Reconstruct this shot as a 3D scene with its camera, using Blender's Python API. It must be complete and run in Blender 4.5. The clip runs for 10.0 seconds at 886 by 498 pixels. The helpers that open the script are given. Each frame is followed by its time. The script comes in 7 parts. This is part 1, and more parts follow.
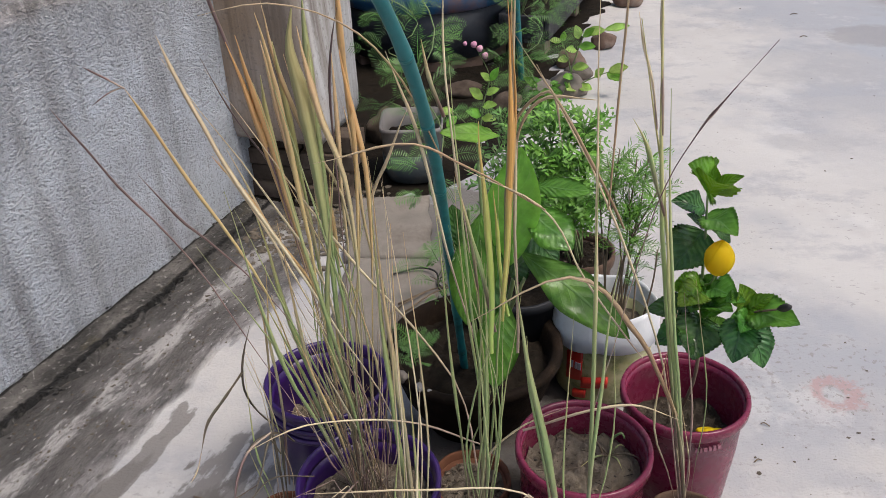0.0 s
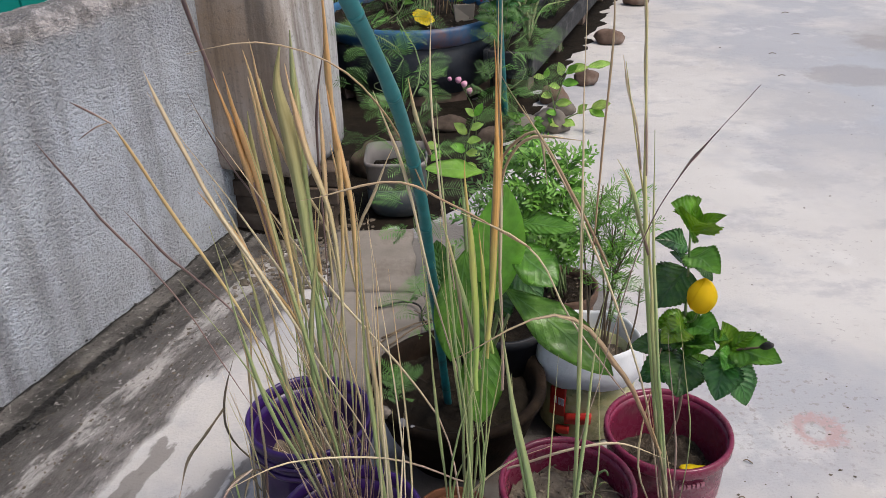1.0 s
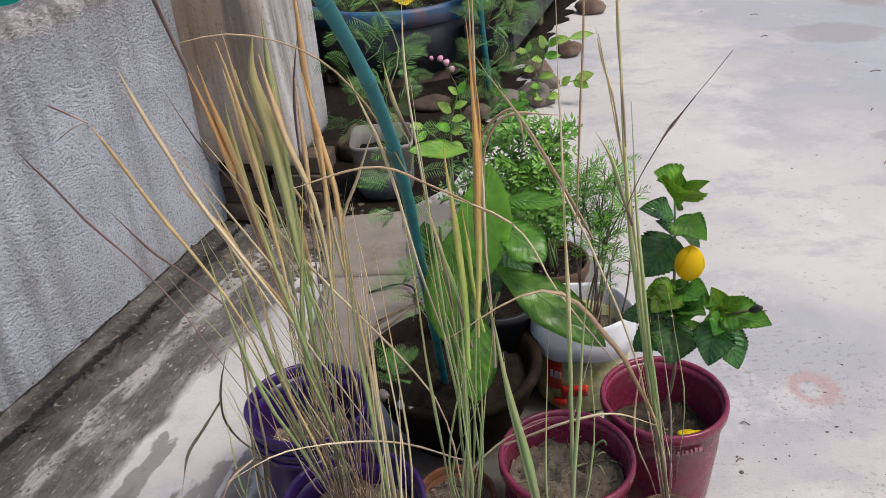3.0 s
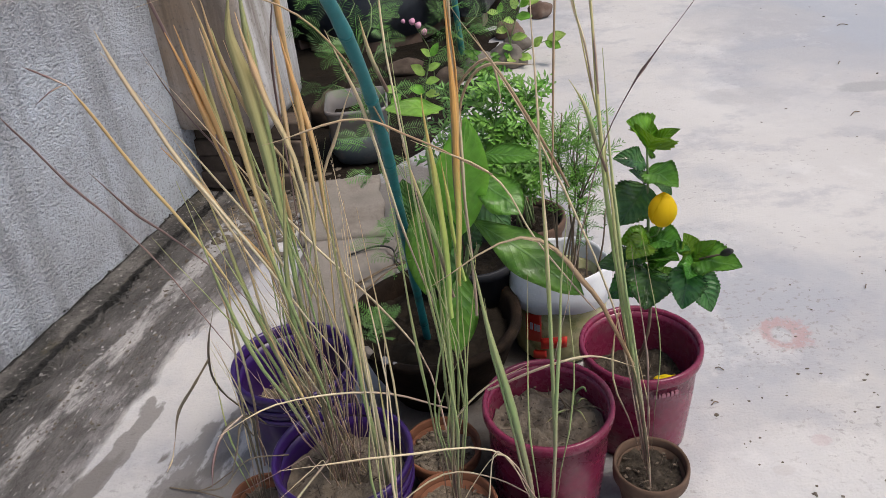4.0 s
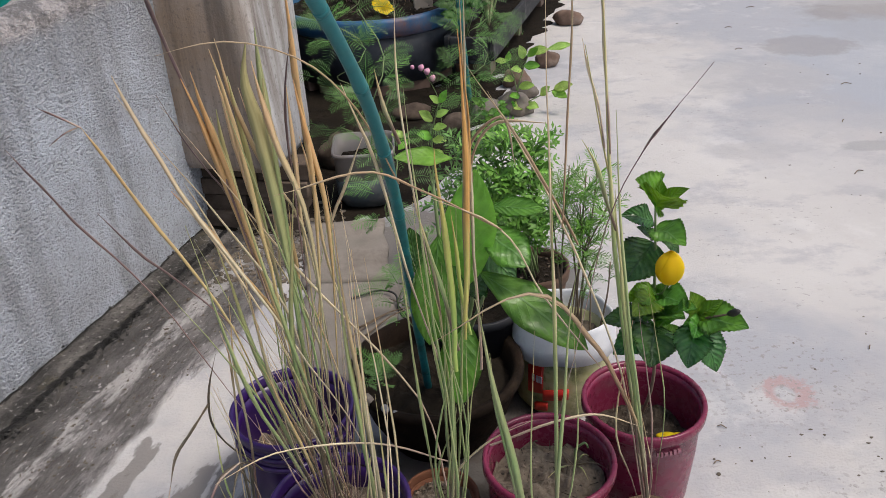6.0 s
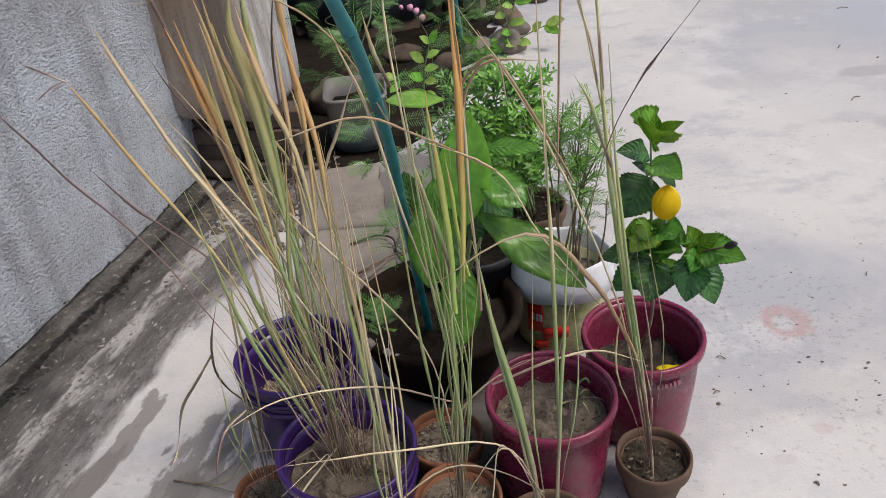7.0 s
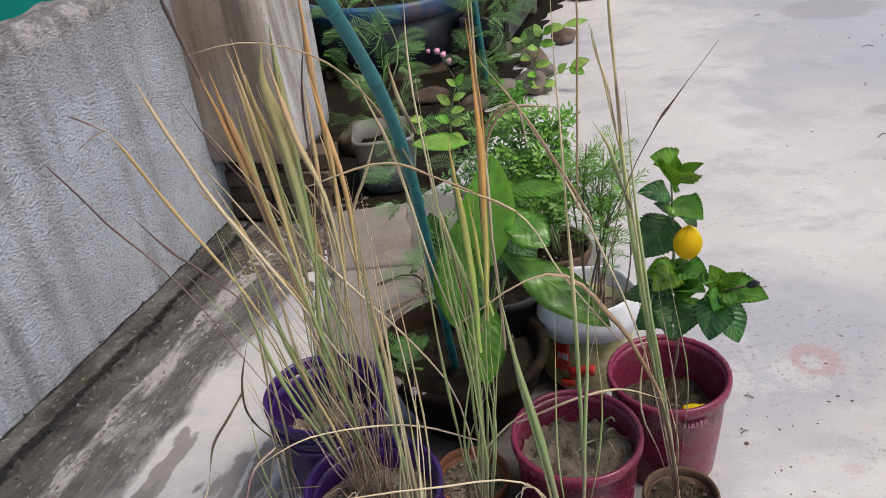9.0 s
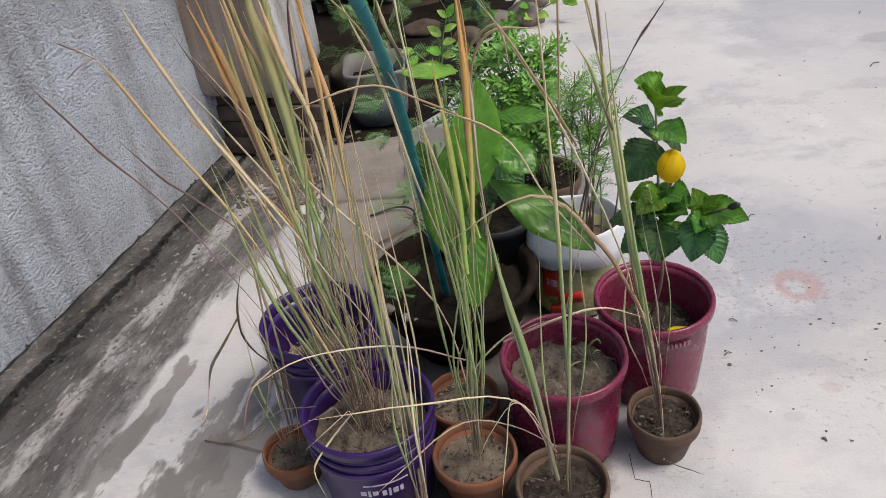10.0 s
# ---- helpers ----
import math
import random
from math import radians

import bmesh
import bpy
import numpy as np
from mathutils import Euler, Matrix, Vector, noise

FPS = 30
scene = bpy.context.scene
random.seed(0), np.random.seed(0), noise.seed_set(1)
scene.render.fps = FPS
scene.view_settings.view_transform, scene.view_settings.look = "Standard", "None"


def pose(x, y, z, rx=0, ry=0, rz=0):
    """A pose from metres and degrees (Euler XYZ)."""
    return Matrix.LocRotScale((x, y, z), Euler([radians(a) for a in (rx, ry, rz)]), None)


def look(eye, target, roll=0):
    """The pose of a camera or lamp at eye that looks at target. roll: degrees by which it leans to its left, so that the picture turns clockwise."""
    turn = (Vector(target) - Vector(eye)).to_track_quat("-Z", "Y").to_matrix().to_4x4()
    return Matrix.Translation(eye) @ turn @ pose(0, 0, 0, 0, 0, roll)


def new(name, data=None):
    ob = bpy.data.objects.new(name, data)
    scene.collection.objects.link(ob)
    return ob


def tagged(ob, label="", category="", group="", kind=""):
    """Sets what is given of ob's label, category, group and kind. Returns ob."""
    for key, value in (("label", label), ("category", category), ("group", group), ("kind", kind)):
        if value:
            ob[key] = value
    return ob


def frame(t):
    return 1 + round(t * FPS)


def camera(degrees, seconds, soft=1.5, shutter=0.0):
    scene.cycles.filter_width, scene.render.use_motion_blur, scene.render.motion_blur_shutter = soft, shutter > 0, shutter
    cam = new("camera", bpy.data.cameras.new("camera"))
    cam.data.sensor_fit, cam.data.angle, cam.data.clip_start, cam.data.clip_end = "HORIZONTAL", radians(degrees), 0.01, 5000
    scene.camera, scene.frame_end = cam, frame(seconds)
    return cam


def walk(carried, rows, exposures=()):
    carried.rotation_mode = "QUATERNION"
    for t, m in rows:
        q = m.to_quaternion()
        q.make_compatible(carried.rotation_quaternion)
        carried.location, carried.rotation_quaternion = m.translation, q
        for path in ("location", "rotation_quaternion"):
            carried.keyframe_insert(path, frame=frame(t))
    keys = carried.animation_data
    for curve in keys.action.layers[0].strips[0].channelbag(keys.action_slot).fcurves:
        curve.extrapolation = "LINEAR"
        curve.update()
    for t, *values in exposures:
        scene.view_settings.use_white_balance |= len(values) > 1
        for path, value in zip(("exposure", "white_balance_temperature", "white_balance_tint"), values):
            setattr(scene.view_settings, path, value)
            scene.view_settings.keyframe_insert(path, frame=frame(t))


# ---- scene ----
cam = camera(56.0, 10.0, soft=0.5)
PATH = [
    (0, (-0.023, 0.086, 1.558), (-0.06, 1.805, 0.536), -1.9),
    (0.5, (-0.024, 0.091, 1.564), (-0.043, 1.833, 0.581), -1.3),
    (1, (-0.027, 0.087, 1.567), (-0.021, 1.844, 0.61), -0.8),
    (1.5, (-0.019, 0.097, 1.565), (0.014, 1.851, 0.606), -1.3),
    (2, (-0.018, 0.096, 1.567), (0.011, 1.863, 0.631), -2.0),
    (3.5, (-0.011, 0.07, 1.571), (0.013, 1.775, 0.525), -4.5),
    (4, (-0.022, 0.044, 1.564), (0.044, 1.733, 0.496), -4.6),
    (4.5, (-0.036, 0.031, 1.557), (0.155, 1.724, 0.511), -3.6),
    (5, (-0.028, 0.036, 1.562), (0.22, 1.757, 0.574), -3.0),
    (5.5, (-0.028, 0.059, 1.575), (0.133, 1.839, 0.678), -2.9),
    (6, (-0.033, 0.058, 1.58), (0.042, 1.797, 0.595), -2.7),
    (6.2, (-0.033, 0.063, 1.579), (0.038, 1.775, 0.549), -2.9),
    (7.3, (-0.026, 0.057, 1.581), (0.027, 1.723, 0.476), -6.1),
    (7.5, (-0.02, 0.05, 1.586), (0.022, 1.723, 0.49), -6.7),
    (8, (-0.025, 0.043, 1.591), (0.002, 1.747, 0.545), -6.1),
    (8.5, (-0.029, 0.048, 1.595), (0.017, 1.764, 0.569), -5.7),
    (9, (-0.023, 0.033, 1.601), (-0.014, 1.753, 0.581), -6.2),
    (9.5, (-0.017, 0.007, 1.598), (-0.047, 1.696, 0.527), -6.2),
    (10, (-0.01, -0.012, 1.595), (-0.01, 1.63, 0.452), -6.9),
]
walk(cam, [(t, look(eye, target, roll)) for t, eye, target, roll in PATH], exposures=((0.0, 0.10), (1.0, 0.14), (2.0, 0.14), (3.5, 0.13), (4.5, 0.09), (5.5, 0.02), (6.0, 0.07), (7.5, 0.09), (8.5, 0.10), (10.0, 0.11)))

# ---- light ----
world = bpy.data.worlds.new("sky"); scene.world = world; world.use_nodes = True
SUN_ELEV, SUN_AZ = radians(62), radians(112)          # azimuth clockwise from +y
_n = world.node_tree.nodes; _sky = _n.new("ShaderNodeTexSky")
_sky.sky_type = "NISHITA"; _sky.sun_disc = False; _sky.sun_elevation = SUN_ELEV; _sky.sun_rotation = SUN_AZ
_sky.air_density, _sky.dust_density, _sky.ozone_density = 1.0, 4.0, 1.0
world.node_tree.links.new(_sky.outputs[0], _n["Background"].inputs[0]); _n["Background"].inputs[1].default_value = 0.128
sun = new("sun", bpy.data.lights.new("sun", "SUN"))
sun.data.energy, sun.data.angle, sun.data.color = 2.05, radians(18), (1.0, 0.93, 0.85)
_d = Vector((math.sin(SUN_AZ) * math.cos(SUN_ELEV), math.cos(SUN_AZ) * math.cos(SUN_ELEV), math.sin(SUN_ELEV)))
sun.matrix_world = look(_d * 20, (0, 0, 0))


# ---- materials ----
def shader(name):
    m = bpy.data.materials.new(name); m.use_nodes = True
    return m, m.node_tree, m.node_tree.nodes["Principled BSDF"]


def node(nt, kind, **inputs):
    n = nt.nodes.new(kind)
    for k, v in inputs.items():
        n.inputs[k.replace("_", " ")].default_value = v
    return n


def noise_tex(nt, scale, detail=6, rough=0.6, stretch=None, space="Object"):
    tc = nt.nodes.new("ShaderNodeTexCoord"); out = tc.outputs[space]
    if stretch:
        mp = nt.nodes.new("ShaderNodeMapping"); mp.inputs["Scale"].default_value = stretch
        nt.links.new(out, mp.inputs["Vector"]); out = mp.outputs[0]
    t = node(nt, "ShaderNodeTexNoise", Scale=scale, Detail=detail, Roughness=rough)
    nt.links.new(out, t.inputs["Vector"])
    return t.outputs["Fac"]


def ramp(nt, fac, stops):
    r = nt.nodes.new("ShaderNodeValToRGB"); e = r.color_ramp.elements
    while len(e) < len(stops):
        e.new(0.5)
    for el, (p, c) in zip(e, stops):
        el.position, el.color = p, (*c, 1) if len(c) == 3 else c
    nt.links.new(fac, r.inputs[0])
    return r.outputs[0]


def mix(nt, fac, a, b, mode="MIX"):
    m = nt.nodes.new("ShaderNodeMix"); m.data_type, m.blend_type = "RGBA", mode
    for sock, v in ((m.inputs[0], fac), (m.inputs[6], a), (m.inputs[7], b)):
        if isinstance(v, bpy.types.NodeSocket):
            nt.links.new(v, sock)
        else:
            sock.default_value = v if isinstance(v, float) else (*v, 1)
    return m.outputs[2]


def gain(nt, fac, lo, hi):
    """0 below lo, 1 above hi."""
    m = nt.nodes.new("ShaderNodeMapRange"); m.inputs[1].default_value, m.inputs[2].default_value = lo, hi
    nt.links.new(fac, m.inputs[0])
    return m.outputs[0]


def math_node(nt, op, a, b=0.0):
    m = nt.nodes.new("ShaderNodeMath"); m.operation = op
    for sock, v in zip(m.inputs, (a, b)):
        if isinstance(v, bpy.types.NodeSocket):
            nt.links.new(v, sock)
        else:
            sock.default_value = v
    return m.outputs[0]


def bump(nt, bsdf, height, strength, distance):
    b = node(nt, "ShaderNodeBump", Strength=strength, Distance=distance)
    nt.links.new(height, b.inputs["Height"]); nt.links.new(b.outputs[0], bsdf.inputs["Normal"])


def surface(name, c1, c2, scale=10, rough=0.6, relief=0.3, rscale=80, depth=0.002, stain=None, sscale=3, vary=0.0, clear=0.0, stretch=None, spec=0.5):
    """Two-scale mottled surface with fine relief."""
    m, nt, b = shader(name)
    col = mix(nt, gain(nt, noise_tex(nt, scale, stretch=stretch), 0.3, 0.7), c1, c2)
    if stain:
        col = mix(nt, gain(nt, noise_tex(nt, sscale, 8, 0.65), 0.52, 0.7), col, stain)
    if vary:
        info = nt.nodes.new("ShaderNodeObjectInfo")
        v = gain(nt, info.outputs["Random"], 0, 1)
        hsv = nt.nodes.new("ShaderNodeHueSaturation")
        nt.links.new(math_node(nt, "ADD", math_node(nt, "MULTIPLY", v, 2 * vary), 1 - vary), hsv.inputs["Value"])
        nt.links.new(col, hsv.inputs["Color"]); col = hsv.outputs[0]
    nt.links.new(col, b.inputs["Base Color"])
    fine = noise_tex(nt, rscale, 8, 0.7)
    r = math_node(nt, "ADD", math_node(nt, "MULTIPLY", fine, 0.25), rough - 0.12)
    nt.links.new(r, b.inputs["Roughness"])
    b.inputs["Coat Weight"].default_value = clear
    b.inputs["Specular IOR Level"].default_value = spec
    if relief:
        bump(nt, b, fine, relief, depth)
    return m


def translucent(m, amount, colour):
    nt = m.node_tree; b = nt.nodes["Principled BSDF"]; out = nt.nodes["Material Output"]
    t = node(nt, "ShaderNodeBsdfTranslucent"); t.inputs["Color"].default_value = (*colour, 1)
    ms = nt.nodes.new("ShaderNodeMixShader"); ms.inputs[0].default_value = amount
    nt.links.new(b.outputs[0], ms.inputs[1]); nt.links.new(t.outputs[0], ms.inputs[2]); nt.links.new(ms.outputs[0], out.inputs[0])
    return m


def leaf_material(name, c1, c2, vein, rough, trans, coat=0.3, relief=0.5):
    """Leaf blade with a paler midrib and side veins laid out by its UVs."""
    m, nt, b = shader(name)
    uv = nt.nodes.new("ShaderNodeUVMap"); sep = nt.nodes.new("ShaderNodeSeparateXYZ"); nt.links.new(uv.outputs[0], sep.inputs[0])
    across = math_node(nt, "ABSOLUTE", math_node(nt, "SUBTRACT", sep.outputs[0], 0.5))
    rib = gain(nt, across, 0.035, 0.01)
    side = math_node(nt, "SINE", math_node(nt, "MULTIPLY", math_node(nt, "SUBTRACT", sep.outputs[1], math_node(nt, "MULTIPLY", across, 0.55)), 50.0))
    veins = math_node(nt, "MAXIMUM", rib, math_node(nt, "MULTIPLY", gain(nt, side, 0.88, 1.0), 0.28))
    info = nt.nodes.new("ShaderNodeObjectInfo")
    col = mix(nt, gain(nt, noise_tex(nt, 26, 5), 0.35, 0.65), [c * 0.8 for c in c1], [min(1, c * 1.12) for c in c2])
    hsv = nt.nodes.new("ShaderNodeHueSaturation")
    nt.links.new(math_node(nt, "ADD", math_node(nt, "MULTIPLY", info.outputs["Random"], 0.35), 0.82), hsv.inputs["Value"])
    nt.links.new(math_node(nt, "ADD", math_node(nt, "MULTIPLY", info.outputs["Random"], 0.03), 0.485), hsv.inputs["Hue"])
    nt.links.new(mix(nt, math_node(nt, "MULTIPLY", veins, 0.6), col, vein), hsv.inputs["Color"])
    nt.links.new(hsv.outputs[0], b.inputs["Base Color"])
    b.inputs["Roughness"].default_value = rough; b.inputs["Coat Weight"].default_value = coat; b.inputs["Coat Roughness"].default_value = 0.15
    quilt = math_node(nt, "MULTIPLY", math_node(nt, "ADD", side, 1.0), 0.35)
    bump(nt, b, math_node(nt, "ADD", math_node(nt, "ADD", math_node(nt, "MULTIPLY", veins, -0.7), math_node(nt, "MULTIPLY", quilt, -0.6)), noise_tex(nt, 55, 3)), relief, 0.005)
    return translucent(m, trans, c2)


def reed_material(name, low, mid, tip):
    """Grass blade: colour runs along its length, streaked lengthwise, blotched where it has withered."""
    m, nt, b = shader(name)
    uv = nt.nodes.new("ShaderNodeUVMap"); sep = nt.nodes.new("ShaderNodeSeparateXYZ"); nt.links.new(uv.outputs[0], sep.inputs[0])
    info = nt.nodes.new("ShaderNodeObjectInfo")
    seed = nt.nodes.new("ShaderNodeCombineXYZ"); nt.links.new(math_node(nt, "MULTIPLY", info.outputs["Random"], 90.0), seed.inputs[2])

    def along(sx, sy, detail):
        mp = nt.nodes.new("ShaderNodeMapping"); mp.inputs["Scale"].default_value = (sx, sy, 1); nt.links.new(uv.outputs[0], mp.inputs["Vector"])
        nt.links.new(seed.outputs[0], mp.inputs["Location"])
        t = node(nt, "ShaderNodeTexNoise", Scale=1.0, Detail=detail); nt.links.new(mp.outputs[0], t.inputs["Vector"])
        return t.outputs["Fac"]
    streak, patch = along(9, 1.4, 5), along(0.4, 3.2, 3)
    pos = math_node(nt, "ADD", sep.outputs[1], math_node(nt, "MULTIPLY", math_node(nt, "SUBTRACT", patch, 0.5), 0.5))
    col = ramp(nt, pos, ((0.20, low), (0.50, mid), (0.90, tip)))
    col = mix(nt, math_node(nt, "MULTIPLY", gain(nt, streak, 0.40, 0.62), 0.6), col, (0.74, 0.70, 0.62), "MULTIPLY")
    edge = gain(nt, math_node(nt, "ABSOLUTE", math_node(nt, "SUBTRACT", sep.outputs[0], 0.5)), 0.3, 0.5)
    col = mix(nt, math_node(nt, "MULTIPLY", edge, 0.35), col, (0.66, 0.60, 0.42))
    col = mix(nt, math_node(nt, "MULTIPLY", gain(nt, noise_tex(nt, 34, 5), 0.58, 0.75), 0.3), col, (0.40, 0.30, 0.20))
    hsv = nt.nodes.new("ShaderNodeHueSaturation"); nt.links.new(col, hsv.inputs["Color"])
    nt.links.new(math_node(nt, "ADD", math_node(nt, "MULTIPLY", info.outputs["Random"], 0.35), 1.08), hsv.inputs["Value"])
    hsv.inputs["Saturation"].default_value = 1.08
    nt.links.new(hsv.outputs[0], b.inputs["Base Color"]); b.inputs["Roughness"].default_value = 0.6
    bump(nt, b, streak, 0.25, 0.001)
    return translucent(m, 0.28, mid)


REED = {
    "green": reed_material("green_reed", (0.36, 0.31, 0.22), (0.34, 0.46, 0.21), (0.50, 0.52, 0.27)),
    "olive": reed_material("olive_reed", (0.17, 0.105, 0.10), (0.37, 0.48, 0.22), (0.60, 0.53, 0.28)),
    "tan": reed_material("tan_reed", (0.18, 0.11, 0.105), (0.55, 0.52, 0.33), (0.70, 0.50, 0.31)),
    "yellow": reed_material("yellow_reed", (0.22, 0.14, 0.12), (0.76, 0.63, 0.34), (0.74, 0.54, 0.30)),
    "straw": reed_material("straw_reed", (0.40, 0.30, 0.26), (0.75, 0.67, 0.49), (0.74, 0.61, 0.44)),
    "orange": reed_material("orange_reed", (0.28, 0.24, 0.16), (0.66, 0.53, 0.30), (0.76, 0.46, 0.23)),
    "amber": reed_material("amber_reed", (0.58, 0.58, 0.20), (0.76, 0.48, 0.19), (0.72, 0.40, 0.18)),
    "lime": reed_material("yellow_green_reed", (0.42, 0.55, 0.17), (0.54, 0.61, 0.19), (0.70, 0.52, 0.22)),
    "brown": reed_material("brown_reed", (0.41, 0.28, 0.18), (0.46, 0.33, 0.22), (0.57, 0.46, 0.32)),
    "purple": reed_material("purple_reed", (0.62, 0.50, 0.42), (0.30, 0.20, 0.19), (0.15, 0.105, 0.11)),
    "stem": reed_material("dull_purple_stem", (0.16, 0.10, 0.10), (0.30, 0.20, 0.19), (0.46, 0.38, 0.30)),
    "dark": reed_material("dark_withered_reed", (0.16, 0.13, 0.09), (0.10, 0.09, 0.07), (0.20, 0.16, 0.12)),
}
LEAF = {
    "young": leaf_material("young_leaf", (0.19, 0.40, 0.035), (0.30, 0.53, 0.05), (0.34, 0.56, 0.15), 0.30, 0.25, 0.6, 0.8),
    "mid": leaf_material("green_leaf", (0.10, 0.29, 0.04), (0.19, 0.42, 0.06), (0.24, 0.45, 0.16), 0.36, 0.22, 0.35),
    "dark": leaf_material("dark_glossy_leaf", (0.055, 0.20, 0.045), (0.13, 0.34, 0.075), (0.13, 0.29, 0.1), 0.22, 0.10, 1.0, 0.95),
    "lime": leaf_material("bright_leaf", (0.27, 0.57, 0.09), (0.37, 0.69, 0.12), (0.42, 0.66, 0.22), 0.4, 0.35),
    "pale": leaf_material("pale_leaf", (0.50, 0.72, 0.18), (0.62, 0.82, 0.26), (0.68, 0.84, 0.40), 0.5, 0.35),
}
feather_green = translucent(surface("feathery_green", (0.055, 0.165, 0.03), (0.13, 0.29, 0.05), 20, 0.5, 0, vary=0.4), 0.15, (0.08, 0.24, 0.05))
feather_bright = translucent(surface("feathery_bright_green", (0.07, 0.22, 0.022), (0.18, 0.39, 0.045), 20, 0.5, 0, vary=0.45), 0.22, (0.15, 0.34, 0.05))
stem_brown = surface("woody_stem", (0.13, 0.09, 0.06), (0.22, 0.17, 0.11), 30, 0.75, 0.4, 120, 0.001)
stem_green = surface("green_stem", (0.13, 0.22, 0.07), (0.22, 0.26, 0.12), 25, 0.6, 0.2, 90, 0.001)
yellow_petal = translucent(surface("yellow_petal", (0.90, 0.68, 0.01), (0.95, 0.78, 0.02), 14, 0.55, 0.2, 60, 0.001), 0.35, (0.95, 0.78, 0.03))
pink_petal = surface("pink_petal", (0.55, 0.22, 0.36), (0.7, 0.4, 0.5), 40, 0.6, 0)
maroon = surface("maroon_plastic", (0.148, 0.014, 0.042), (0.200, 0.023, 0.060), 6, 0.27, 0.06, 30, 0.002, stain=(0.15, 0.05, 0.065), sscale=9)
purple = surface("purple_plastic", (0.023, 0.005, 0.072), (0.034, 0.008, 0.105), 6, 0.34, 0.06, 30, 0.002, stain=(0.05, 0.022, 0.11), sscale=9)
print_white = surface("faded_white_print", (0.6, 0.57, 0.6), (0.45, 0.4, 0.5), 120, 0.6, 0)
print_pink = surface("worn_pink_print", (0.42, 0.2, 0.24), (0.3, 0.1, 0.14), 150, 0.6, 0)
terracotta = surface("terracotta", (0.150, 0.056, 0.028), (0.245, 0.100, 0.050), 14, 0.88, 0.4, 110, 0.002, stain=(0.13, 0.095, 0.07), sscale=11)
terracotta_dark = surface("weathered_dark_clay", (0.075, 0.042, 0.027), (0.125, 0.076, 0.05), 14, 0.88, 0.5, 110, 0.002, stain=(0.15, 0.11, 0.075), sscale=9)
soil_grey = surface("dry_grey_soil", (0.135, 0.107, 0.080), (0.285, 0.235, 0.175), 20, 0.95, 1.0, 90, 0.012, stain=(0.085, 0.07, 0.055), sscale=14)
soil_damp = surface("damp_crumbly_soil", (0.035, 0.028, 0.022), (0.11, 0.09, 0.068), 26, 0.9, 1.0, 110, 0.012, stain=(0.02, 0.016, 0.012), sscale=22, spec=0.2)
# damp soil, darkened further to hold leaf shade and the black gap behind
soil_wet_shaded = surface("damp_soil_with_shade", (0.008, 0.0065, 0.005), (0.022, 0.017, 0.012), 18, 0.8, 0.9, 80, 0.008, stain=(0.026, 0.02, 0.015), sscale=12, spec=0.1)
bowl_clay = surface("dark_brown_clay", (0.009, 0.0065, 0.0045), (0.022, 0.0135, 0.009), 12, 0.85, 0.9, 60, 0.005, stain=(0.040, 0.027, 0.017), sscale=9, spec=0.12)
black_plastic = surface("black_plastic", (0.012, 0.013, 0.016), (0.03, 0.03, 0.034), 9, 0.45, 0.15, 50, 0.002, stain=(0.05, 0.045, 0.04), sscale=6, spec=0.2)
grey_plastic = surface("grey_plastic", (0.19, 0.175, 0.17), (0.27, 0.25, 0.24), 9, 0.6, 0.2, 50, 0.002, stain=(0.16, 0.13, 0.11), sscale=7)
slate_plastic = surface("slate_blue_plastic", (0.04, 0.052, 0.058), (0.065, 0.08, 0.088), 9, 0.5, 0.2, 50, 0.002, stain=(0.14, 0.13, 0.12), sscale=7)
blue_rim = surface("faded_blue_paint", (0.015, 0.075, 0.17), (0.03, 0.13, 0.27), 7, 0.5, 0.25, 60, 0.002, stain=(0.20, 0.09, 0.055), sscale=2.6)
drum_black = surface("weathered_drum_black", (0.012, 0.016, 0.024), (0.028, 0.034, 0.046), 7, 0.55, 0.3, 60, 0.002, stain=(0.06, 0.055, 0.06), sscale=5)
teal_paint = surface("teal_paint", (0.006, 0.115, 0.122), (0.014, 0.175, 0.19), 22, 0.45, 0.4, 60, 0.002, stain=(0.008, 0.065, 0.07), sscale=16)
teal_sheet = surface("teal_sheet", (0.0, 0.20, 0.17), (0.0, 0.26, 0.22), 3, 0.55, 0.15, 20, 0.004)
brick_red = surface("old_brick", (0.10, 0.062, 0.045), (0.19, 0.125, 0.095), 14, 0.9, 0.7, 70, 0.004, stain=(0.22, 0.18, 0.15), sscale=9, vary=0.25)
# near-black render: the unlit gap behind the pier put into its colour
deep_shade_wall = surface("deep_shade_render", (0.008, 0.009, 0.007), (0.022, 0.024, 0.018), 6, 0.9, 0.8, 50, 0.006, stain=(0.012, 0.02, 0.01), sscale=5, spec=0.1)
dark_brick = surface("dark_brown_brick", (0.06, 0.043, 0.033), (0.15, 0.115, 0.09), 14, 0.9, 0.8, 70, 0.004, stain=(0.08, 0.06, 0.045), sscale=9, vary=0.25, spec=0.2)
stone_grey = surface("grey_stone", (0.12, 0.10, 0.085), (0.25, 0.22, 0.19), 10, 0.9, 0.7, 60, 0.004, stain=(0.14, 0.11, 0.085), sscale=6, vary=0.3)
slab_stone = surface("worn_cement_slab", (0.175, 0.155, 0.132), (0.27, 0.24, 0.21), 5, 0.88, 0.7, 70, 0.004, stain=(0.13, 0.104, 0.082), sscale=4.5)
slate_board = surface("dark_slate", (0.018, 0.019, 0.022), (0.045, 0.046, 0.05), 6, 0.75, 0.8, 50, 0.006, stain=(0.11, 0.11, 0.11), sscale=11, stretch=(1, 1, 3), spec=0.2)
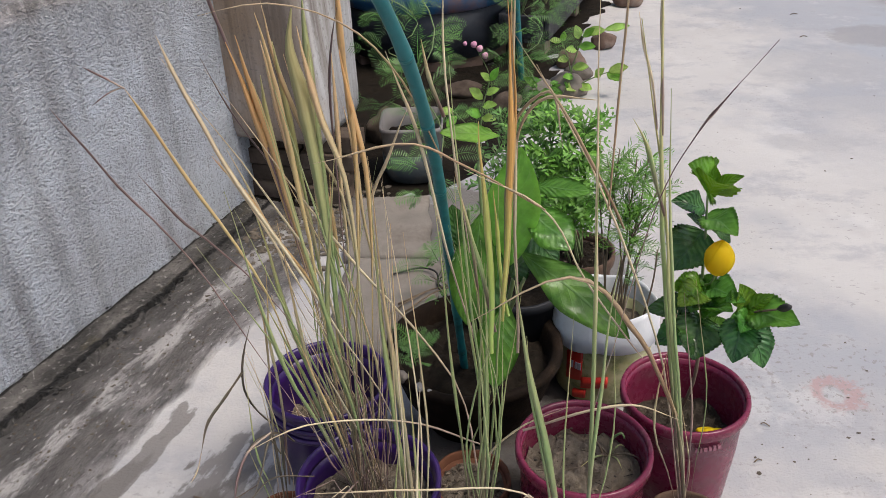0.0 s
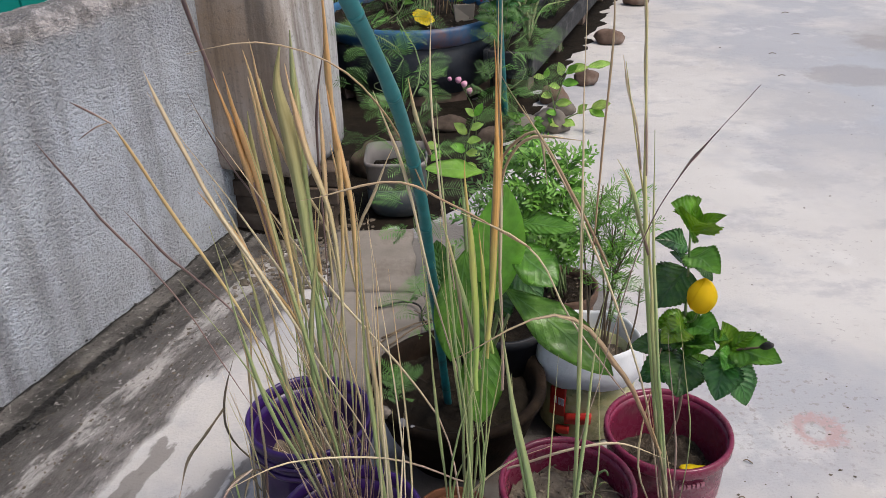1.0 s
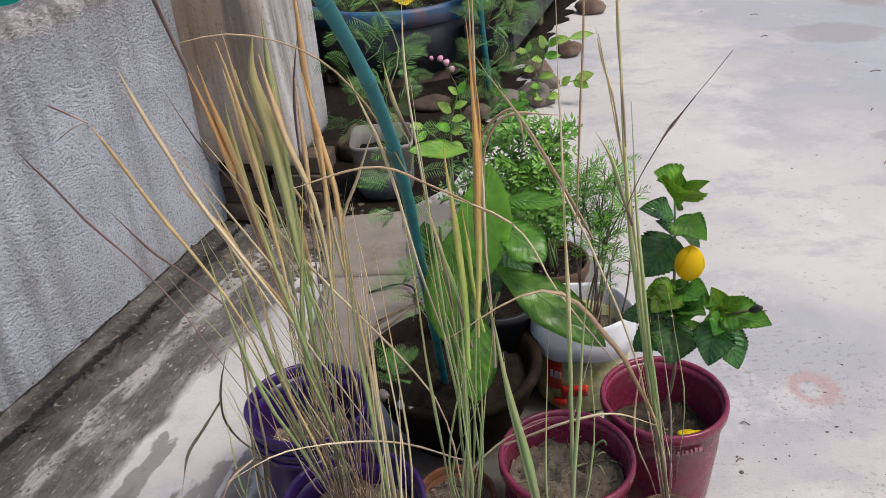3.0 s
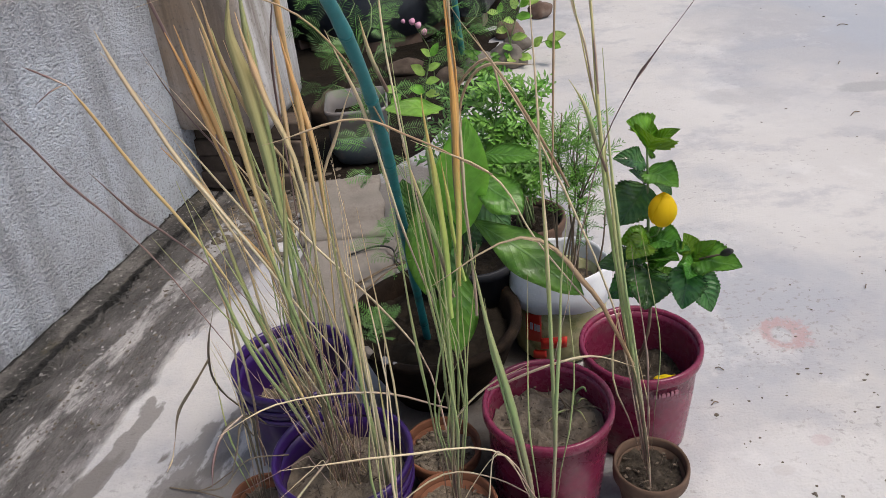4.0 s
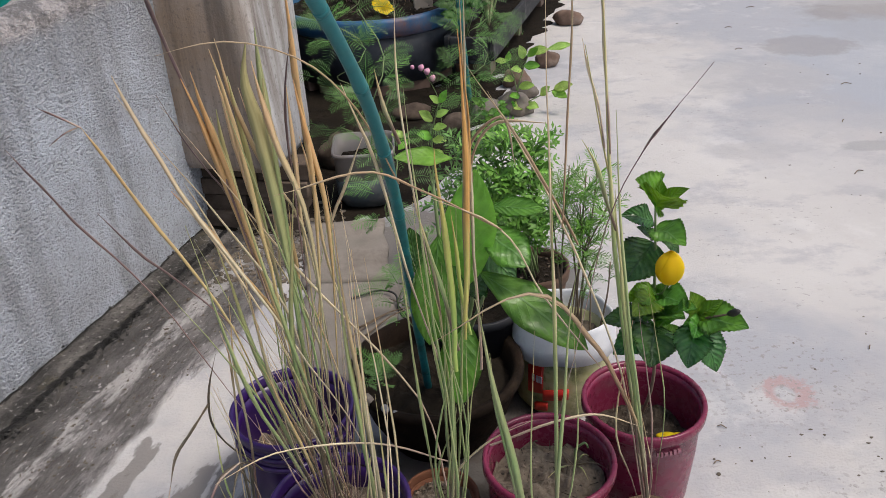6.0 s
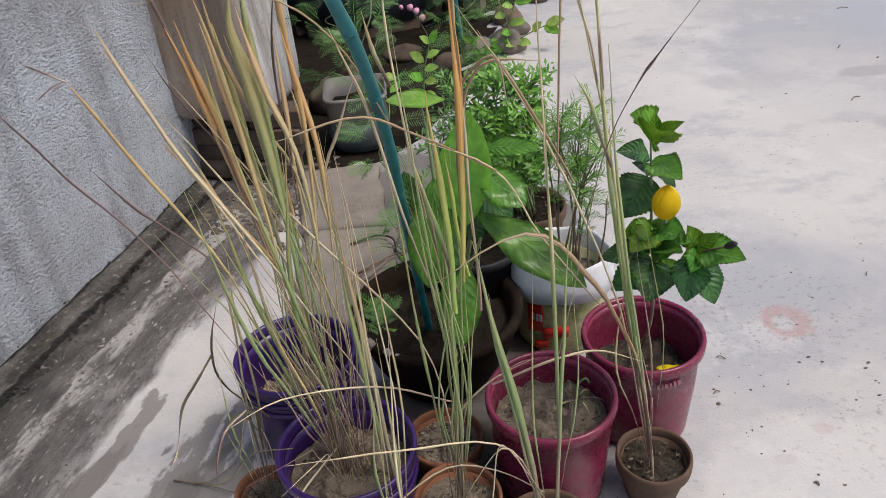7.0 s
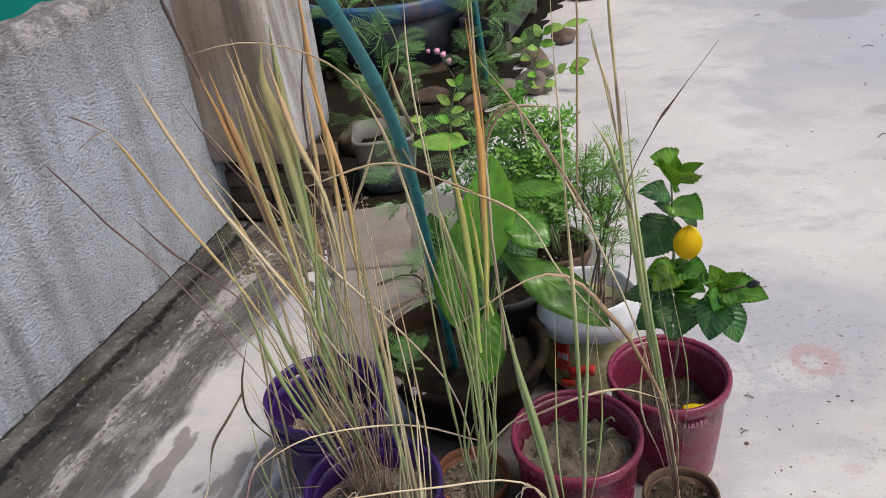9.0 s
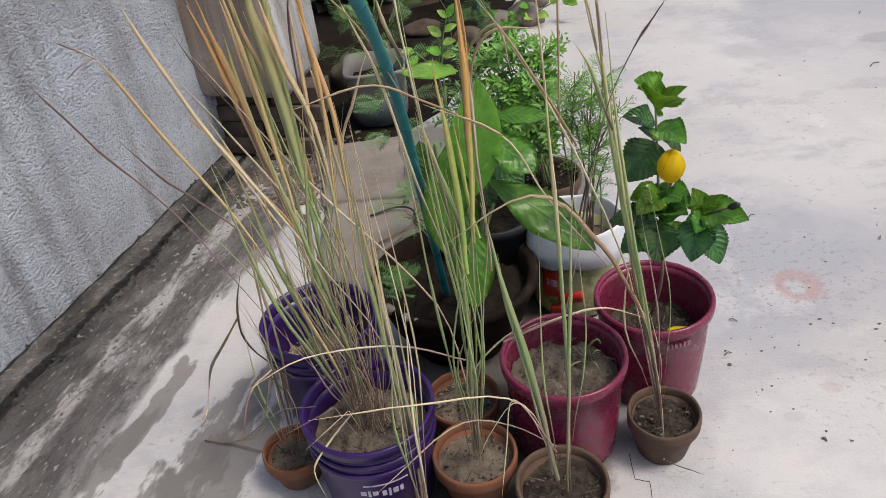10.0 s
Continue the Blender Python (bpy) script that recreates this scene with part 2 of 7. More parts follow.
bag_white = surface("white_woven_bag", (0.62, 0.64, 0.67), (0.76, 0.77, 0.78), 6, 0.55, 0.5, 22, 0.006, stain=(0.45, 0.42, 0.38), sscale=6)
bag_yellow = surface("printed_bag", (0.38, 0.37, 0.14), (0.58, 0.55, 0.34), 26, 0.45, 0.3, 30, 0.004, stain=(0.09, 0.15, 0.04), sscale=20)
bag_red = surface("red_print", (0.55, 0.02, 0.02), (0.68, 0.05, 0.03), 14, 0.4, 0.2, 40, 0.002)
ribbon_red = surface("red_thread", (0.5, 0.02, 0.06), (0.6, 0.05, 0.1), 30, 0.6, 0)
def litter_material():
    """Mixed plant litter: each piece dark, grey or straw-coloured."""
    m, nt, b = shader("mixed_litter"); geo = nt.nodes.new("ShaderNodeNewGeometry")
    nt.links.new(ramp(nt, geo.outputs["Random Per Island"], ((0.0, (0.02, 0.016, 0.012)), (0.45, (0.06, 0.045, 0.032)), (0.75, (0.13, 0.10, 0.075)), (1.0, (0.28, 0.22, 0.16)))), b.inputs["Base Color"])
    b.inputs["Roughness"].default_value = 0.9
    return m


litter_mat = litter_material()
rubble_mat = surface("earthy_rubble", (0.07, 0.055, 0.04), (0.19, 0.16, 0.125), 30, 0.95, 0.8, 90, 0.004, stain=(0.08, 0.07, 0.05), sscale=10)
wire_black = surface("black_wire", (0.01, 0.01, 0.01), (0.025, 0.022, 0.02), 30, 0.6, 0)

# wall line and its foot
WALL_A, WALL_B = Vector((-1.361, 1.889, 0)), Vector((-0.887, 3.118, 0))
WALL_U = (WALL_B - WALL_A).normalized(); WALL_N = Vector((WALL_U.y, -WALL_U.x, 0))   # N points to the yard


def stucco_material():
    """Rough-cast cement render with rain streaks from its top and a crumbled, grimy crest."""
    m, nt, b = shader("rough_cast_render")
    base = mix(nt, gain(nt, noise_tex(nt, 2.2, 6), 0.3, 0.7), (0.52, 0.565, 0.645), (0.69, 0.74, 0.82))
    streak = gain(nt, noise_tex(nt, 1.0, 5, 0.6, (7, 7, 0.55)), 0.47, 0.66)
    blot = gain(nt, noise_tex(nt, 3.2, 6), 0.42, 0.66)
    col = mix(nt, math_node(nt, "MULTIPLY", streak, math_node(nt, "ADD", math_node(nt, "MULTIPLY", blot, 0.5), 0.36)), base, (0.15, 0.145, 0.15))
    col = mix(nt, math_node(nt, "MULTIPLY", gain(nt, noise_tex(nt, 1.3, 5, 0.55), 0.46, 0.64), 0.4), col, (0.27, 0.255, 0.245))
    col = mix(nt, math_node(nt, "MULTIPLY", gain(nt, noise_tex(nt, 7, 7, 0.7), 0.5, 0.72), 0.4), col, (0.27, 0.27, 0.30))
    tc = nt.nodes.new("ShaderNodeTexCoord"); sep = nt.nodes.new("ShaderNodeSeparateXYZ"); nt.links.new(tc.outputs["Object"], sep.inputs[0])
    wander = math_node(nt, "MULTIPLY", math_node(nt, "SUBTRACT", noise_tex(nt, 1.0, 5, 0.6, (9, 9, 1.2)), 0.5), 0.55)
    runs = gain(nt, math_node(nt, "ADD", sep.outputs[2], wander), 0.62, 1.0)
    col = mix(nt, math_node(nt, "MULTIPLY", runs, 0.55), col, (0.20, 0.185, 0.175))
    crest = gain(nt, math_node(nt, "ADD", sep.outputs[2], math_node(nt, "MULTIPLY", wander, 0.14)), 0.955, 0.995)
    rubbed = mix(nt, gain(nt, noise_tex(nt, 13, 7, 0.7), 0.44, 0.58), (0.17, 0.155, 0.145), (0.50, 0.455, 0.445))
    col = mix(nt, math_node(nt, "MULTIPLY", crest, 0.85), col, rubbed)
    grit = noise_tex(nt, 120, 3, 0.6, (1, 1, 1.3)); lump = noise_tex(nt, 66, 3, 0.6, (1, 1, 1.3))
    both = math_node(nt, "ADD", math_node(nt, "MULTIPLY", grit, 0.5), math_node(nt, "MULTIPLY", lump, 0.5))
    # relief shading put into the colour: stipple peaks lightened, pits darkened
    col = mix(nt, math_node(nt, "MULTIPLY", gain(nt, both, 0.56, 0.64), 0.35), col, (0.72, 0.735, 0.78))
    col = mix(nt, math_node(nt, "MULTIPLY", gain(nt, both, 0.47, 0.39), 0.5), col, (0.16, 0.165, 0.19))
    nt.links.new(col, b.inputs["Base Color"]); b.inputs["Roughness"].default_value = 0.9
    bump(nt, b, math_node(nt, "ADD", math_node(nt, "MULTIPLY", gain(nt, grit, 0.25, 0.75), 0.9), math_node(nt, "MULTIPLY", gain(nt, lump, 0.3, 0.7), 1.0)), 0.95, 0.010)
    return m


def pier_material():
    """Plaster, stained brown and grey-green by rain that ran down from the top."""
    m, nt, b = shader("stained_plaster")
    base = mix(nt, gain(nt, noise_tex(nt, 4, 6), 0.3, 0.7), (0.42, 0.415, 0.42), (0.54, 0.535, 0.54))
    base = mix(nt, math_node(nt, "MULTIPLY", gain(nt, noise_tex(nt, 11, 7, 0.7), 0.52, 0.7), 0.45), base, (0.27, 0.255, 0.24))
    tc = nt.nodes.new("ShaderNodeTexCoord"); sep = nt.nodes.new("ShaderNodeSeparateXYZ"); nt.links.new(tc.outputs["Object"], sep.inputs[0])
    wander = math_node(nt, "MULTIPLY", math_node(nt, "SUBTRACT", noise_tex(nt, 3.5, 5), 0.5), 0.3)
    across = math_node(nt, "ADD", sep.outputs[0], wander)
    side = math_node(nt, "MULTIPLY", gain(nt, across, 0.16, 0.03), gain(nt, across, -0.36, -0.16))
    brown = math_node(nt, "MULTIPLY", side, math_node(nt, "ADD", math_node(nt, "MULTIPLY", gain(nt, noise_tex(nt, 2.5, 5), 0.3, 0.6), 0.4), 0.5))
    col = mix(nt, brown, base, (0.34, 0.225, 0.128))
    col = mix(nt, math_node(nt, "MULTIPLY", gain(nt, noise_tex(nt, 1.0, 6, 0.6, (11, 11, 0.5)), 0.45, 0.60), 0.7), col, (0.155, 0.12, 0.09))
    col = mix(nt, math_node(nt, "MULTIPLY", gain(nt, noise_tex(nt, 1.0, 6, 0.65, (30, 30, 1.4)), 0.52, 0.66), 0.45), col, (0.12, 0.10, 0.085))
    col = mix(nt, math_node(nt, "MULTIPLY", gain(nt, noise_tex(nt, 60, 4, 0.6), 0.57, 0.66), 0.4), col, (0.12, 0.105, 0.09))
    nt.links.new(col, b.inputs["Base Color"]); b.inputs["Roughness"].default_value = 0.88
    bump(nt, b, math_node(nt, "ADD", noise_tex(nt, 75, 5, 0.6), math_node(nt, "MULTIPLY", gain(nt, noise_tex(nt, 110, 3, 0.55), 0.3, 0.7), 0.4)), 0.35, 0.005)
    return m


def away_from_wall(nt):
    """Distance from the wall's face towards the yard, and a vector along and off the wall for smeared stains."""
    tc = nt.nodes.new("ShaderNodeTexCoord"); out = tc.outputs["Object"]
    dot = nt.nodes.new("ShaderNodeVectorMath"); dot.operation = "DOT_PRODUCT"; dot.inputs[1].default_value = WALL_N
    nt.links.new(out, dot.inputs[0])
    away = math_node(nt, "SUBTRACT", dot.outputs["Value"], WALL_A.dot(WALL_N))
    along = nt.nodes.new("ShaderNodeVectorMath"); along.operation = "DOT_PRODUCT"; along.inputs[1].default_value = WALL_U; nt.links.new(out, along.inputs[0])
    lie = nt.nodes.new("ShaderNodeCombineXYZ"); nt.links.new(math_node(nt, "MULTIPLY", along.outputs["Value"], 0.45), lie.inputs[0]); nt.links.new(away, lie.inputs[1])

    def smear(scale, detail=7, rough=0.65):
        t = node(nt, "ShaderNodeTexNoise", Scale=scale, Detail=detail, Roughness=rough); nt.links.new(lie.outputs[0], t.inputs["Vector"])
        return t.outputs["Fac"]
    return away, smear


def fillet_material():
    """Grey-brown mortar strip, mossy and blackened in patches, with a long ragged crack; shade painted into crack and
    wall-foot groove.
    """
    m, nt, b = shader("damp_mortar"); away, smear = away_from_wall(nt)
    col = mix(nt, gain(nt, smear(9, 6), 0.38, 0.62), (0.050, 0.046, 0.042), (0.150, 0.138, 0.127))
    col = mix(nt, math_node(nt, "MULTIPLY", gain(nt, smear(5, 5), 0.46, 0.58), 0.85), col, (0.028, 0.026, 0.024))
    col = mix(nt, math_node(nt, "MULTIPLY", gain(nt, smear(7.3, 4), 0.57, 0.66), 0.5), col, (0.10, 0.085, 0.045))
    col = mix(nt, math_node(nt, "MULTIPLY", gain(nt, noise_tex(nt, 55, 5, 0.7), 0.58, 0.66), 0.7), col, (0.38, 0.36, 0.34))
    col = mix(nt, math_node(nt, "MULTIPLY", gain(nt, noise_tex(nt, 80, 5, 0.7), 0.58, 0.64), 0.8), col, (0.016, 0.015, 0.014))
    # the crack, its inner darkness painted black
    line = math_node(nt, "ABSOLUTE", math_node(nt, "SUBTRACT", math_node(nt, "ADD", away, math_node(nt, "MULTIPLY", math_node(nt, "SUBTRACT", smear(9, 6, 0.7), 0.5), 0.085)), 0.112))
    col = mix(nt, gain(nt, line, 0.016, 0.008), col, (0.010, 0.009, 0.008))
    # shadow line under the wall's lower edge, painted along the groove
    foot_shade = math_node(nt, "ADD", away, math_node(nt, "MULTIPLY", math_node(nt, "SUBTRACT", smear(8, 5), 0.5), 0.06))
    col = mix(nt, math_node(nt, "MULTIPLY", gain(nt, foot_shade, 0.020, 0.010), 0.9), col, (0.014, 0.013, 0.012))
    nt.links.new(col, b.inputs["Base Color"]); b.inputs["Roughness"].default_value = 0.82
    bump(nt, b, math_node(nt, "ADD", noise_tex(nt, 45, 8, 0.7), math_node(nt, "MULTIPLY", gain(nt, line, 0.0, 0.014), 1.2)), 1.0, 0.014)
    return m


def floor_material():
    """Cement screed: cloudy grey, worn specks, water marks, one faded red ring, damp dirt along the wall, painted shade
    among the pots.
    """
    m, nt, b = shader("cement_floor")
    cloud = mix(nt, gain(nt, noise_tex(nt, 0.9, 5, 0.5), 0.35, 0.65), (0.465, 0.445, 0.43), (0.565, 0.545, 0.525))
    cloud = mix(nt, math_node(nt, "MULTIPLY", gain(nt, noise_tex(nt, 0.55, 6, 0.6), 0.47, 0.56), 0.8), cloud, (0.33, 0.34, 0.375))
    cloud = mix(nt, math_node(nt, "MULTIPLY", gain(nt, noise_tex(nt, 7, 6, 0.6), 0.55, 0.75), 0.35), cloud, (0.44, 0.40, 0.385))
    cloud = mix(nt, math_node(nt, "MULTIPLY", gain(nt, noise_tex(nt, 3.4, 9, 0.68, (0.8, 1.2, 1)), 0.52, 0.61), 0.55), cloud, (0.35, 0.345, 0.37))
    cloud = mix(nt, math_node(nt, "MULTIPLY", gain(nt, noise_tex(nt, 1.7, 9, 0.7), 0.56, 0.62), 0.35), cloud, (0.64, 0.625, 0.605))
    pit = math_node(nt, "MULTIPLY", gain(nt, noise_tex(nt, 17, 8, 0.75, (0.7, 1.3, 1)), 0.665, 0.69), gain(nt, noise_tex(nt, 1.3, 4), 0.45, 0.58))
    cloud = mix(nt, math_node(nt, "MULTIPLY", pit, 0.7), cloud, (0.22, 0.205, 0.205))
    speck = gain(nt, noise_tex(nt, 40, 4, 0.65, (0.8, 1.2, 1)), 0.615, 0.635)
    patch = gain(nt, noise_tex(nt, 2.6, 4), 0.47, 0.58)
    col = mix(nt, math_node(nt, "MULTIPLY", math_node(nt, "MULTIPLY", speck, patch), 0.55), cloud, (0.27, 0.25, 0.245))
    tc = nt.nodes.new("ShaderNodeTexCoord"); out = tc.outputs["Object"]

    def spot(x, y, rx, ry, ragged):
        mp = nt.nodes.new("ShaderNodeMapping"); mp.inputs["Location"].default_value = (-x / rx, -y / ry, 0); mp.inputs["Scale"].default_value = (1 / rx, 1 / ry, 0)
        nt.links.new(out, mp.inputs["Vector"]); ln = nt.nodes.new("ShaderNodeVectorMath"); ln.operation = "LENGTH"; nt.links.new(mp.outputs[0], ln.inputs[0])
        return math_node(nt, "ADD", ln.outputs["Value"], math_node(nt, "MULTIPLY", math_node(nt, "SUBTRACT", noise_tex(nt, min(45, 3.0 / rx), 6, 0.65), 0.5), ragged * 1.3))

    ring = spot(1.02, 1.875, 0.082, 0.085, 1.3)
    inner = spot(1.008, 1.87, 0.03, 0.035, 0.5)
    red = math_node(nt, "MULTIPLY", gain(nt, ring, 1.0, 0.7), gain(nt, inner, 0.8, 1.2))
    red = math_node(nt, "MULTIPLY", red, gain(nt, noise_tex(nt, 70, 5, 0.65), 0.32, 0.46))
    col = mix(nt, math_node(nt, "MULTIPLY", red, 0.8), col, (0.41, 0.275, 0.265))
    worn = math_node(nt, "MULTIPLY", math_node(nt, "MAXIMUM", gain(nt, spot(1.0, 1.95, 0.34, 0.28, 0.5), 1.0, 0.6), gain(nt, spot(1.0, 1.42, 0.26, 0.2, 0.5), 1.0, 0.5)), gain(nt, noise_tex(nt, 48, 4, 0.6), 0.57, 0.63))
    col = mix(nt, math_node(nt, "MULTIPLY", worn, 0.8), col, (0.28, 0.26, 0.25))
    # spots below x 0.4 paint shade between pots and plants over spilled soil
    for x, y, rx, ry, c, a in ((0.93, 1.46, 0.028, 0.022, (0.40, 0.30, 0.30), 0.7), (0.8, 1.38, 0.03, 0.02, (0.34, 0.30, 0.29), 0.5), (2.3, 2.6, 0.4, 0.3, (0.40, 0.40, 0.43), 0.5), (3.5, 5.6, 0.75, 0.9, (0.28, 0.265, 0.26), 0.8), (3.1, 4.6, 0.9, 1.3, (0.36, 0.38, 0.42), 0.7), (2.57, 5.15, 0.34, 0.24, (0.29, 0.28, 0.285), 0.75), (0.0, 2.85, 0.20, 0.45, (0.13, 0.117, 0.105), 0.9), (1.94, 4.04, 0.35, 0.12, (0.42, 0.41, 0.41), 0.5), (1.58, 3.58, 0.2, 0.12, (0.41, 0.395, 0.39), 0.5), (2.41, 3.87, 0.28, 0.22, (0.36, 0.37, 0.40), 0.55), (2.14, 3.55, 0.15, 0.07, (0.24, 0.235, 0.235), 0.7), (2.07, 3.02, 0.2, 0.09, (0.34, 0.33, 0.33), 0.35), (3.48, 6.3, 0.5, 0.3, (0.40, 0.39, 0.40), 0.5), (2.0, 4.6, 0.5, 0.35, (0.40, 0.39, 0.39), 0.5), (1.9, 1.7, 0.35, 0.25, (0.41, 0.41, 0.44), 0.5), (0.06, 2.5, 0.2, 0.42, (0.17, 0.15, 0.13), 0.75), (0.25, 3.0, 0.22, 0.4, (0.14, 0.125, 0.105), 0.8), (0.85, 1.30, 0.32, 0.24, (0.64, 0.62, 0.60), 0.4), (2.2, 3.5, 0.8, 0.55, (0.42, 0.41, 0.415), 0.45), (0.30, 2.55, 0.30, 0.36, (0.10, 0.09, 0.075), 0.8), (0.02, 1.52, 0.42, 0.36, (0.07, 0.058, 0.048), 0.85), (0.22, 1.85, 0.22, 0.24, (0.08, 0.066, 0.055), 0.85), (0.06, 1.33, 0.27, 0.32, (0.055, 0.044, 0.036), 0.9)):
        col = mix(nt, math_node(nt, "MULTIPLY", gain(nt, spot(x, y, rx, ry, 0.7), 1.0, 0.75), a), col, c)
    # bands of damp, chalk and mud that run along the wall
    away, smear = away_from_wall(nt)
    d = math_node(nt, "ADD", away, math_node(nt, "ADD", math_node(nt, "MULTIPLY", math_node(nt, "SUBTRACT", smear(3.0, 4), 0.5), 0.20), math_node(nt, "MULTIPLY", math_node(nt, "SUBTRACT", smear(17, 6), 0.5), 0.11)))

    def band(a, b2, c, e):
        return math_node(nt, "MULTIPLY", gain(nt, d, a, b2), gain(nt, d, e, c))
    damp = gain(nt, d, 0.51, 0.475)
    col = mix(nt, math_node(nt, "MULTIPLY", damp, 0.92), col, mix(nt, gain(nt, smear(11, 9, 0.7), 0.42, 0.60), (0.105, 0.097, 0.092), (0.27, 0.25, 0.24)))
    wet = math_node(nt, "MULTIPLY", band(0.06, 0.075, 0.232, 0.250), math_node(nt, "ADD", math_node(nt, "MULTIPLY", gain(nt, smear(6, 5), 0.38, 0.48), 0.5), 0.5))
    mud = math_node(nt, "MULTIPLY", band(0.312, 0.325, 0.425, 0.440), gain(nt, smear(4.3, 5), 0.40, 0.48))
    chalk = math_node(nt, "MULTIPLY", band(0.235, 0.25, 0.305, 0.325), gain(nt, smear(15, 7, 0.7), 0.42, 0.54))
    col = mix(nt, math_node(nt, "MULTIPLY", chalk, 0.85), col, (0.46, 0.44, 0.425))
    col = mix(nt, math_node(nt, "MULTIPLY", wet, 0.92), col, mix(nt, gain(nt, smear(20, 7, 0.7), 0.42, 0.60), (0.045, 0.041, 0.038), (0.105, 0.097, 0.091)))
    col = mix(nt, math_node(nt, "MULTIPLY", mud, 0.85), col, mix(nt, gain(nt, smear(18, 7, 0.7), 0.42, 0.62), (0.085, 0.077, 0.072), (0.16, 0.147, 0.138)))
    col = mix(nt, math_node(nt, "MULTIPLY", math_node(nt, "MULTIPLY", damp, gain(nt, smear(55, 5, 0.7), 0.56, 0.63)), 0.6), col, (0.05, 0.045, 0.04))
    col = mix(nt, math_node(nt, "MULTIPLY", math_node(nt, "MULTIPLY", damp, gain(nt, smear(75, 4, 0.6), 0.62, 0.66)), 0.7), col, (0.50, 0.48, 0.46))
    # mud that has run out from under the pots, drawn out along the wall
    for x, y, ra, rw in ((-0.865, 1.655, 0.20, 0.045), (-0.94, 1.50, 0.24, 0.05), (-0.70, 1.52, 0.30, 0.055), (-0.60, 1.44, 0.22, 0.08), (-0.78, 1.28, 0.35, 0.09), (-0.55, 1.72, 0.16, 0.04)):
        mp = nt.nodes.new("ShaderNodeMapping"); mp.vector_type = "TEXTURE"; mp.inputs["Location"].default_value = (x, y, 0)
        mp.inputs["Rotation"].default_value = (0, 0, math.atan2(WALL_U.y, WALL_U.x)); mp.inputs["Scale"].default_value = (ra, rw, 1)
        nt.links.new(out, mp.inputs["Vector"]); far = nt.nodes.new("ShaderNodeVectorMath"); far.operation = "LENGTH"; nt.links.new(mp.outputs[0], far.inputs[0])
        ragged = math_node(nt, "ADD", far.outputs["Value"], math_node(nt, "MULTIPLY", math_node(nt, "SUBTRACT", smear(13, 6, 0.6), 0.5), 3.2))
        col = mix(nt, math_node(nt, "MULTIPLY", gain(nt, ragged, 1.0, 0.82), 0.8), col, (0.165, 0.15, 0.138))
    nt.links.new(col, b.inputs["Base Color"])
    nt.links.new(math_node(nt, "SUBTRACT", 0.78, math_node(nt, "MULTIPLY", wet, 0.25)), b.inputs["Roughness"])
    grain = math_node(nt, "ADD", noise_tex(nt, 120, 6, 0.6), math_node(nt, "MULTIPLY", noise_tex(nt, 9, 6), 2.0))
    bump(nt, b, math_node(nt, "ADD", math_node(nt, "MULTIPLY", grain, 0.3), math_node(nt, "MULTIPLY", math_node(nt, "MULTIPLY", damp, smear(20, 9, 0.7)), 4.0)), 0.9, 0.010)
    return m


stucco, pier_plaster, screed = stucco_material(), pier_material(), floor_material()
coping_cement = surface("rough_coping_cement", (0.30, 0.28, 0.275), (0.50, 0.47, 0.46), 9, 0.92, 0.9, 40, 0.010, stain=(0.22, 0.20, 0.185), sscale=6)
fillet_mat = fillet_material()


# ---- builders ----
def thing(name, at, label, category, group="", kind=""):
    ob = new(name); ob.location = at
    return tagged(ob, label, category, group, kind)


def part(name, bm, material, parent=None, label=""):
    """Links a bmesh, in world places, as one mesh object under a thing or a part."""
    root = parent
    while root is not None and root.parent is not None:
        root = root.parent
    if root is not None:
        bmesh.ops.translate(bm, verts=bm.verts, vec=-root.location)
    me = bpy.data.meshes.new(name); bm.to_mesh(me); bm.free(); me.materials.append(material)
    ob = new(name, me); ob.parent = parent
    return tagged(ob, label)


def smooth(bm):
    for f in bm.faces:
        f.smooth = True
    return bm


def lathe(profile, centre, seg=48, wobble=0.0, squash=1.0, seed=0, floor=True):
    bm = bmesh.new(); rings = []
    for r, z in profile:
        ring = []
        for k in range(seg):
            a = 2 * math.pi * k / seg
            w = 1 + wobble * noise.noise((math.cos(a) * 1.5 + seed, math.sin(a) * 1.5, z * 6))
            ring.append(bm.verts.new((centre[0] + r * w * math.cos(a), centre[1] + r * w * squash * math.sin(a), centre[2] + z + wobble * 0.12 * noise.noise((math.cos(a) * 2, math.sin(a) * 2, seed + 5)))))
        rings.append(ring)
    for a, b in zip(rings, rings[1:]):
        for k in range(seg):
            bm.faces.new((a[k], a[(k + 1) % seg], b[(k + 1) % seg], b[k]))
    if floor:
        bm.faces.new(rings[0][::-1])
    else:
        for k in range(seg):
            bm.faces.new((rings[-1][k], rings[-1][(k + 1) % seg], rings[0][(k + 1) % seg], rings[0][k]))
    return smooth(bm)


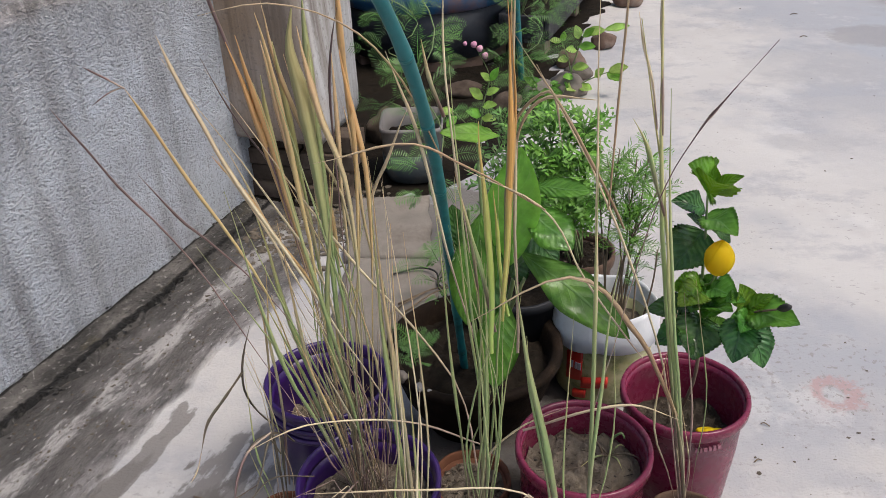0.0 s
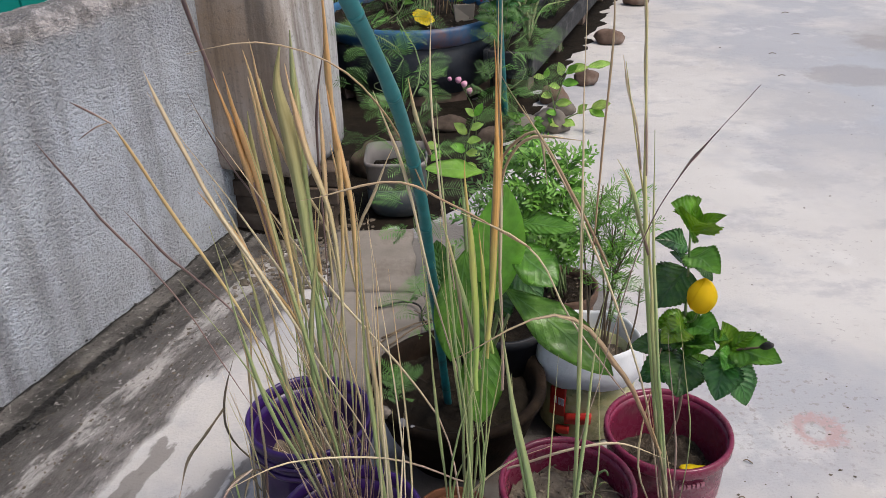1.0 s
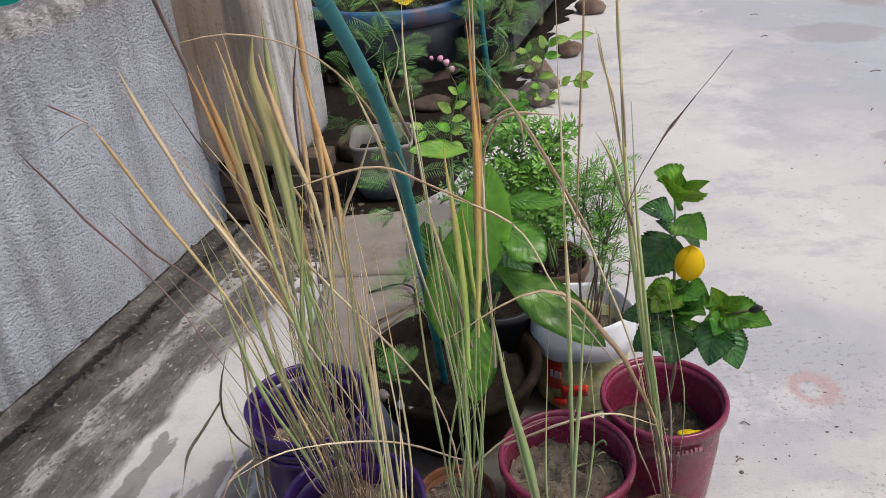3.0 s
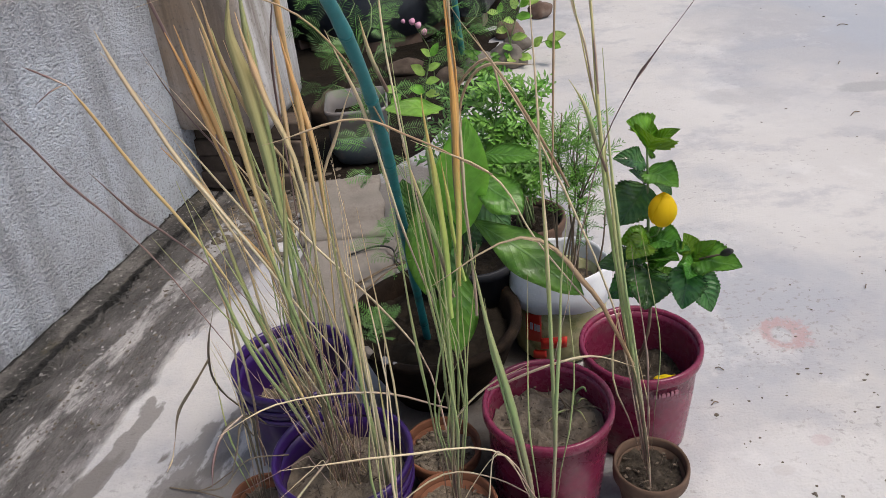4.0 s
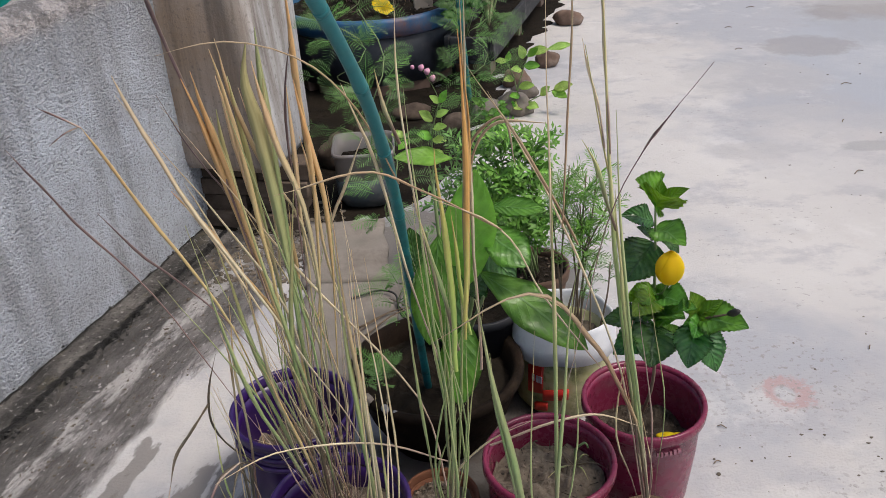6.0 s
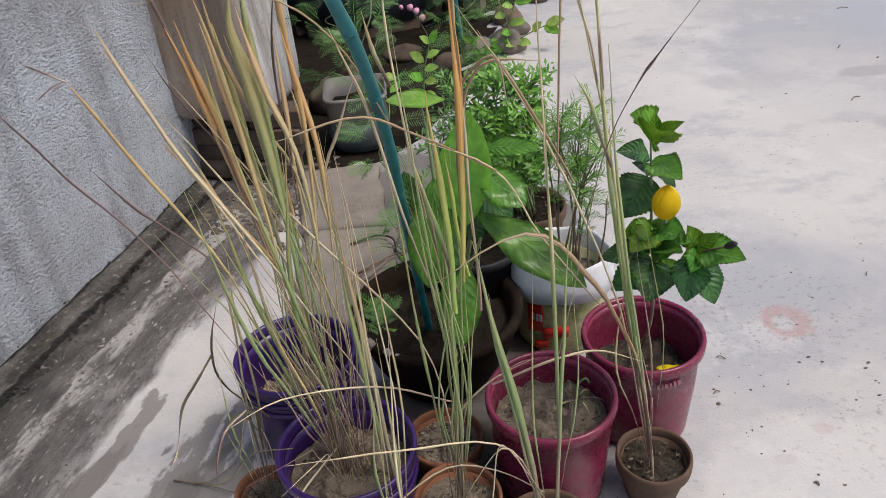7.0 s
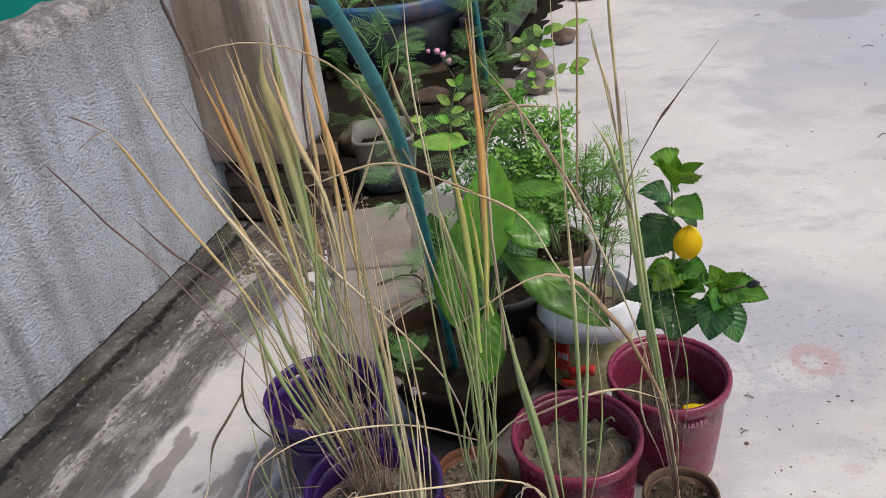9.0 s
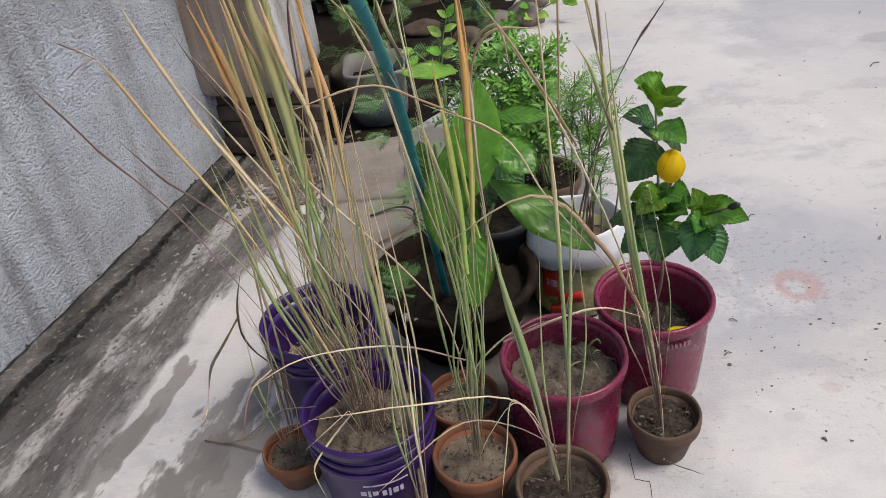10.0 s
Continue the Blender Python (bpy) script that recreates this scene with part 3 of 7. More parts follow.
def disc(centre, r, amp, seed=0, rings=24, seg=72, dome=0.0):
    """A lumpy bed of soil."""
    bm = bmesh.new(); prev = None; mid = bm.verts.new(centre)
    for i in range(1, rings + 1):
        ring = []
        for k in range(seg):
            a, q = 2 * math.pi * k / seg, r * i / rings
            x, y = centre[0] + q * math.cos(a), centre[1] + q * math.sin(a)
            h = amp * noise.fractal((x * 22 + seed, y * 22, seed), 0.8, 2.2, 4) + 0.5 * amp * max(0, noise.noise((x * 75, y * 75, seed))) + 0.25 * amp * noise.noise((x * 160, y * 160, seed)) + dome * (1 - (i / rings) ** 2)
            ring.append(bm.verts.new((x, y, centre[2] + h)))
        for k in range(seg):
            if prev:
                bm.faces.new((prev[k], ring[k], ring[(k + 1) % seg], prev[(k + 1) % seg]))
            else:
                bm.faces.new((mid, ring[k], ring[(k + 1) % seg]))
        prev = ring
    return smooth(bm)


def spline(points, n):
    """Points along a smooth curve through the given ones."""
    p = [Vector(q) for q in points]
    if len(p) == 2:
        return [p[0].lerp(p[1], i / n) for i in range(n + 1)]
    ext = [2 * p[0] - p[1]] + p + [2 * p[-1] - p[-2]]; out = []
    knot = [0.0]
    for a, b in zip(ext, ext[1:]):
        knot.append(knot[-1] + max(1e-6, (b - a).length) ** 0.5)
    for i in range(n + 1):
        u = knot[1] + i / n * (knot[-2] - knot[1]); k = 1
        while k < len(p) - 1 and u > knot[k + 1]:
            k += 1
        q, s = ext[k - 1:k + 3], knot[k - 1:k + 3]
        for lv in (1, 2):
            q = [q[j].lerp(q[j + 1], (u - s[j]) / (s[j + lv] - s[j])) for j in range(len(q) - 1)]
        out.append(q[0].lerp(q[1], (u - s[1]) / (s[2] - s[1])))
    return out


def tube(bm, path, radius, seg=6):
    """radius: a number or a function of 0..1."""
    rings = []
    for i, p in enumerate(path):
        t = (path[min(i + 1, len(path) - 1)] - path[max(i - 1, 0)]).normalized()
        s = t.cross(Vector((0.31, -0.9, 0.3))).normalized(); u = t.cross(s)
        r = radius(i / (len(path) - 1)) if callable(radius) else radius
        rings.append([bm.verts.new(p + r * (math.cos(2 * math.pi * k / seg) * s + math.sin(2 * math.pi * k / seg) * u)) for k in range(seg)])
    for a, b in zip(rings, rings[1:]):
        for k in range(seg):
            bm.faces.new((a[k], a[(k + 1) % seg], b[(k + 1) % seg], b[k]))
    bm.faces.new(rings[0][::-1]); bm.faces.new(rings[-1])
    return smooth(bm)


def block(bm, centre, size, turn=0.0, bevel=0.004, jitter=0.0, seed=0):
    """A worn, bevelled block standing with its centre at the place."""
    g = bmesh.ops.create_cube(bm, size=1.0); vs = g["verts"]
    m = Matrix.Translation(centre) @ Matrix.Rotation(turn, 4, "Z") @ Matrix.Diagonal((*size, 1))
    bmesh.ops.transform(bm, matrix=m, verts=vs)
    es = list({e for v in vs for e in v.link_edges})
    r = bmesh.ops.bevel(bm, geom=es, offset=bevel, segments=2, affect="EDGES", profile=0.6)
    if jitter:
        for v in {v for f in r["faces"] for v in f.verts}:
            v.co += jitter * noise.noise_vector(v.co * 14 + Vector((seed, 0, 0)))
    return bm


rng = random.Random(7)


def reed(clump, colour, width, *points, n=14, stem=0.75, taper=2.4, broad=0.5):
    """One grass blade, keeled, through its base, bends and tip; width in millimetres."""
    path = spline(points, n); bm = bmesh.new(); uvl = bm.loops.layers.uv.new("UVMap"); rings = []
    twist = rng.uniform(-0.8, 0.8); sway = rng.uniform(0, 50); amp = min(0.003, 0.006 * (path[0] - path[-1]).length)
    run = [0.0]
    for a, b in zip(path, path[1:]):
        run.append(run[-1] + (b - a).length)
    path = [q + amp * noise.noise_vector(Vector((sway, l * 9, 0))) * (0 < i < n) for i, (q, l) in enumerate(zip(path, run))]
    for i, p in enumerate(path):
        f = run[i] / run[-1]; t = (path[min(i + 1, n)] - path[max(i - 1, 0)]).normalized()
        s = t.cross(Vector((0.25 * math.sin(twist * 3 + f * 2), -0.85, 0.5))).normalized(); u = s.cross(t)
        s = (s * math.cos(twist * f) + u * math.sin(twist * f)).normalized(); u = s.cross(t)
        w = 0.0005 * width * max(0.12, stem + (1 - stem) * min(1, max(0, (f - broad + 0.38) / 0.38))) * max(0.1, min(1, (1 - f) * taper + 0.05)) * (0.85 + 0.3 * noise.noise((sway, i * 0.6, 3))); th = max(0.0005, 0.16 * w)
        rings.append([bm.verts.new(q) for q in (p - s * w, p + u * (w * 0.25 + th), p + s * w, p + u * (w * 0.25 - th))])
    for i, (a, b) in enumerate(zip(rings, rings[1:])):
        for k in range(4):
            f = bm.faces.new((a[k], a[(k + 1) % 4], b[(k + 1) % 4], b[k])); f.smooth = True
            for lp, (q, v) in zip(f.loops, ((k, i), (k + 1, i), (k + 1, i + 1), (k, i + 1))):
                lp[uvl].uv = (abs(2 - q % 4) / 2, run[v] / run[-1])
    return part("blade", bm, REED[colour], clump)


def leaf(plant, base, tip, ratio, colour, serrate=0.0, fold=0.18, sag=0.10, face=(0.05, -0.55, 0.83), name="leaf", peak=0.72):
    """One leaf from its stalk's end to its tip, ratio: width to length."""
    base, tip = Vector(base), Vector(tip); axis = tip - base; ln = axis.length; axis.normalize()
    nrm = Vector(face); nrm = (nrm - axis * nrm.dot(axis)).normalized(); side = axis.cross(nrm)
    bm = bmesh.new(); uvl = bm.loops.layers.uv.new("UVMap"); n, c = (28 if serrate else 18), 6; grid = []
    ph = rng.uniform(0, 6)
    for i in range(n + 1):
        f = i / n; w = 0.5 * ratio * ln * max(0.02, (math.sin(math.pi * f ** peak)) ** 0.8)
        row = []
        for k in range(c + 1):
            g = 2 * k / c - 1
            e = 1 + (serrate * (1 if i % 2 else -1) if abs(g) > 0.9 and 0 < i < n else 0)
            up = fold * w * (abs(g) - 0.3) + sag * ln * (0.25 - (f - 0.4) ** 2) + 0.10 * w * math.sin(9 * f + ph + 2 * g) + 0.12 * w * math.sin(13 * f + ph + 1.5 * g) * abs(g)
            row.append(bm.verts.new(base + axis * ln * f + side * w * g * e + nrm * up))
        grid.append(row)
    fs = []
    for i in range(n):
        for k in range(c):
            f = bm.faces.new((grid[i][k], grid[i][k + 1], grid[i + 1][k + 1], grid[i + 1][k])); f.smooth = True; fs.append(f)
            for lp, (q, v) in zip(f.loops, ((k, i), (k + 1, i), (k + 1, i + 1), (k, i + 1))):
                lp[uvl].uv = (q / c, v / n)
    bmesh.ops.solidify(bm, geom=fs, thickness=0.0008)
    return part(name, bm, LEAF[colour], plant)


def needle(bm, a, b, w):
    t = (b - a).normalized(); s = t.cross(Vector((0.2, -0.5, 0.84))).normalized() * w; u = t.cross(s).normalized() * w * 0.5
    m = a.lerp(b, 0.5)
    vs = [bm.verts.new(q) for q in (a, m + s, b, m - s, m + u)]
    for f in ((0, 1, 4), (1, 2, 4), (2, 3, 4), (3, 0, 4), (0, 3, 2, 1)):
        bm.faces.new([vs[i] for i in f])


def frond(plant, base, tip, nl, material, pairs=13, w=0.0012, sag=0.12, name="frond", forward=0.45, loose=0.0):
    """A comb-like leaf: a curved rib with thin leaflets on both sides."""
    base, tip = Vector(base), Vector(tip); ln = (tip - base).length
    path = spline((base, base.lerp(tip, 0.5) + Vector((0, 0, sag * ln)), tip), 10); bm = bmesh.new()
    tube(bm, path, lambda f: 0.0014 * (1.1 - f), 4)
    axis = (tip - base).normalized(); side = axis.cross(Vector((rng.uniform(-0.3, 0.3), -0.6, 0.8))).normalized()
    for i in range(pairs):
        f = 0.12 + 0.86 * i / (pairs - 1); k = f * 10; j = min(int(k), 9); p = path[j].lerp(path[j + 1], k - j)
        l = nl * (math.sin(math.pi * (0.16 + 0.78 * f)) ** 0.7)
        for sg in (-1, 1):
            if rng.random() < 0.5 * loose:
                continue
            d = (side * sg + axis * forward + Vector((0, 0, rng.uniform(-0.15, 0.1))) + loose * Vector((rng.gauss(0, 1), rng.gauss(0, 1), rng.gauss(0, 1)))).normalized()
            needle(bm, p, p + d * l * rng.uniform(0.85, 1.1), w)
    return part(name, bm, material, plant)


def stalk(plant, material, r0, r1, *points, name="stem"):
    bm = bmesh.new(); tube(bm, spline(points, 4 * (len(points) - 1)), lambda f: r0 + (r1 - r0) * f, 7)
    return part(name, bm, material, plant)


def tuft(clump, n, centre, spread, lean, fan, height, colours, width=(3, 8)):
    """Random blades from a patch of soil. lean: metres that the tips shift at full height; fan: their spread."""
    for _ in range(n):
        a, q = rng.uniform(0, 6.28), spread * math.sqrt(rng.random())
        b = Vector(centre) + Vector((q * math.cos(a), q * math.sin(a), -0.005)); h = rng.uniform(*height)
        k = rng.gauss(0, 1)
        tip = b + Vector((lean[0] * h + fan[0] * k * h + 0.6 * q * math.cos(a), lean[1] * h + rng.gauss(0, fan[1]) * h, h))
        m = b.lerp(tip, 0.5) + Vector((rng.gauss(0, 0.045 * h), rng.gauss(0, 0.02), rng.uniform(0.0, 0.05) * h))
        reed(clump, rng.choice(colours), rng.uniform(*width), b, b.lerp(m, 0.5) + Vector((0, 0, 0.01)), m, tip, n=12, stem=0.3)


# ---- setting ----
def ground():
    bm = bmesh.new(); bmesh.ops.create_grid(bm, x_segments=40, y_segments=40, size=40)
    return tagged(part("floor", bm, screed), "pale grey cement terrace floor with stains, worn specks and painted shade among the pots", "floor", kind="structure")


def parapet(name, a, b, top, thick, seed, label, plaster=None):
    """A rendered wall with a rough crumbled top; front face through a and b."""
    u = (b - a).normalized(); nrm = Vector((u.y, -u.x, 0)); steps = int((b - a).length / 0.016); bm = bmesh.new(); rows = []
    for i in range(steps + 1):
        p = a + (b - a) * i / steps; row = [bm.verts.new(p), bm.verts.new(p + Vector((0, 0, top - 0.10)))]
        for back, dz in ((0.0, -0.045), (0.003, -0.020), (0.012, -0.004), (0.028, 0.004), (0.05, 0.010), (0.08, 0.014), (0.12, 0.016), (0.16, 0.012), (0.20, 0.004), (thick, -0.01)):
            q = p - nrm * back + Vector((0, 0, top + dz)); f = min(1, back / 0.012)
            q += nrm * (0.006 * noise.noise(q * 20 + Vector((seed, 0, 0)))) * (1 if back < thick else 0)
            q.z += (0.3 + 0.7 * f) * (0.022 * noise.noise(q * 4 + Vector((0, seed, 0))) + 0.012 * noise.noise(q * 15) + 0.007 * noise.noise(q * 42))
            row.append(bm.verts.new(q))
        row.append(bm.verts.new(p - nrm * thick)); rows.append(row)
    for r, s in zip(rows, rows[1:]):
        for k in range(len(r) - 1):
            bm.faces.new((r[k], s[k], s[k + 1], r[k + 1])).smooth = k > 1
    bm.faces.new(rows[0]); bm.faces.new(rows[-1][::-1])
    bmesh.ops.recalc_face_normals(bm, faces=bm.faces)
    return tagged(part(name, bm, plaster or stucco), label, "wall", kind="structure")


def fillet():
    """Low mortar strip along the wall's foot, split by a ragged crack and broken along its outer edge."""
    bm = bmesh.new(); rows = []; a = WALL_A - WALL_U * 3.2; ln = (WALL_B - a).length + 0.02; n = int(ln / 0.010); m = 22
    for i in range(n + 1):
        p = a + WALL_U * ln * i / n; row = []
        edge = 0.135 + 0.045 * noise.noise(p * 4) + 0.03 * noise.noise(p * 19)
        for k in range(m + 1):
            d = -0.02 + (edge + 0.02) * k / m; q = p + WALL_N * d
            h = 0.020 - 0.05 * max(0, d) + 0.006 * noise.noise(q * 9) + 0.005 * noise.noise(q * 30)
            h -= 0.018 * max(0, 1 - abs(d - 0.006) / 0.010)
            rough = min(1, max(0, (d - 0.07) / 0.04)); h += rough * (0.010 * noise.noise(q * 55) + 0.007 * noise.noise(q * 110))
            row.append(bm.verts.new((q.x, q.y, max(0.003, h) if k < m else -0.006)))
        rows.append(row)
    for r, s in zip(rows, rows[1:]):
        for k in range(m):
            bm.faces.new((r[k], r[k + 1], s[k + 1], s[k]))
    return tagged(part("mortar_fillet", bm, fillet_mat), "grey-brown damp mortar strip, cracked, with crease shade painted in, at the foot of the wall", "trim", kind="structure")


def rubble(name, spots, n, size, material, label, seed=1):
    """Loose crumbs and chips, too many to count."""
    r = random.Random(seed); bm = bmesh.new()
    for _ in range(n):
        x, y, sx, sy, z = r.choice(spots); s = size * r.uniform(0.3, 1.0) ** 1.6
        g = bmesh.ops.create_icosphere(bm, subdivisions=1, radius=s)
        c = Vector((r.gauss(x, sx), r.gauss(y, sy), z + s * 0.35)); k = Vector((r.uniform(0.6, 1.6), r.uniform(0.6, 1.5), r.uniform(0.25, 0.6)))
        for v in g["verts"]:
            v.co = Vector([v.co[i] * k[i] for i in range(3)]) * (1 + 0.9 * noise.noise(v.co / s * 0.9 + c * 9)) + c
    return tagged(part(name, bm, material), label, "rubble", kind="stuff")


def pier():
    """Square plastered pier that stands proud of the wall on a recessed brick footing."""
    a, b, c = Vector((-0.945, 3.135, 0)), Vector((-0.535, 3.0, 0)), Vector((-0.415, 3.41, 0)); d = a + (c - b)
    t = thing("wall_pier", ((a + b + c + d) / 4), "plastered square wall pier with brown rain stains", "pier", kind="structure")
    bm = bmesh.new(); lo, hi = 0.285, 1.005; rings = []
    lean = (Vector((0.012, 0.0, 0)), Vector((-0.095, 0.03, 0)), Vector((-0.01, 0.0, 0)), Vector((0.0, 0.0, 0)))     # each corner's drift over a metre of height
    for z, g in ((lo, 0.94), (lo + 0.03, 0.99), (lo + 0.1, 1.0), (0.5, 1.0), (0.75, 1.0), (hi - 0.03, 1.0), (hi, 0.97)):
        ring = []; cor = (a, b, c, d); mid = (a + b + c + d) / 4
        for k in range(4):
            p, q = cor[k] + lean[k] * (z - lo), cor[(k + 1) % 4] + lean[(k + 1) % 4] * (z - lo)
            for f in (0.02, 0.2, 0.4, 0.6, 0.8, 0.88, 0.94) if k == 0 else (0.06, 0.12, 0.22, 0.4, 0.6, 0.8, 0.95):
                v = mid + (p.lerp(q, f) - mid) * g
                v.z = z + (0.012 if z == lo else 0.005) * noise.noise(v * 9) * (z in (lo, hi)); v += 0.006 * noise.noise_vector(v * 8)
                ring.append(bm.verts.new(v))
        rings.append(ring)
    m = len(rings[0])
    for r, s in zip(rings, rings[1:]):
        for k in range(m):
            bm.faces.new((r[k], r[(k + 1) % m], s[(k + 1) % m], s[k]))
    bm.faces.new(rings[0][::-1]); smooth(bm)
    top = [bm.verts.new(v.co + Vector((0, 0, 0.012 + 0.010 * noise.noise(v.co * 9)))) for v in rings[-1]]
    for k in range(m):
        f = bm.faces.new((rings[-1][k], rings[-1][(k + 1) % m], top[(k + 1) % m], top[k])); f.material_index = 1
    bm.faces.new(top).material_index = 1
    part("pier_body", bm, pier_plaster, t).data.materials.append(coping_cement)
    for row in range(4):
        for k in range(2):
            bm = bmesh.new()
            block(bm, (-0.80 + 0.235 * k + 0.02 * row, 3.215 - 0.07 * k + 0.01 * (row % 2), 0.035 + 0.072 * row), (0.22, 0.11, 0.068), -0.3 + 0.05 * row, 0.006, 0.008, row * 3 + k)
            part("brick", bm, dark_brick, t)
    return t


ground()
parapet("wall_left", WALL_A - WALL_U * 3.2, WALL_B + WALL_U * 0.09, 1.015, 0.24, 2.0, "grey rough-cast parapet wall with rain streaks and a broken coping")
# back wall is added; its black colour stands for deep shade behind the plants
parapet("wall_back", Vector((-1.12, 3.42, 0)), Vector((0.10, 9.6, 0)), 0.95, 0.22, 5.0, "added parapet wall behind the planters, coloured near black for deep shade", deep_shade_wall)
fillet()
pier()


def earth_and_shade_bed():
    """Earth and leaf mould round the tub and the tray, near black to paint in the shade there."""
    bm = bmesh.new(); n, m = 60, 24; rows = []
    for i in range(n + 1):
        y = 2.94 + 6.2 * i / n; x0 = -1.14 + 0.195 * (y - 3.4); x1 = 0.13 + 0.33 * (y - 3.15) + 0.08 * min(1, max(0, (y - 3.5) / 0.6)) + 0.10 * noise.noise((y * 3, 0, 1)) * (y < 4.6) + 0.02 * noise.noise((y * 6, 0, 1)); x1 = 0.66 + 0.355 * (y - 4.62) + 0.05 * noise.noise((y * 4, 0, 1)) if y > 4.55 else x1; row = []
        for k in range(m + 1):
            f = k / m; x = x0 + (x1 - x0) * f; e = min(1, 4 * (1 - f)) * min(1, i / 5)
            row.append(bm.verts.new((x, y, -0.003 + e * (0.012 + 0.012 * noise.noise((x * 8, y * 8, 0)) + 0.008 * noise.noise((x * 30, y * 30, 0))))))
        rows.append(row)
    for r, s in zip(rows, rows[1:]):
        for k in range(m):
            bm.faces.new((r[k], r[k + 1], s[k + 1], s[k]))
    return tagged(part("shaded_earth_bed", smooth(bm), soil_wet_shaded), "damp earth and leaf mould round the tub, with the shade there painted in", "ground", kind="structure")


earth_and_shade_bed()
_bm = bmesh.new(); block(_bm, (-1.805, 3.42, 0.78), (0.05, 3.4, 1.56), -0.37, 0.004)
for _k in range(12):
    block(_bm, (-1.915 + 0.102 * (_k - 4), 3.04 + 0.27 * (_k - 4), 0.78), (0.014, 0.05, 1.56), -0.37, 0.003)
tagged(part("backdrop_sheet", _bm, teal_sheet), "dark teal painted metal sheet beyond the parapet", "backdrop", kind="structure")

# ---- pots ----
def bucket(at, label, turn=0.0, soil_z=0.17, R=0.143, H=0.28, soil=None):
    """Maroon plastic bucket with a rolled rim."""
    x, y = at; t = thing("plastic_bucket", (x, y, 0), label, "bucket", "maroon buckets")
    rb = R * 0.86
    prof = [(0.0, 0.004), (rb - 0.01, 0.0), (rb, 0.006), (rb + 0.001, 0.02), (R * 0.93, H * 0.55), (R - 0.008, H - 0.034), (R - 0.003, H - 0.030), (R - 0.002, H - 0.014), (R - 0.010, H - 0.012), (R - 0.012, H - 0.03), (R * 0.9 - 0.004, H * 0.5), (rb - 0.006, 0.03), (0.0, 0.03)]
    part("body", lathe(prof[1:-1], (x, y, 0), 64), maroon, t)
    rim = [(R - 0.009, H - 0.030), (R + 0.001, H - 0.030), (R + 0.0035, H - 0.024), (R + 0.004, H - 0.008), (R + 0.002, H - 0.001), (R - 0.003, H), (R - 0.008, H - 0.003), (R - 0.0085, H - 0.012)]
    part("rim", lathe(rim, (x, y, 0), 64, floor=False), maroon, t)
    part("soil", disc((x, y, soil_z), R * 0.93 - 0.007, 0.022, x * 9, dome=0.012), soil or soil_grey, t)
    litter(t, x, y, soil_z + 0.006, R * 0.8, 70, int(x * 1000))
    return t


def litter(t, x, y, z, r, n, seed):
    """Crumbs and broken bits of straw lying on a pot's soil."""
    g = random.Random(seed); bm = bmesh.new()
    for _ in range(n):
        a, q = g.uniform(0, 6.28), r * math.sqrt(g.random()); p = Vector((x + q * math.cos(a), y + q * math.sin(a), z + g.uniform(0.002, 0.012)))
        if g.random() < 0.45:
            h = g.uniform(0, 6.28); l = g.uniform(0.006, 0.02); d = Vector((l * math.cos(h), l * math.sin(h), g.uniform(-0.002, 0.004)))
            k = Vector((-d.y, d.x, 0)).normalized() * g.uniform(0.0005, 0.0012); up = Vector((0, 0, 0.0012))
            v = [bm.verts.new(c) for c in (p - d + k, p - d - k, p + d - k, p + d + k, p - d + up, p + d + up)]
            for f in ((0, 1, 2, 3), (1, 4, 5, 2), (4, 0, 3, 5), (0, 4, 1), (2, 5, 3)):
                bm.faces.new([v[i] for i in f])
        else:
            s = g.uniform(0.0015, 0.0055) ; m = bmesh.ops.create_icosphere(bm, subdivisions=1, radius=s)
            for v in m["verts"]:
                v.co = Vector((v.co.x, v.co.y * 0.8, v.co.z * 0.6)) * (1 + 0.7 * noise.noise(v.co / s + p * 60)) + p
    tagged(part("soil_litter", bm, litter_mat, t), kind="stuff")


def imprint(t, at, R, z, angle, widths, material, h=0.010):
    """Worn unreadable print on a bucket's side: short bars that follow the curve."""
    a = angle
    for i, w in enumerate(widths):
        bm = bmesh.new(); n = 4; da = w / R; rows = []
        for k in range(n + 1):
            q = a + da * k / n; rr = R + 0.0022
            rows.append([bm.verts.new((at[0] + r2 * math.cos(q), at[1] + r2 * math.sin(q), z + s * h * (0.5 + 0.25 * (i % 3 == 1)))) for r2, s in ((rr, -1), (rr, 1), (rr - 0.006, 1), (rr - 0.006, -1))])
        for r, s in zip(rows, rows[1:]):
            for k in range(4):
                bm.faces.new((r[k], s[k], s[(k + 1) % 4], r[(k + 1) % 4]))
        bm.faces.new(rows[0]); bm.faces.new(rows[-1][::-1])
        part("print_mark", bm, material, t); a += da + 0.004 / R


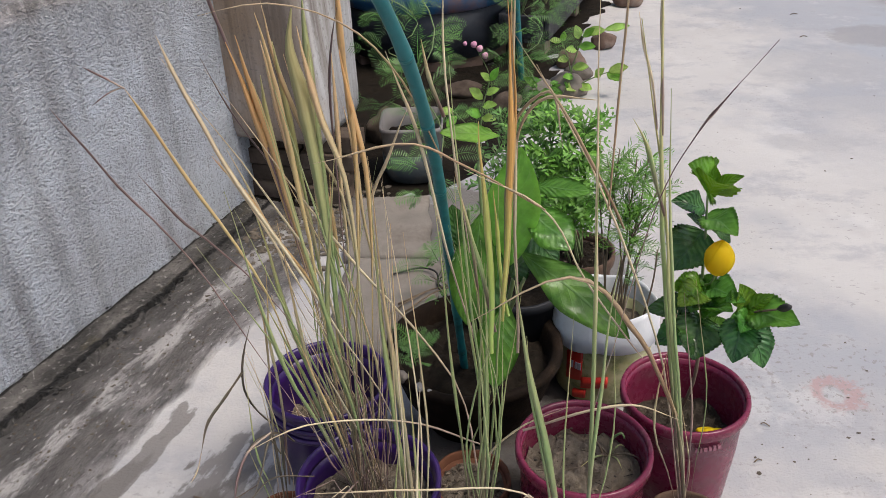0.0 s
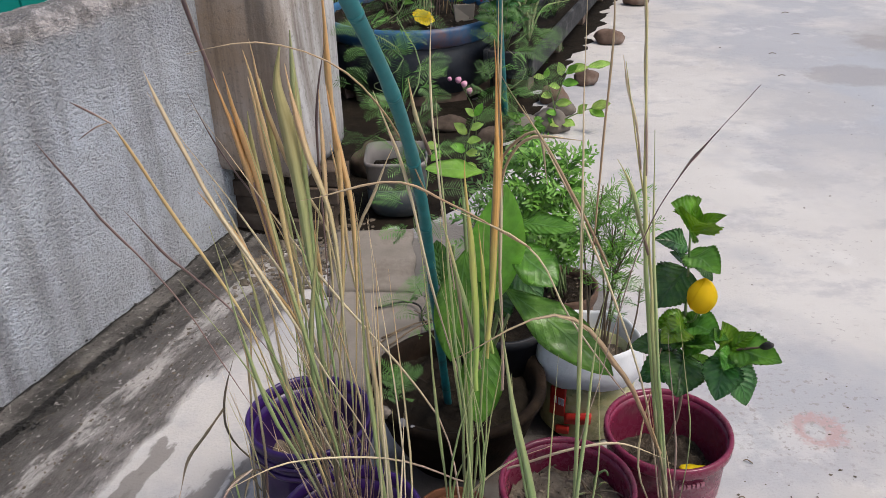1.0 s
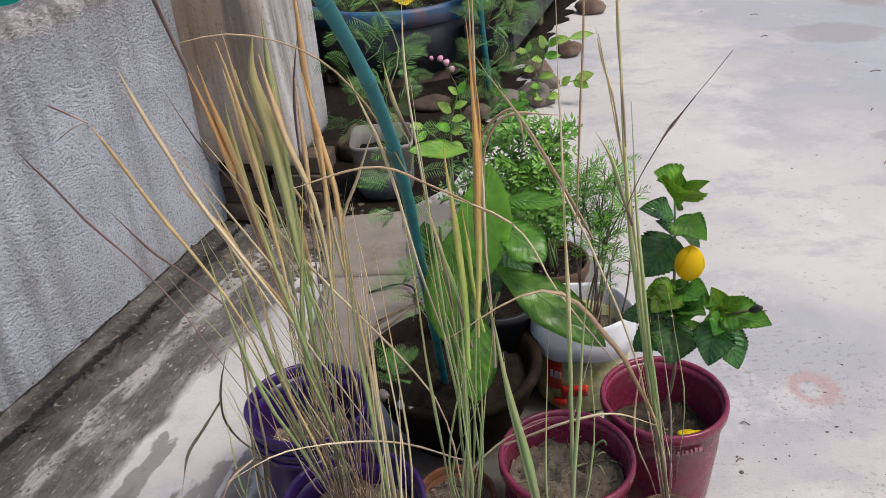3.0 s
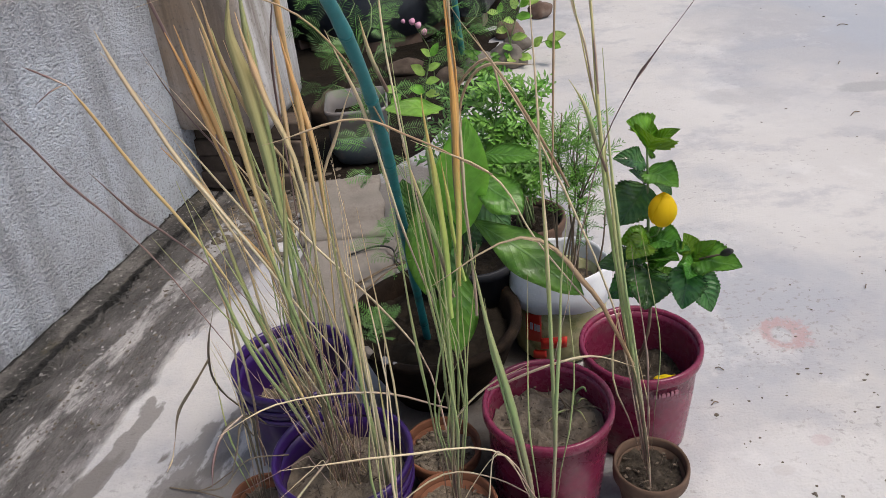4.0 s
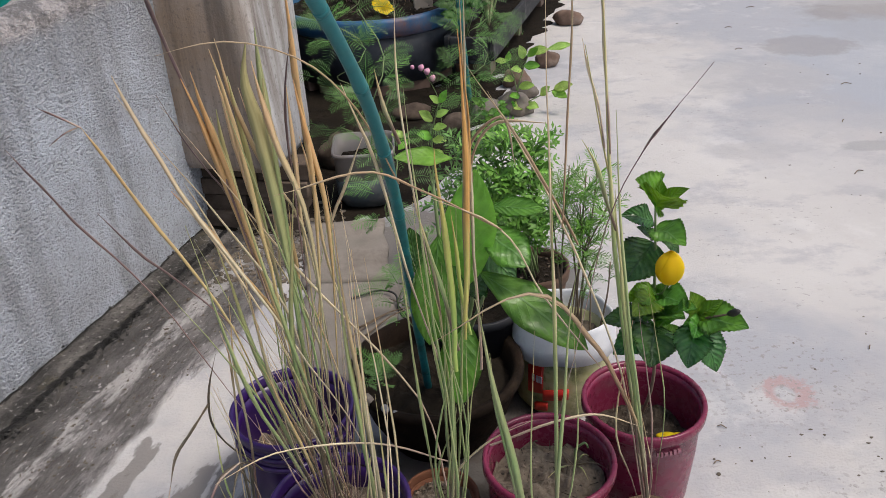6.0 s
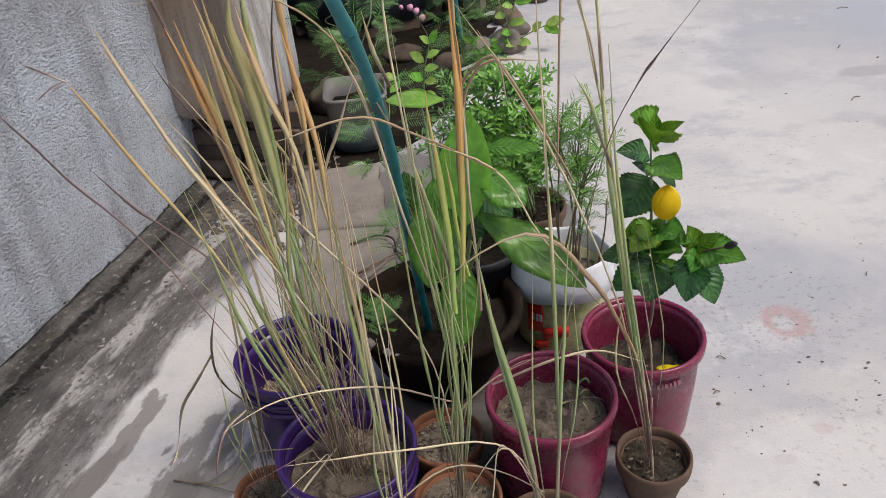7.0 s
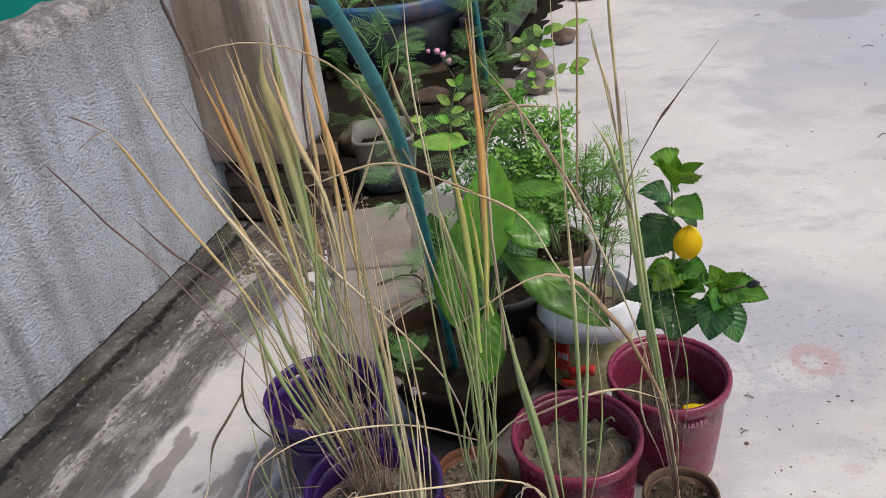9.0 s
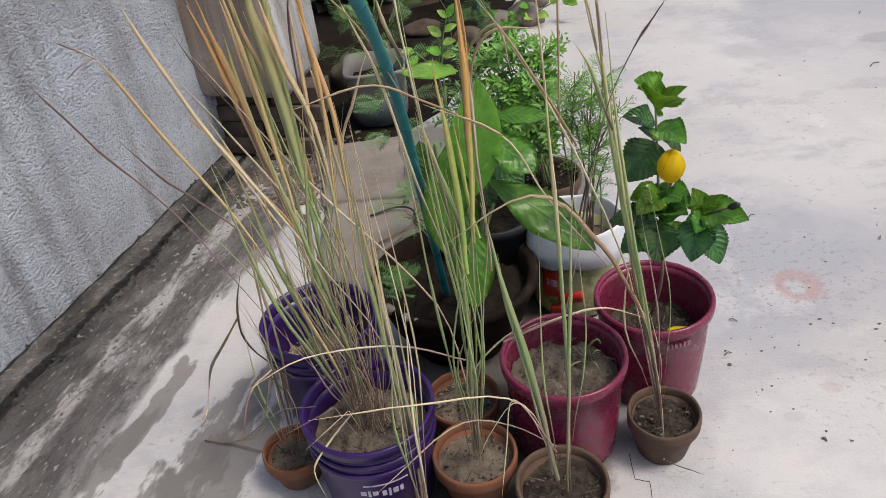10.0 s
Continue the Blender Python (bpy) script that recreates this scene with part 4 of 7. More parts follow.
def pail(at, label, R=0.147, H=0.285, soil_z=0.2):
    """Purple paint pail with stiffening rings under its rim."""
    x, y = at; t = thing("paint_pail", (x, y, 0), label, "pail", "purple pails"); rb = R * 0.84
    prof = [(rb - 0.008, 0.0), (rb, 0.006), (R * 0.945, H - 0.085), (R * 0.95, H - 0.03), (R - 0.014, H - 0.028), (R - 0.016, H - 0.06), (rb - 0.006, 0.03)]
    part("body", lathe(prof, (x, y, 0), 64), purple, t)
    rim = [(R - 0.014, H - 0.026), (R + 0.002, H - 0.024), (R + 0.003, H - 0.004), (R, H), (R - 0.005, H), (R - 0.009, H - 0.006), (R - 0.012, H - 0.02)]
    part("rim", lathe(rim, (x, y, 0), 64, floor=False), purple, t)
    for z in (H - 0.05, H - 0.078):
        part("ring", lathe([(R * 0.945, z - 0.007), (R * 0.99, z - 0.006), (R, z), (R * 0.985, z + 0.005), (R * 0.945, z + 0.006)], (x, y, 0), 64, floor=False), purple, t)
    part("soil", disc((x, y, soil_z), R * 0.9 - 0.004, 0.024, y * 7, dome=0.012), soil_grey, t)
    litter(t, x, y, soil_z + 0.006, R * 0.8, 90, int(y * 1000))
    return t


def clay_pot(at, R, H, label, material=terracotta, soil_z=None, base=0.68, soil=None, z=0.0):
    x, y = at; t = thing("clay_pot", (x, y, z), label, "pot", "clay pots"); rb = R * base
    prof = [(rb - 0.006, 0), (rb, 0.004), (rb + (R - rb) * 0.62, H * 0.62), (R * 0.94, H - 0.036), (R * 0.92, H - 0.04), (R - 0.012, H - 0.02), (R * 0.80, H * 0.5), (rb - 0.01, 0.014)]
    part("body", lathe(prof, (x, y, z), 48, 0.02, seed=x * 5), material, t)
    rim = [(R * 0.90, H - 0.038), (R * 0.99, H - 0.036), (R, H - 0.028), (R * 1.005, H - 0.01), (R * 0.99, H - 0.002), (R * 0.95, H), (R * 0.91, H - 0.004), (R * 0.885, H - 0.02)]
    part("rim", lathe(rim, (x, y, z), 48, 0.02, seed=x * 5, floor=False), material, t)
    part("soil", disc((x, y, z + (soil_z or H - 0.036)), R * 0.905, 0.015, x * 31, dome=0.006), soil or soil_grey, t)
    litter(t, x, y, z + (soil_z or H - 0.036) + 0.003, R * 0.8, 80, int(x * 1000 + 7))
    return t


b_front = bucket((0.236, 1.405), "maroon plastic bucket with grey soil and one small sprout", soil_z=0.205)
b_back = bucket((0.493, 1.575), "maroon plastic bucket holding a yellow hibiscus", soil_z=0.15, soil=soil_damp)
imprint(b_back, (0.493, 1.575), 0.1375, 0.225, radians(-92), (0.006, 0.004, 0.008, 0.006, 0.007, 0.009), print_pink, 0.009)
imprint(b_back, (0.493, 1.575), 0.137, 0.262, radians(62), (0.006, 0.004, 0.008), print_pink, 0.008)
p_front = pail((-0.218, 1.315), "purple paint pail with white print, full of dry grass", soil_z=0.205)
imprint(p_front, (-0.218, 1.315), 0.1365, 0.172, radians(-100), (0.10,), print_white, 0.003)
imprint(p_front, (-0.218, 1.315), 0.133, 0.145, radians(-104), (0.012, 0.006, 0.012), print_white, 0.013)
imprint(p_front, (-0.218, 1.315), 0.133, 0.142, radians(-84), (0.010, 0.006, 0.012, 0.008), print_white, 0.016)
p_back = pail((-0.345, 1.64), "purple paint pail with sparse soil and straw litter", soil_z=0.13)
pot_small = clay_pot((0.458, 1.335), 0.086, 0.125, "small dark weathered clay pot with one tall reed", terracotta_dark, soil=soil_damp)
pot_mid = clay_pot((0.006, 1.270), 0.097, 0.14, "orange terracotta pot with grey soil and reeds")
pot_dark = clay_pot((0.185, 1.160), 0.102, 0.14, "dark-rimmed clay pot with thick green reeds", terracotta_dark, soil=soil_damp)
pot_left = clay_pot((-0.424, 1.385), 0.076, 0.10, "small orange terracotta pot with thin reeds")
pot_behind = clay_pot((-0.005, 1.475), 0.093, 0.115, "old terracotta pot with dry soil, between the buckets")
pot_near = clay_pot((-0.12, 1.08), 0.09, 0.12, "terracotta pot with dry soil, beside the purple pail")


def bowl_planter():
    x, y = 0.012, 1.835; R, H = 0.226, 0.235
    t = thing("bowl_planter", (x, y, 0), "wide dark brown clay bowl planter with damp soil", "planter")
    prof = [(0.125, 0), (0.14, 0.004), (0.19, 0.10), (0.215, 0.18), (R - 0.002, H - 0.03), (R + 0.006, H - 0.022), (R + 0.005, H - 0.004), (R - 0.006, H), (R - 0.02, H - 0.008), (R - 0.028, H - 0.05), (0.16, 0.06)]
    part("bowl", lathe(prof, (x, y, 0), 56, 0.03, seed=3), bowl_clay, t)
    part("soil", disc((x, y, 0.175), 0.199, 0.02, 2.0, dome=0.02), soil_wet_shaded, t)
    return t


bowl_planter()
_t = thing("nursery_pot", (0.135, 2.02, 0), "black plastic nursery pot behind the bowl planter", "pot")
part("body", lathe([(0.10, 0), (0.105, 0.004), (0.128, 0.27), (0.134, 0.272), (0.135, 0.30), (0.128, 0.302), (0.122, 0.29), (0.10, 0.05)], (0.135, 2.02, 0), 48, 0.02), black_plastic, _t)
part("soil", disc((0.135, 2.02, 0.255), 0.12, 0.012, 4), soil_wet_shaded, _t)


def grow_bag():
    x, y = 0.372, 1.955
    t = thing("grow_bag", (x, y, 0), "printed food bag used as a planter, white top rolled over", "grow bag")
    low = [(0.112, 0.0), (0.124, 0.015), (0.131, 0.06), (0.135, 0.13), (0.132, 0.215), (0.12, 0.215), (0.112, 0.03)]
    body = part("bag", lathe(low, (x, y, 0), 56, 0.03, seed=2), bag_yellow, t, "yellow and green printed lower bag")
    fold = [(0.146, 0.142), (0.153, 0.146), (0.149, 0.19), (0.146, 0.235), (0.1445, 0.247), (0.1415, 0.249), (0.138, 0.24), (0.134, 0.19), (0.131, 0.15)]
    bm = lathe(fold, (x, y, 0), 64, 0.10, seed=8, floor=False)
    for v in bm.verts:
        v.co.z += 0.036 - 0.020 * (v.co.y - y) / 0.145     # the mouth sags towards the back
    part("collar", bm, bag_white, t, "white rolled-over collar")
    for a0, a1, z0, z1 in ((-142, -122, 0.095, 0.185), (-122, -92, 0.070, 0.105), (-132, -116, 0.035, 0.060)):
        bm = bmesh.new(); rows = []
        for k in range(9):
            a = radians(a0 + (a1 - a0) * k / 8)
            rows.append([bm.verts.new((x + r * math.cos(a), y + r * math.sin(a), z + 0.012 * math.sin(3 * a))) for r, z in ((0.1375, z0), (0.1390, z1), (0.13, z1), (0.13, z0))])
        for r, s in zip(rows, rows[1:]):
            for k in range(4):
                bm.faces.new((r[k], s[k], s[(k + 1) % 4], r[(k + 1) % 4]))
        bm.faces.new(rows[0]); bm.faces.new(rows[-1][::-1])
        part("print_panel", smooth(bm), bag_red, body, "red printed panel")
    for k, (a, w) in enumerate(((-134, 4), (-129, 3), (-125, 5))):
        bm = bmesh.new(); q = radians(a); block(bm, (x + 0.139 * math.cos(q), y + 0.139 * math.sin(q), 0.14), (0.004, 0.004 * w * 0.5, 0.022), q, 0.0006)
        part("print_mark", bm, print_white, body)
    part("soil", disc((x, y, 0.185), 0.130, 0.015, 6), soil_grey, t)
    return t


grow_bag()
_t = clay_pot((0.345, 2.33), 0.122, 0.215, "brown plastic pot with feathery marigold plants", terracotta_dark, soil=soil_wet_shaded, base=0.74)

# ---- teal poles ----
def pole(name, points, r, label, nodes=()):
    t = thing(name, points[0], label, "pole"); bm = bmesh.new(); path = spline(points, 70)

    def rad(f):
        return r * (1 + 0.03 * math.sin(f * 40)) + sum(0.0010 * math.exp(-((f - q) / 0.012) ** 2) for q in nodes)
    tube(bm, path, rad, 16)
    part("shaft", bm, teal_paint, t)
    for q in nodes:
        bm = bmesh.new(); k = int(q * 70); d = (path[k + 1] - path[k]).normalized()
        tube(bm, [path[k] + d * s for s in (-0.004, -0.001, 0.001, 0.004)], r + 0.0011, 16)
        part("node_ring", bm, teal_paint, t)
    return t


pole("bamboo_pole", ((-0.012, 1.80, 0.16), (-0.036, 1.560, 0.587), (-0.060, 1.270, 1.041), (-0.088, 1.140, 1.229), (-0.143, 1.000, 1.422), (-0.174, 0.930, 1.519)), 0.0096, "teal painted bamboo pole leaning out of the bowl planter", (0.08, 0.2, 0.33, 0.45, 0.57, 0.69, 0.81, 0.92))
pole("garden_stake", ((0.345, 4.50, 0.0), (0.312, 4.50, 0.40), (0.294, 4.50, 0.75), (0.288, 4.50, 1.2)), 0.017, "teal painted stake standing beside the blue-rimmed tub", (0.2, 0.5, 0.8))

# ---- behind ----
for _k, (_x, _y, _w, _l, _a) in enumerate(((-0.262, 2.33, 0.33, 0.55, -0.05), (-0.285, 2.855, 0.31, 0.47, 0.03))):
    _t = thing("stone_slab", (_x, _y, 0), "flat worn cement slab lying on the floor", "slab", "slabs"); _bm = bmesh.new(); _n, _m = 22, 14; _top = []
    for _i in range(_n + 1):
        _row = []
        for _j in range(_m + 1):
            _u, _v = (_j / _m - 0.5) * _w, (_i / _n - 0.5) * _l; _e = min(_j, _m - _j, _i, _n - _i)
            _p = Vector((_x + _u * math.cos(_a) - _v * math.sin(_a), _y + _u * math.sin(_a) + _v * math.cos(_a), 0.036 - 0.010 * (_e == 0) - 0.002 * (_e == 1)))
            _p += Vector((0.016 * noise.noise(_p * 11), 0.016 * noise.noise(_p * 11 + Vector((5, 0, 0))), 0.004 * noise.noise(_p * 9) + 0.003 * noise.noise(_p * 30)))
            _row.append(_bm.verts.new(_p))
        _top.append(_row)
    _fs = [_bm.faces.new((_top[_i][_j], _top[_i][_j + 1], _top[_i + 1][_j + 1], _top[_i + 1][_j])) for _i in range(_n) for _j in range(_m)]
    _edge = [_top[0][_j] for _j in range(_m)] + [_top[_i][_m] for _i in range(_n)] + [_top[_n][_j] for _j in range(_m, 0, -1)] + [_top[_i][0] for _i in range(_n, 0, -1)]
    _low = [_bm.verts.new((_q.co.x, _q.co.y, 0)) for _q in _edge]
    for _i in range(len(_edge)):
        _h = (_i + 1) % len(_edge); _bm.faces.new((_edge[_i], _low[_i], _low[_h], _edge[_h]))
    _bm.faces.new(_low[::-1]); part("slab", smooth(_bm), slab_stone, _t)


def square_pot():
    """Square grey pot: a pale upper band over a rounded slate-coloured base."""
    x, y = -0.205, 3.33; t = thing("square_pot", (x, y, 0), "grey square plastic pot, pale band over a dark rounded base", "pot")

    def shell(levels):
        bm = bmesh.new(); rings = []
        for hw, z, e in levels:
            ring = []
            for k in range(40):
                a = 2 * math.pi * k / 40; c, s = math.cos(a), math.sin(a); f = (abs(c) ** e + abs(s) ** e) ** (-1 / e)
                ring.append(bm.verts.new((x + hw * f * c, y + hw * f * s, z)))
            rings.append(ring)
        for a, b in zip(rings, rings[1:]):
            for k in range(40):
                bm.faces.new((a[k], a[(k + 1) % 40], b[(k + 1) % 40], b[k]))
        bm.faces.new(rings[0][::-1])
        return smooth(bm)
    part("base", shell(((0.08, 0.0, 3), (0.105, 0.015, 3), (0.122, 0.06, 4), (0.126, 0.14, 5), (0.12, 0.142, 5))), slate_plastic, t, "dark slate-blue rounded base")
    part("band", shell(((0.119, 0.138, 7), (0.125, 0.245, 7), (0.130, 0.247, 7), (0.131, 0.262, 7), (0.122, 0.262, 7), (0.118, 0.15, 7))), grey_plastic, t, "pale grey upper band")
    part("soil", disc((x, y, 0.19), 0.112, 0.012, 8), soil_wet_shaded, t)
    return t


square_pot()


def tub():
    x, y, R = -0.185, 5.15, 0.52
    t = thing("drum_tub", (x, y, 0.0), "big black half-drum tub with a faded blue rim, planted", "tub")
    part("drum", lathe([(R - 0.05, 0.06), (R - 0.02, 0.065), (R - 0.012, 0.2), (R - 0.006, 0.34), (R - 0.03, 0.345), (R - 0.05, 0.1)], (x, y, 0), 72, 0.01), drum_black, t)
    part("rim", lathe([(R - 0.03, 0.335), (R - 0.002, 0.338), (R + 0.012, 0.35), (R + 0.016, 0.425), (R + 0.006, 0.442), (R - 0.014, 0.444), (R - 0.028, 0.425)], (x, y, 0), 72, 0.012, floor=False), blue_rim, t, "faded blue rim with rust-red patches")
    part("soil", disc((x, y, 0.40), R - 0.028, 0.03, 3, dome=0.02), soil_wet_shaded, t)
    litter(t, x, y, 0.425, 0.46, 520, 77)
    for k in range(5):
        a = radians(-150 + 30 * k); bm = bmesh.new()
        block(bm, (x + 0.43 * math.cos(a), y + 0.43 * math.sin(a), 0.032), (0.2, 0.1, 0.064), a + 1.4, 0.006, 0.008, k)
        part("foot_brick", bm, brick_red, t)
    return t


tub()


def trough():
    """Long raised planting tray: slate side boards on bricks, with soil."""
    a = Vector((0.50, 4.62, 0)); u = Vector((0.34, 0.94, 0)).normalized(); v = Vector((-u.y, u.x, 0)); ln = 3.4; ang = math.atan2(u.y, u.x)
    c = a + u * ln / 2 + v * 0.14
    t = thing("planting_tray", c, "long raised planting tray of dark slate boards on bricks", "planter")
    for name, off, z, size in (("board", v * 0.015, 0.245, (ln, 0.028, 0.13)), ("board", v * 0.275, 0.245, (ln, 0.028, 0.13)), ("base_board", v * 0.145, 0.17, (ln - 0.02, 0.23, 0.03))):
        bm = bmesh.new(); m = a + u * ln / 2 + off
        block(bm, (m.x, m.y, z), size, ang, 0.006, 0.004, z * 7); part(name, bm, slate_board, t)
    for s in (0.014, ln - 0.014):
        bm = bmesh.new(); m = a + u * s + v * 0.145; block(bm, (m.x, m.y, 0.245), (0.026, 0.225, 0.126), ang, 0.005, 0.003, s); part("end_board", bm, slate_board, t)
    bm = bmesh.new(); m = a + u * ln / 2 + v * 0.145; n = 40
    grid = [[bm.verts.new(a + u * (0.03 + (ln - 0.06) * i / n) + v * (0.03 + 0.23 * k / 8) + Vector((0, 0, 0.262 + 0.02 * noise.noise((i * 0.7, k * 0.8, 3))))) for k in range(9)] for i in range(n + 1)]
    for i in range(n):
        for k in range(8):
            bm.faces.new((grid[i][k], grid[i + 1][k], grid[i + 1][k + 1], grid[i][k + 1]))
    part("soil", smooth(bm), soil_wet_shaded, t)
    return t, a, u, v, ang


_tray, TA, TU, TV, TANG = trough()
for _k in range(4):
    _p = TA + TU * (0.35 + 0.85 * _k) + TV * 0.20
    _t = thing("brick", (_p.x, _p.y, 0), "brick hidden under the back of the planting tray", "brick", "support bricks")
    _bm = bmesh.new(); block(_bm, (_p.x, _p.y, 0.0765), (0.11, 0.22, 0.153), TANG, 0.008, 0.01, _k); part("brick_body", _bm, brick_red, _t)


def rock(at, size, seed, material=stone_grey, label="rough grey stone lying on the floor"):
    t = thing("rock", (at[0], at[1], 0), label, "stone", "loose stones"); bm = bmesh.new()
    bmesh.ops.create_icosphere(bm, subdivisions=3, radius=1)
    for v in bm.verts:
        q = v.co.copy(); d = 1 + 0.35 * noise.noise(q * 1.1 + Vector((seed, 0, 0))) + 0.12 * noise.noise(q * 3 + Vector((seed, 2, 0)))
        v.co = Vector((q.x * size[0] * d, q.y * size[1] * d, max(-0.55, q.z) * size[2] * d))
    lo = min(v.co.z for v in bm.verts)
    bmesh.ops.translate(bm, verts=bm.verts, vec=(at[0], at[1], -lo + (at[2] if len(at) > 2 else 0)))
    part("stone", smooth(bm), material, t)
    return t


for _k, (_a, _s) in enumerate((((0.88, 5.06), (0.075, 0.07, 0.055)), ((1.205, 6.0), (0.10, 0.075, 0.06)), ((1.645, 7.2), (0.11, 0.08, 0.07)), ((0.64, 4.72), (0.08, 0.07, 0.06)))):
    rock(_a, _s, _k * 5.3 + 1, brick_red, "worn reddish brown stone beside the planting tray")
for _k, (_a, _s) in enumerate((((0.57, 4.28), (0.10, 0.08, 0.07)), ((0.42, 4.22), (0.09, 0.08, 0.06)), ((0.66, 4.52), (0.07, 0.06, 0.05)), ((0.02, 4.28), (0.10, 0.07, 0.05)), ((-0.22, 4.05), (0.07, 0.06, 0.05)), ((0.24, 4.1), (0.08, 0.06, 0.045)), ((-0.36, 3.72), (0.08, 0.07, 0.09)))):
    rock(_a, _s, _k * 3.7, stone_grey if _k < 3 else dark_brick)
rubble("rubble", [(-0.60, 2.95, 0.12, 0.10, 0.0), (-0.45, 2.85, 0.08, 0.12, 0.0), (-0.70, 2.80, 0.10, 0.10, 0.0), (-0.50, 3.15, 0.10, 0.10, 0.0)], 700, 0.014, rubble_mat, "earthy rubble and crumbs in the corner by the pier", 3)
rubble("crumbs", [(WALL_A.x + WALL_U.x * q + WALL_N.x * d, WALL_A.y + WALL_U.y * q + WALL_N.y * d, 0.014, 0.03, z) for q in [0.12 * k - 0.6 for k in range(16)] for d, z in ((0.02, 0.018), (0.10, 0.014), (0.12, 0.008), (0.14, 0.0))], 650, 0.0065, fillet_mat, "crumbs of mortar along the wall foot", 5)
rubble("dirt_crumbs", [(WALL_A.x + WALL_U.x * q + WALL_N.x * d, WALL_A.y + WALL_U.y * q + WALL_N.y * d, 0.035, 0.05, 0.0) for q in [0.14 * k - 0.55 for k in range(14)] for d in (0.16, 0.22, 0.27, 0.33, 0.40)], 900, 0.0045, rubble_mat, "grey-brown grit and crumbs in the damp strip of floor", 9)
rubble("chips", [(-1.063, 1.80, 0.006, 0.006, 0.0)] + [(WALL_A.x + WALL_U.x * q + WALL_N.x * d, WALL_A.y + WALL_U.y * q + WALL_N.y * d, 0.03, 0.05, 0.0) for q in (0.2, 0.35, 0.5, 0.65) for d in (0.25, 0.28, 0.31)], 48, 0.0055, coping_cement, "pale chips of plaster scattered on the floor", 6)
rubble("flakes", [(1.35, 1.9, 0.35, 0.3, 0.0), (1.7, 2.7, 0.5, 0.5, 0.0), (1.0, 1.45, 0.25, 0.2, 0.0), (2.2, 4.0, 0.5, 0.8, 0.0)], 75, 0.0065, rubble_mat, "thin dark flakes and specks of dirt on the cement floor", 12)
rubble("grit", [(1.0, 1.9, 0.3, 0.25, 0.0), (0.85, 1.45, 0.18, 0.12, 0.0), (1.2, 2.8, 0.5, 0.5, 0.0)], 90, 0.0034, rubble_mat, "fine dark grit on the cement floor", 8)
for _k, (_x, _y, _l, _a) in enumerate(((1.94, 3.27, 0.05, 0.5), (2.76, 6.82, 0.05, 0.2), (2.59, 6.15, 0.05, 0.1), (2.24, 5.65, 0.04, 0.0), (2.12, 5.15, 0.04, 0.2), (2.16, 3.86, 0.03, 0.9), (2.44, 4.39, 0.05, 0.0), (2.59, 4.14, 0.05, 0.1), (1.02, 2.25, 0.02, 0.4), (1.35, 2.05, 0.018, 1.0), (0.78, 1.75, 0.02, -0.5), (0.72, 1.62, 0.018, 0.3))):
    _t = thing("twig", (_x, _y, 0), "short dark dry twig on the cement floor", "twig", "twigs"); _d = Vector((math.cos(_a), math.sin(_a), 0)) * _l * 0.6
    _c = Vector((_x, _y, 0.004)); _bm = bmesh.new(); tube(_bm, spline((_c - _d, _c + Vector((0.2 * _d.y, _l * 0.25, 0.003)), _c + _d), 8), 0.0017 + 0.0006 * (_y > 3), 5); part("stick", _bm, stem_brown, _t)

# ---- grass in the pots ----
def clump(at, label):
    return thing("reed_clump", at, label, "grass", "reed clumps")


gf = clump((-0.218, 1.315, 0.205), "tall dry lemongrass, straw and green, fanning out of the pail")
gb = clump((-0.345, 1.64, 0.13), "withered dark and straw grass in the purple pail")
g2 = clump((0.006, 1.270, 0.115), "slender green and orange reeds in a terracotta pot")
g3 = clump((0.185, 1.160, 0.115), "thick green reeds and bent straws in a dark clay pot")
gs = clump((0.458, 1.335, 0.10), "pale green reed bundle with bent dry leaves in a small pot")
gn = clump((-0.12, 1.08, 0.09), "pale straw and green reeds in a terracotta pot")
gl = clump((-0.424, 1.385, 0.075), "thin tan reeds with withered leaves in a small pot")
reed(gf, "purple", 4.95, (-0.212, 1.353, 0.203), (-0.318, 1.360, 0.359), (-0.522, 1.380, 0.796), (-0.606, 1.360, 0.950), (-0.650, 1.300, 1.105), n=18, stem=0.27, broad=0.72, taper=16)
reed(gf, "yellow", 7.48, (-0.239, 1.346, 0.203), (-0.292, 1.360, 0.294), (-0.381, 1.380, 0.696), (-0.495, 1.380, 0.959), (-0.543, 1.340, 1.119), n=18, stem=0.27, broad=0.72, taper=16)
reed(gf, "purple", 4.18, (-0.543, 1.340, 1.119), (-0.562, 1.330, 1.138), (-0.592, 1.320, 1.162), taper=4.5)
reed(gf, "purple", 4.18, (-0.547, 1.340, 1.121), (-0.565, 1.330, 1.116), (-0.592, 1.320, 1.099), taper=4.5)
reed(gf, "straw", 9.77, (-0.223, 1.312, 0.203), (-0.149, 1.300, 0.412), (-0.260, 1.340, 0.665), (-0.423, 1.380, 0.980), (-0.484, 1.360, 1.196), n=18, stem=0.27, broad=0.72, taper=16)
reed(g2, "straw", 6, (0.010, 1.300, 0.285), (-0.026, 1.400, 0.439), (-0.244, 1.420, 0.778), (-0.431, 1.400, 1.127))
reed(gf, "orange", 16.8, (-0.174, 1.323, 0.203), (-0.278, 1.420, 0.457), (-0.325, 1.440, 0.771), (-0.368, 1.420, 1.059), (-0.389, 1.400, 1.171), n=18, stem=0.22, broad=0.88, taper=8)
reed(gf, "purple", 7.59, (-0.216, 1.342, 0.203), (-0.354, 1.430, 0.975), (-0.375, 1.420, 1.082), (-0.397, 1.380, 1.241), (-0.402, 1.300, 1.376), n=18, stem=0.27, broad=0.72, taper=16)
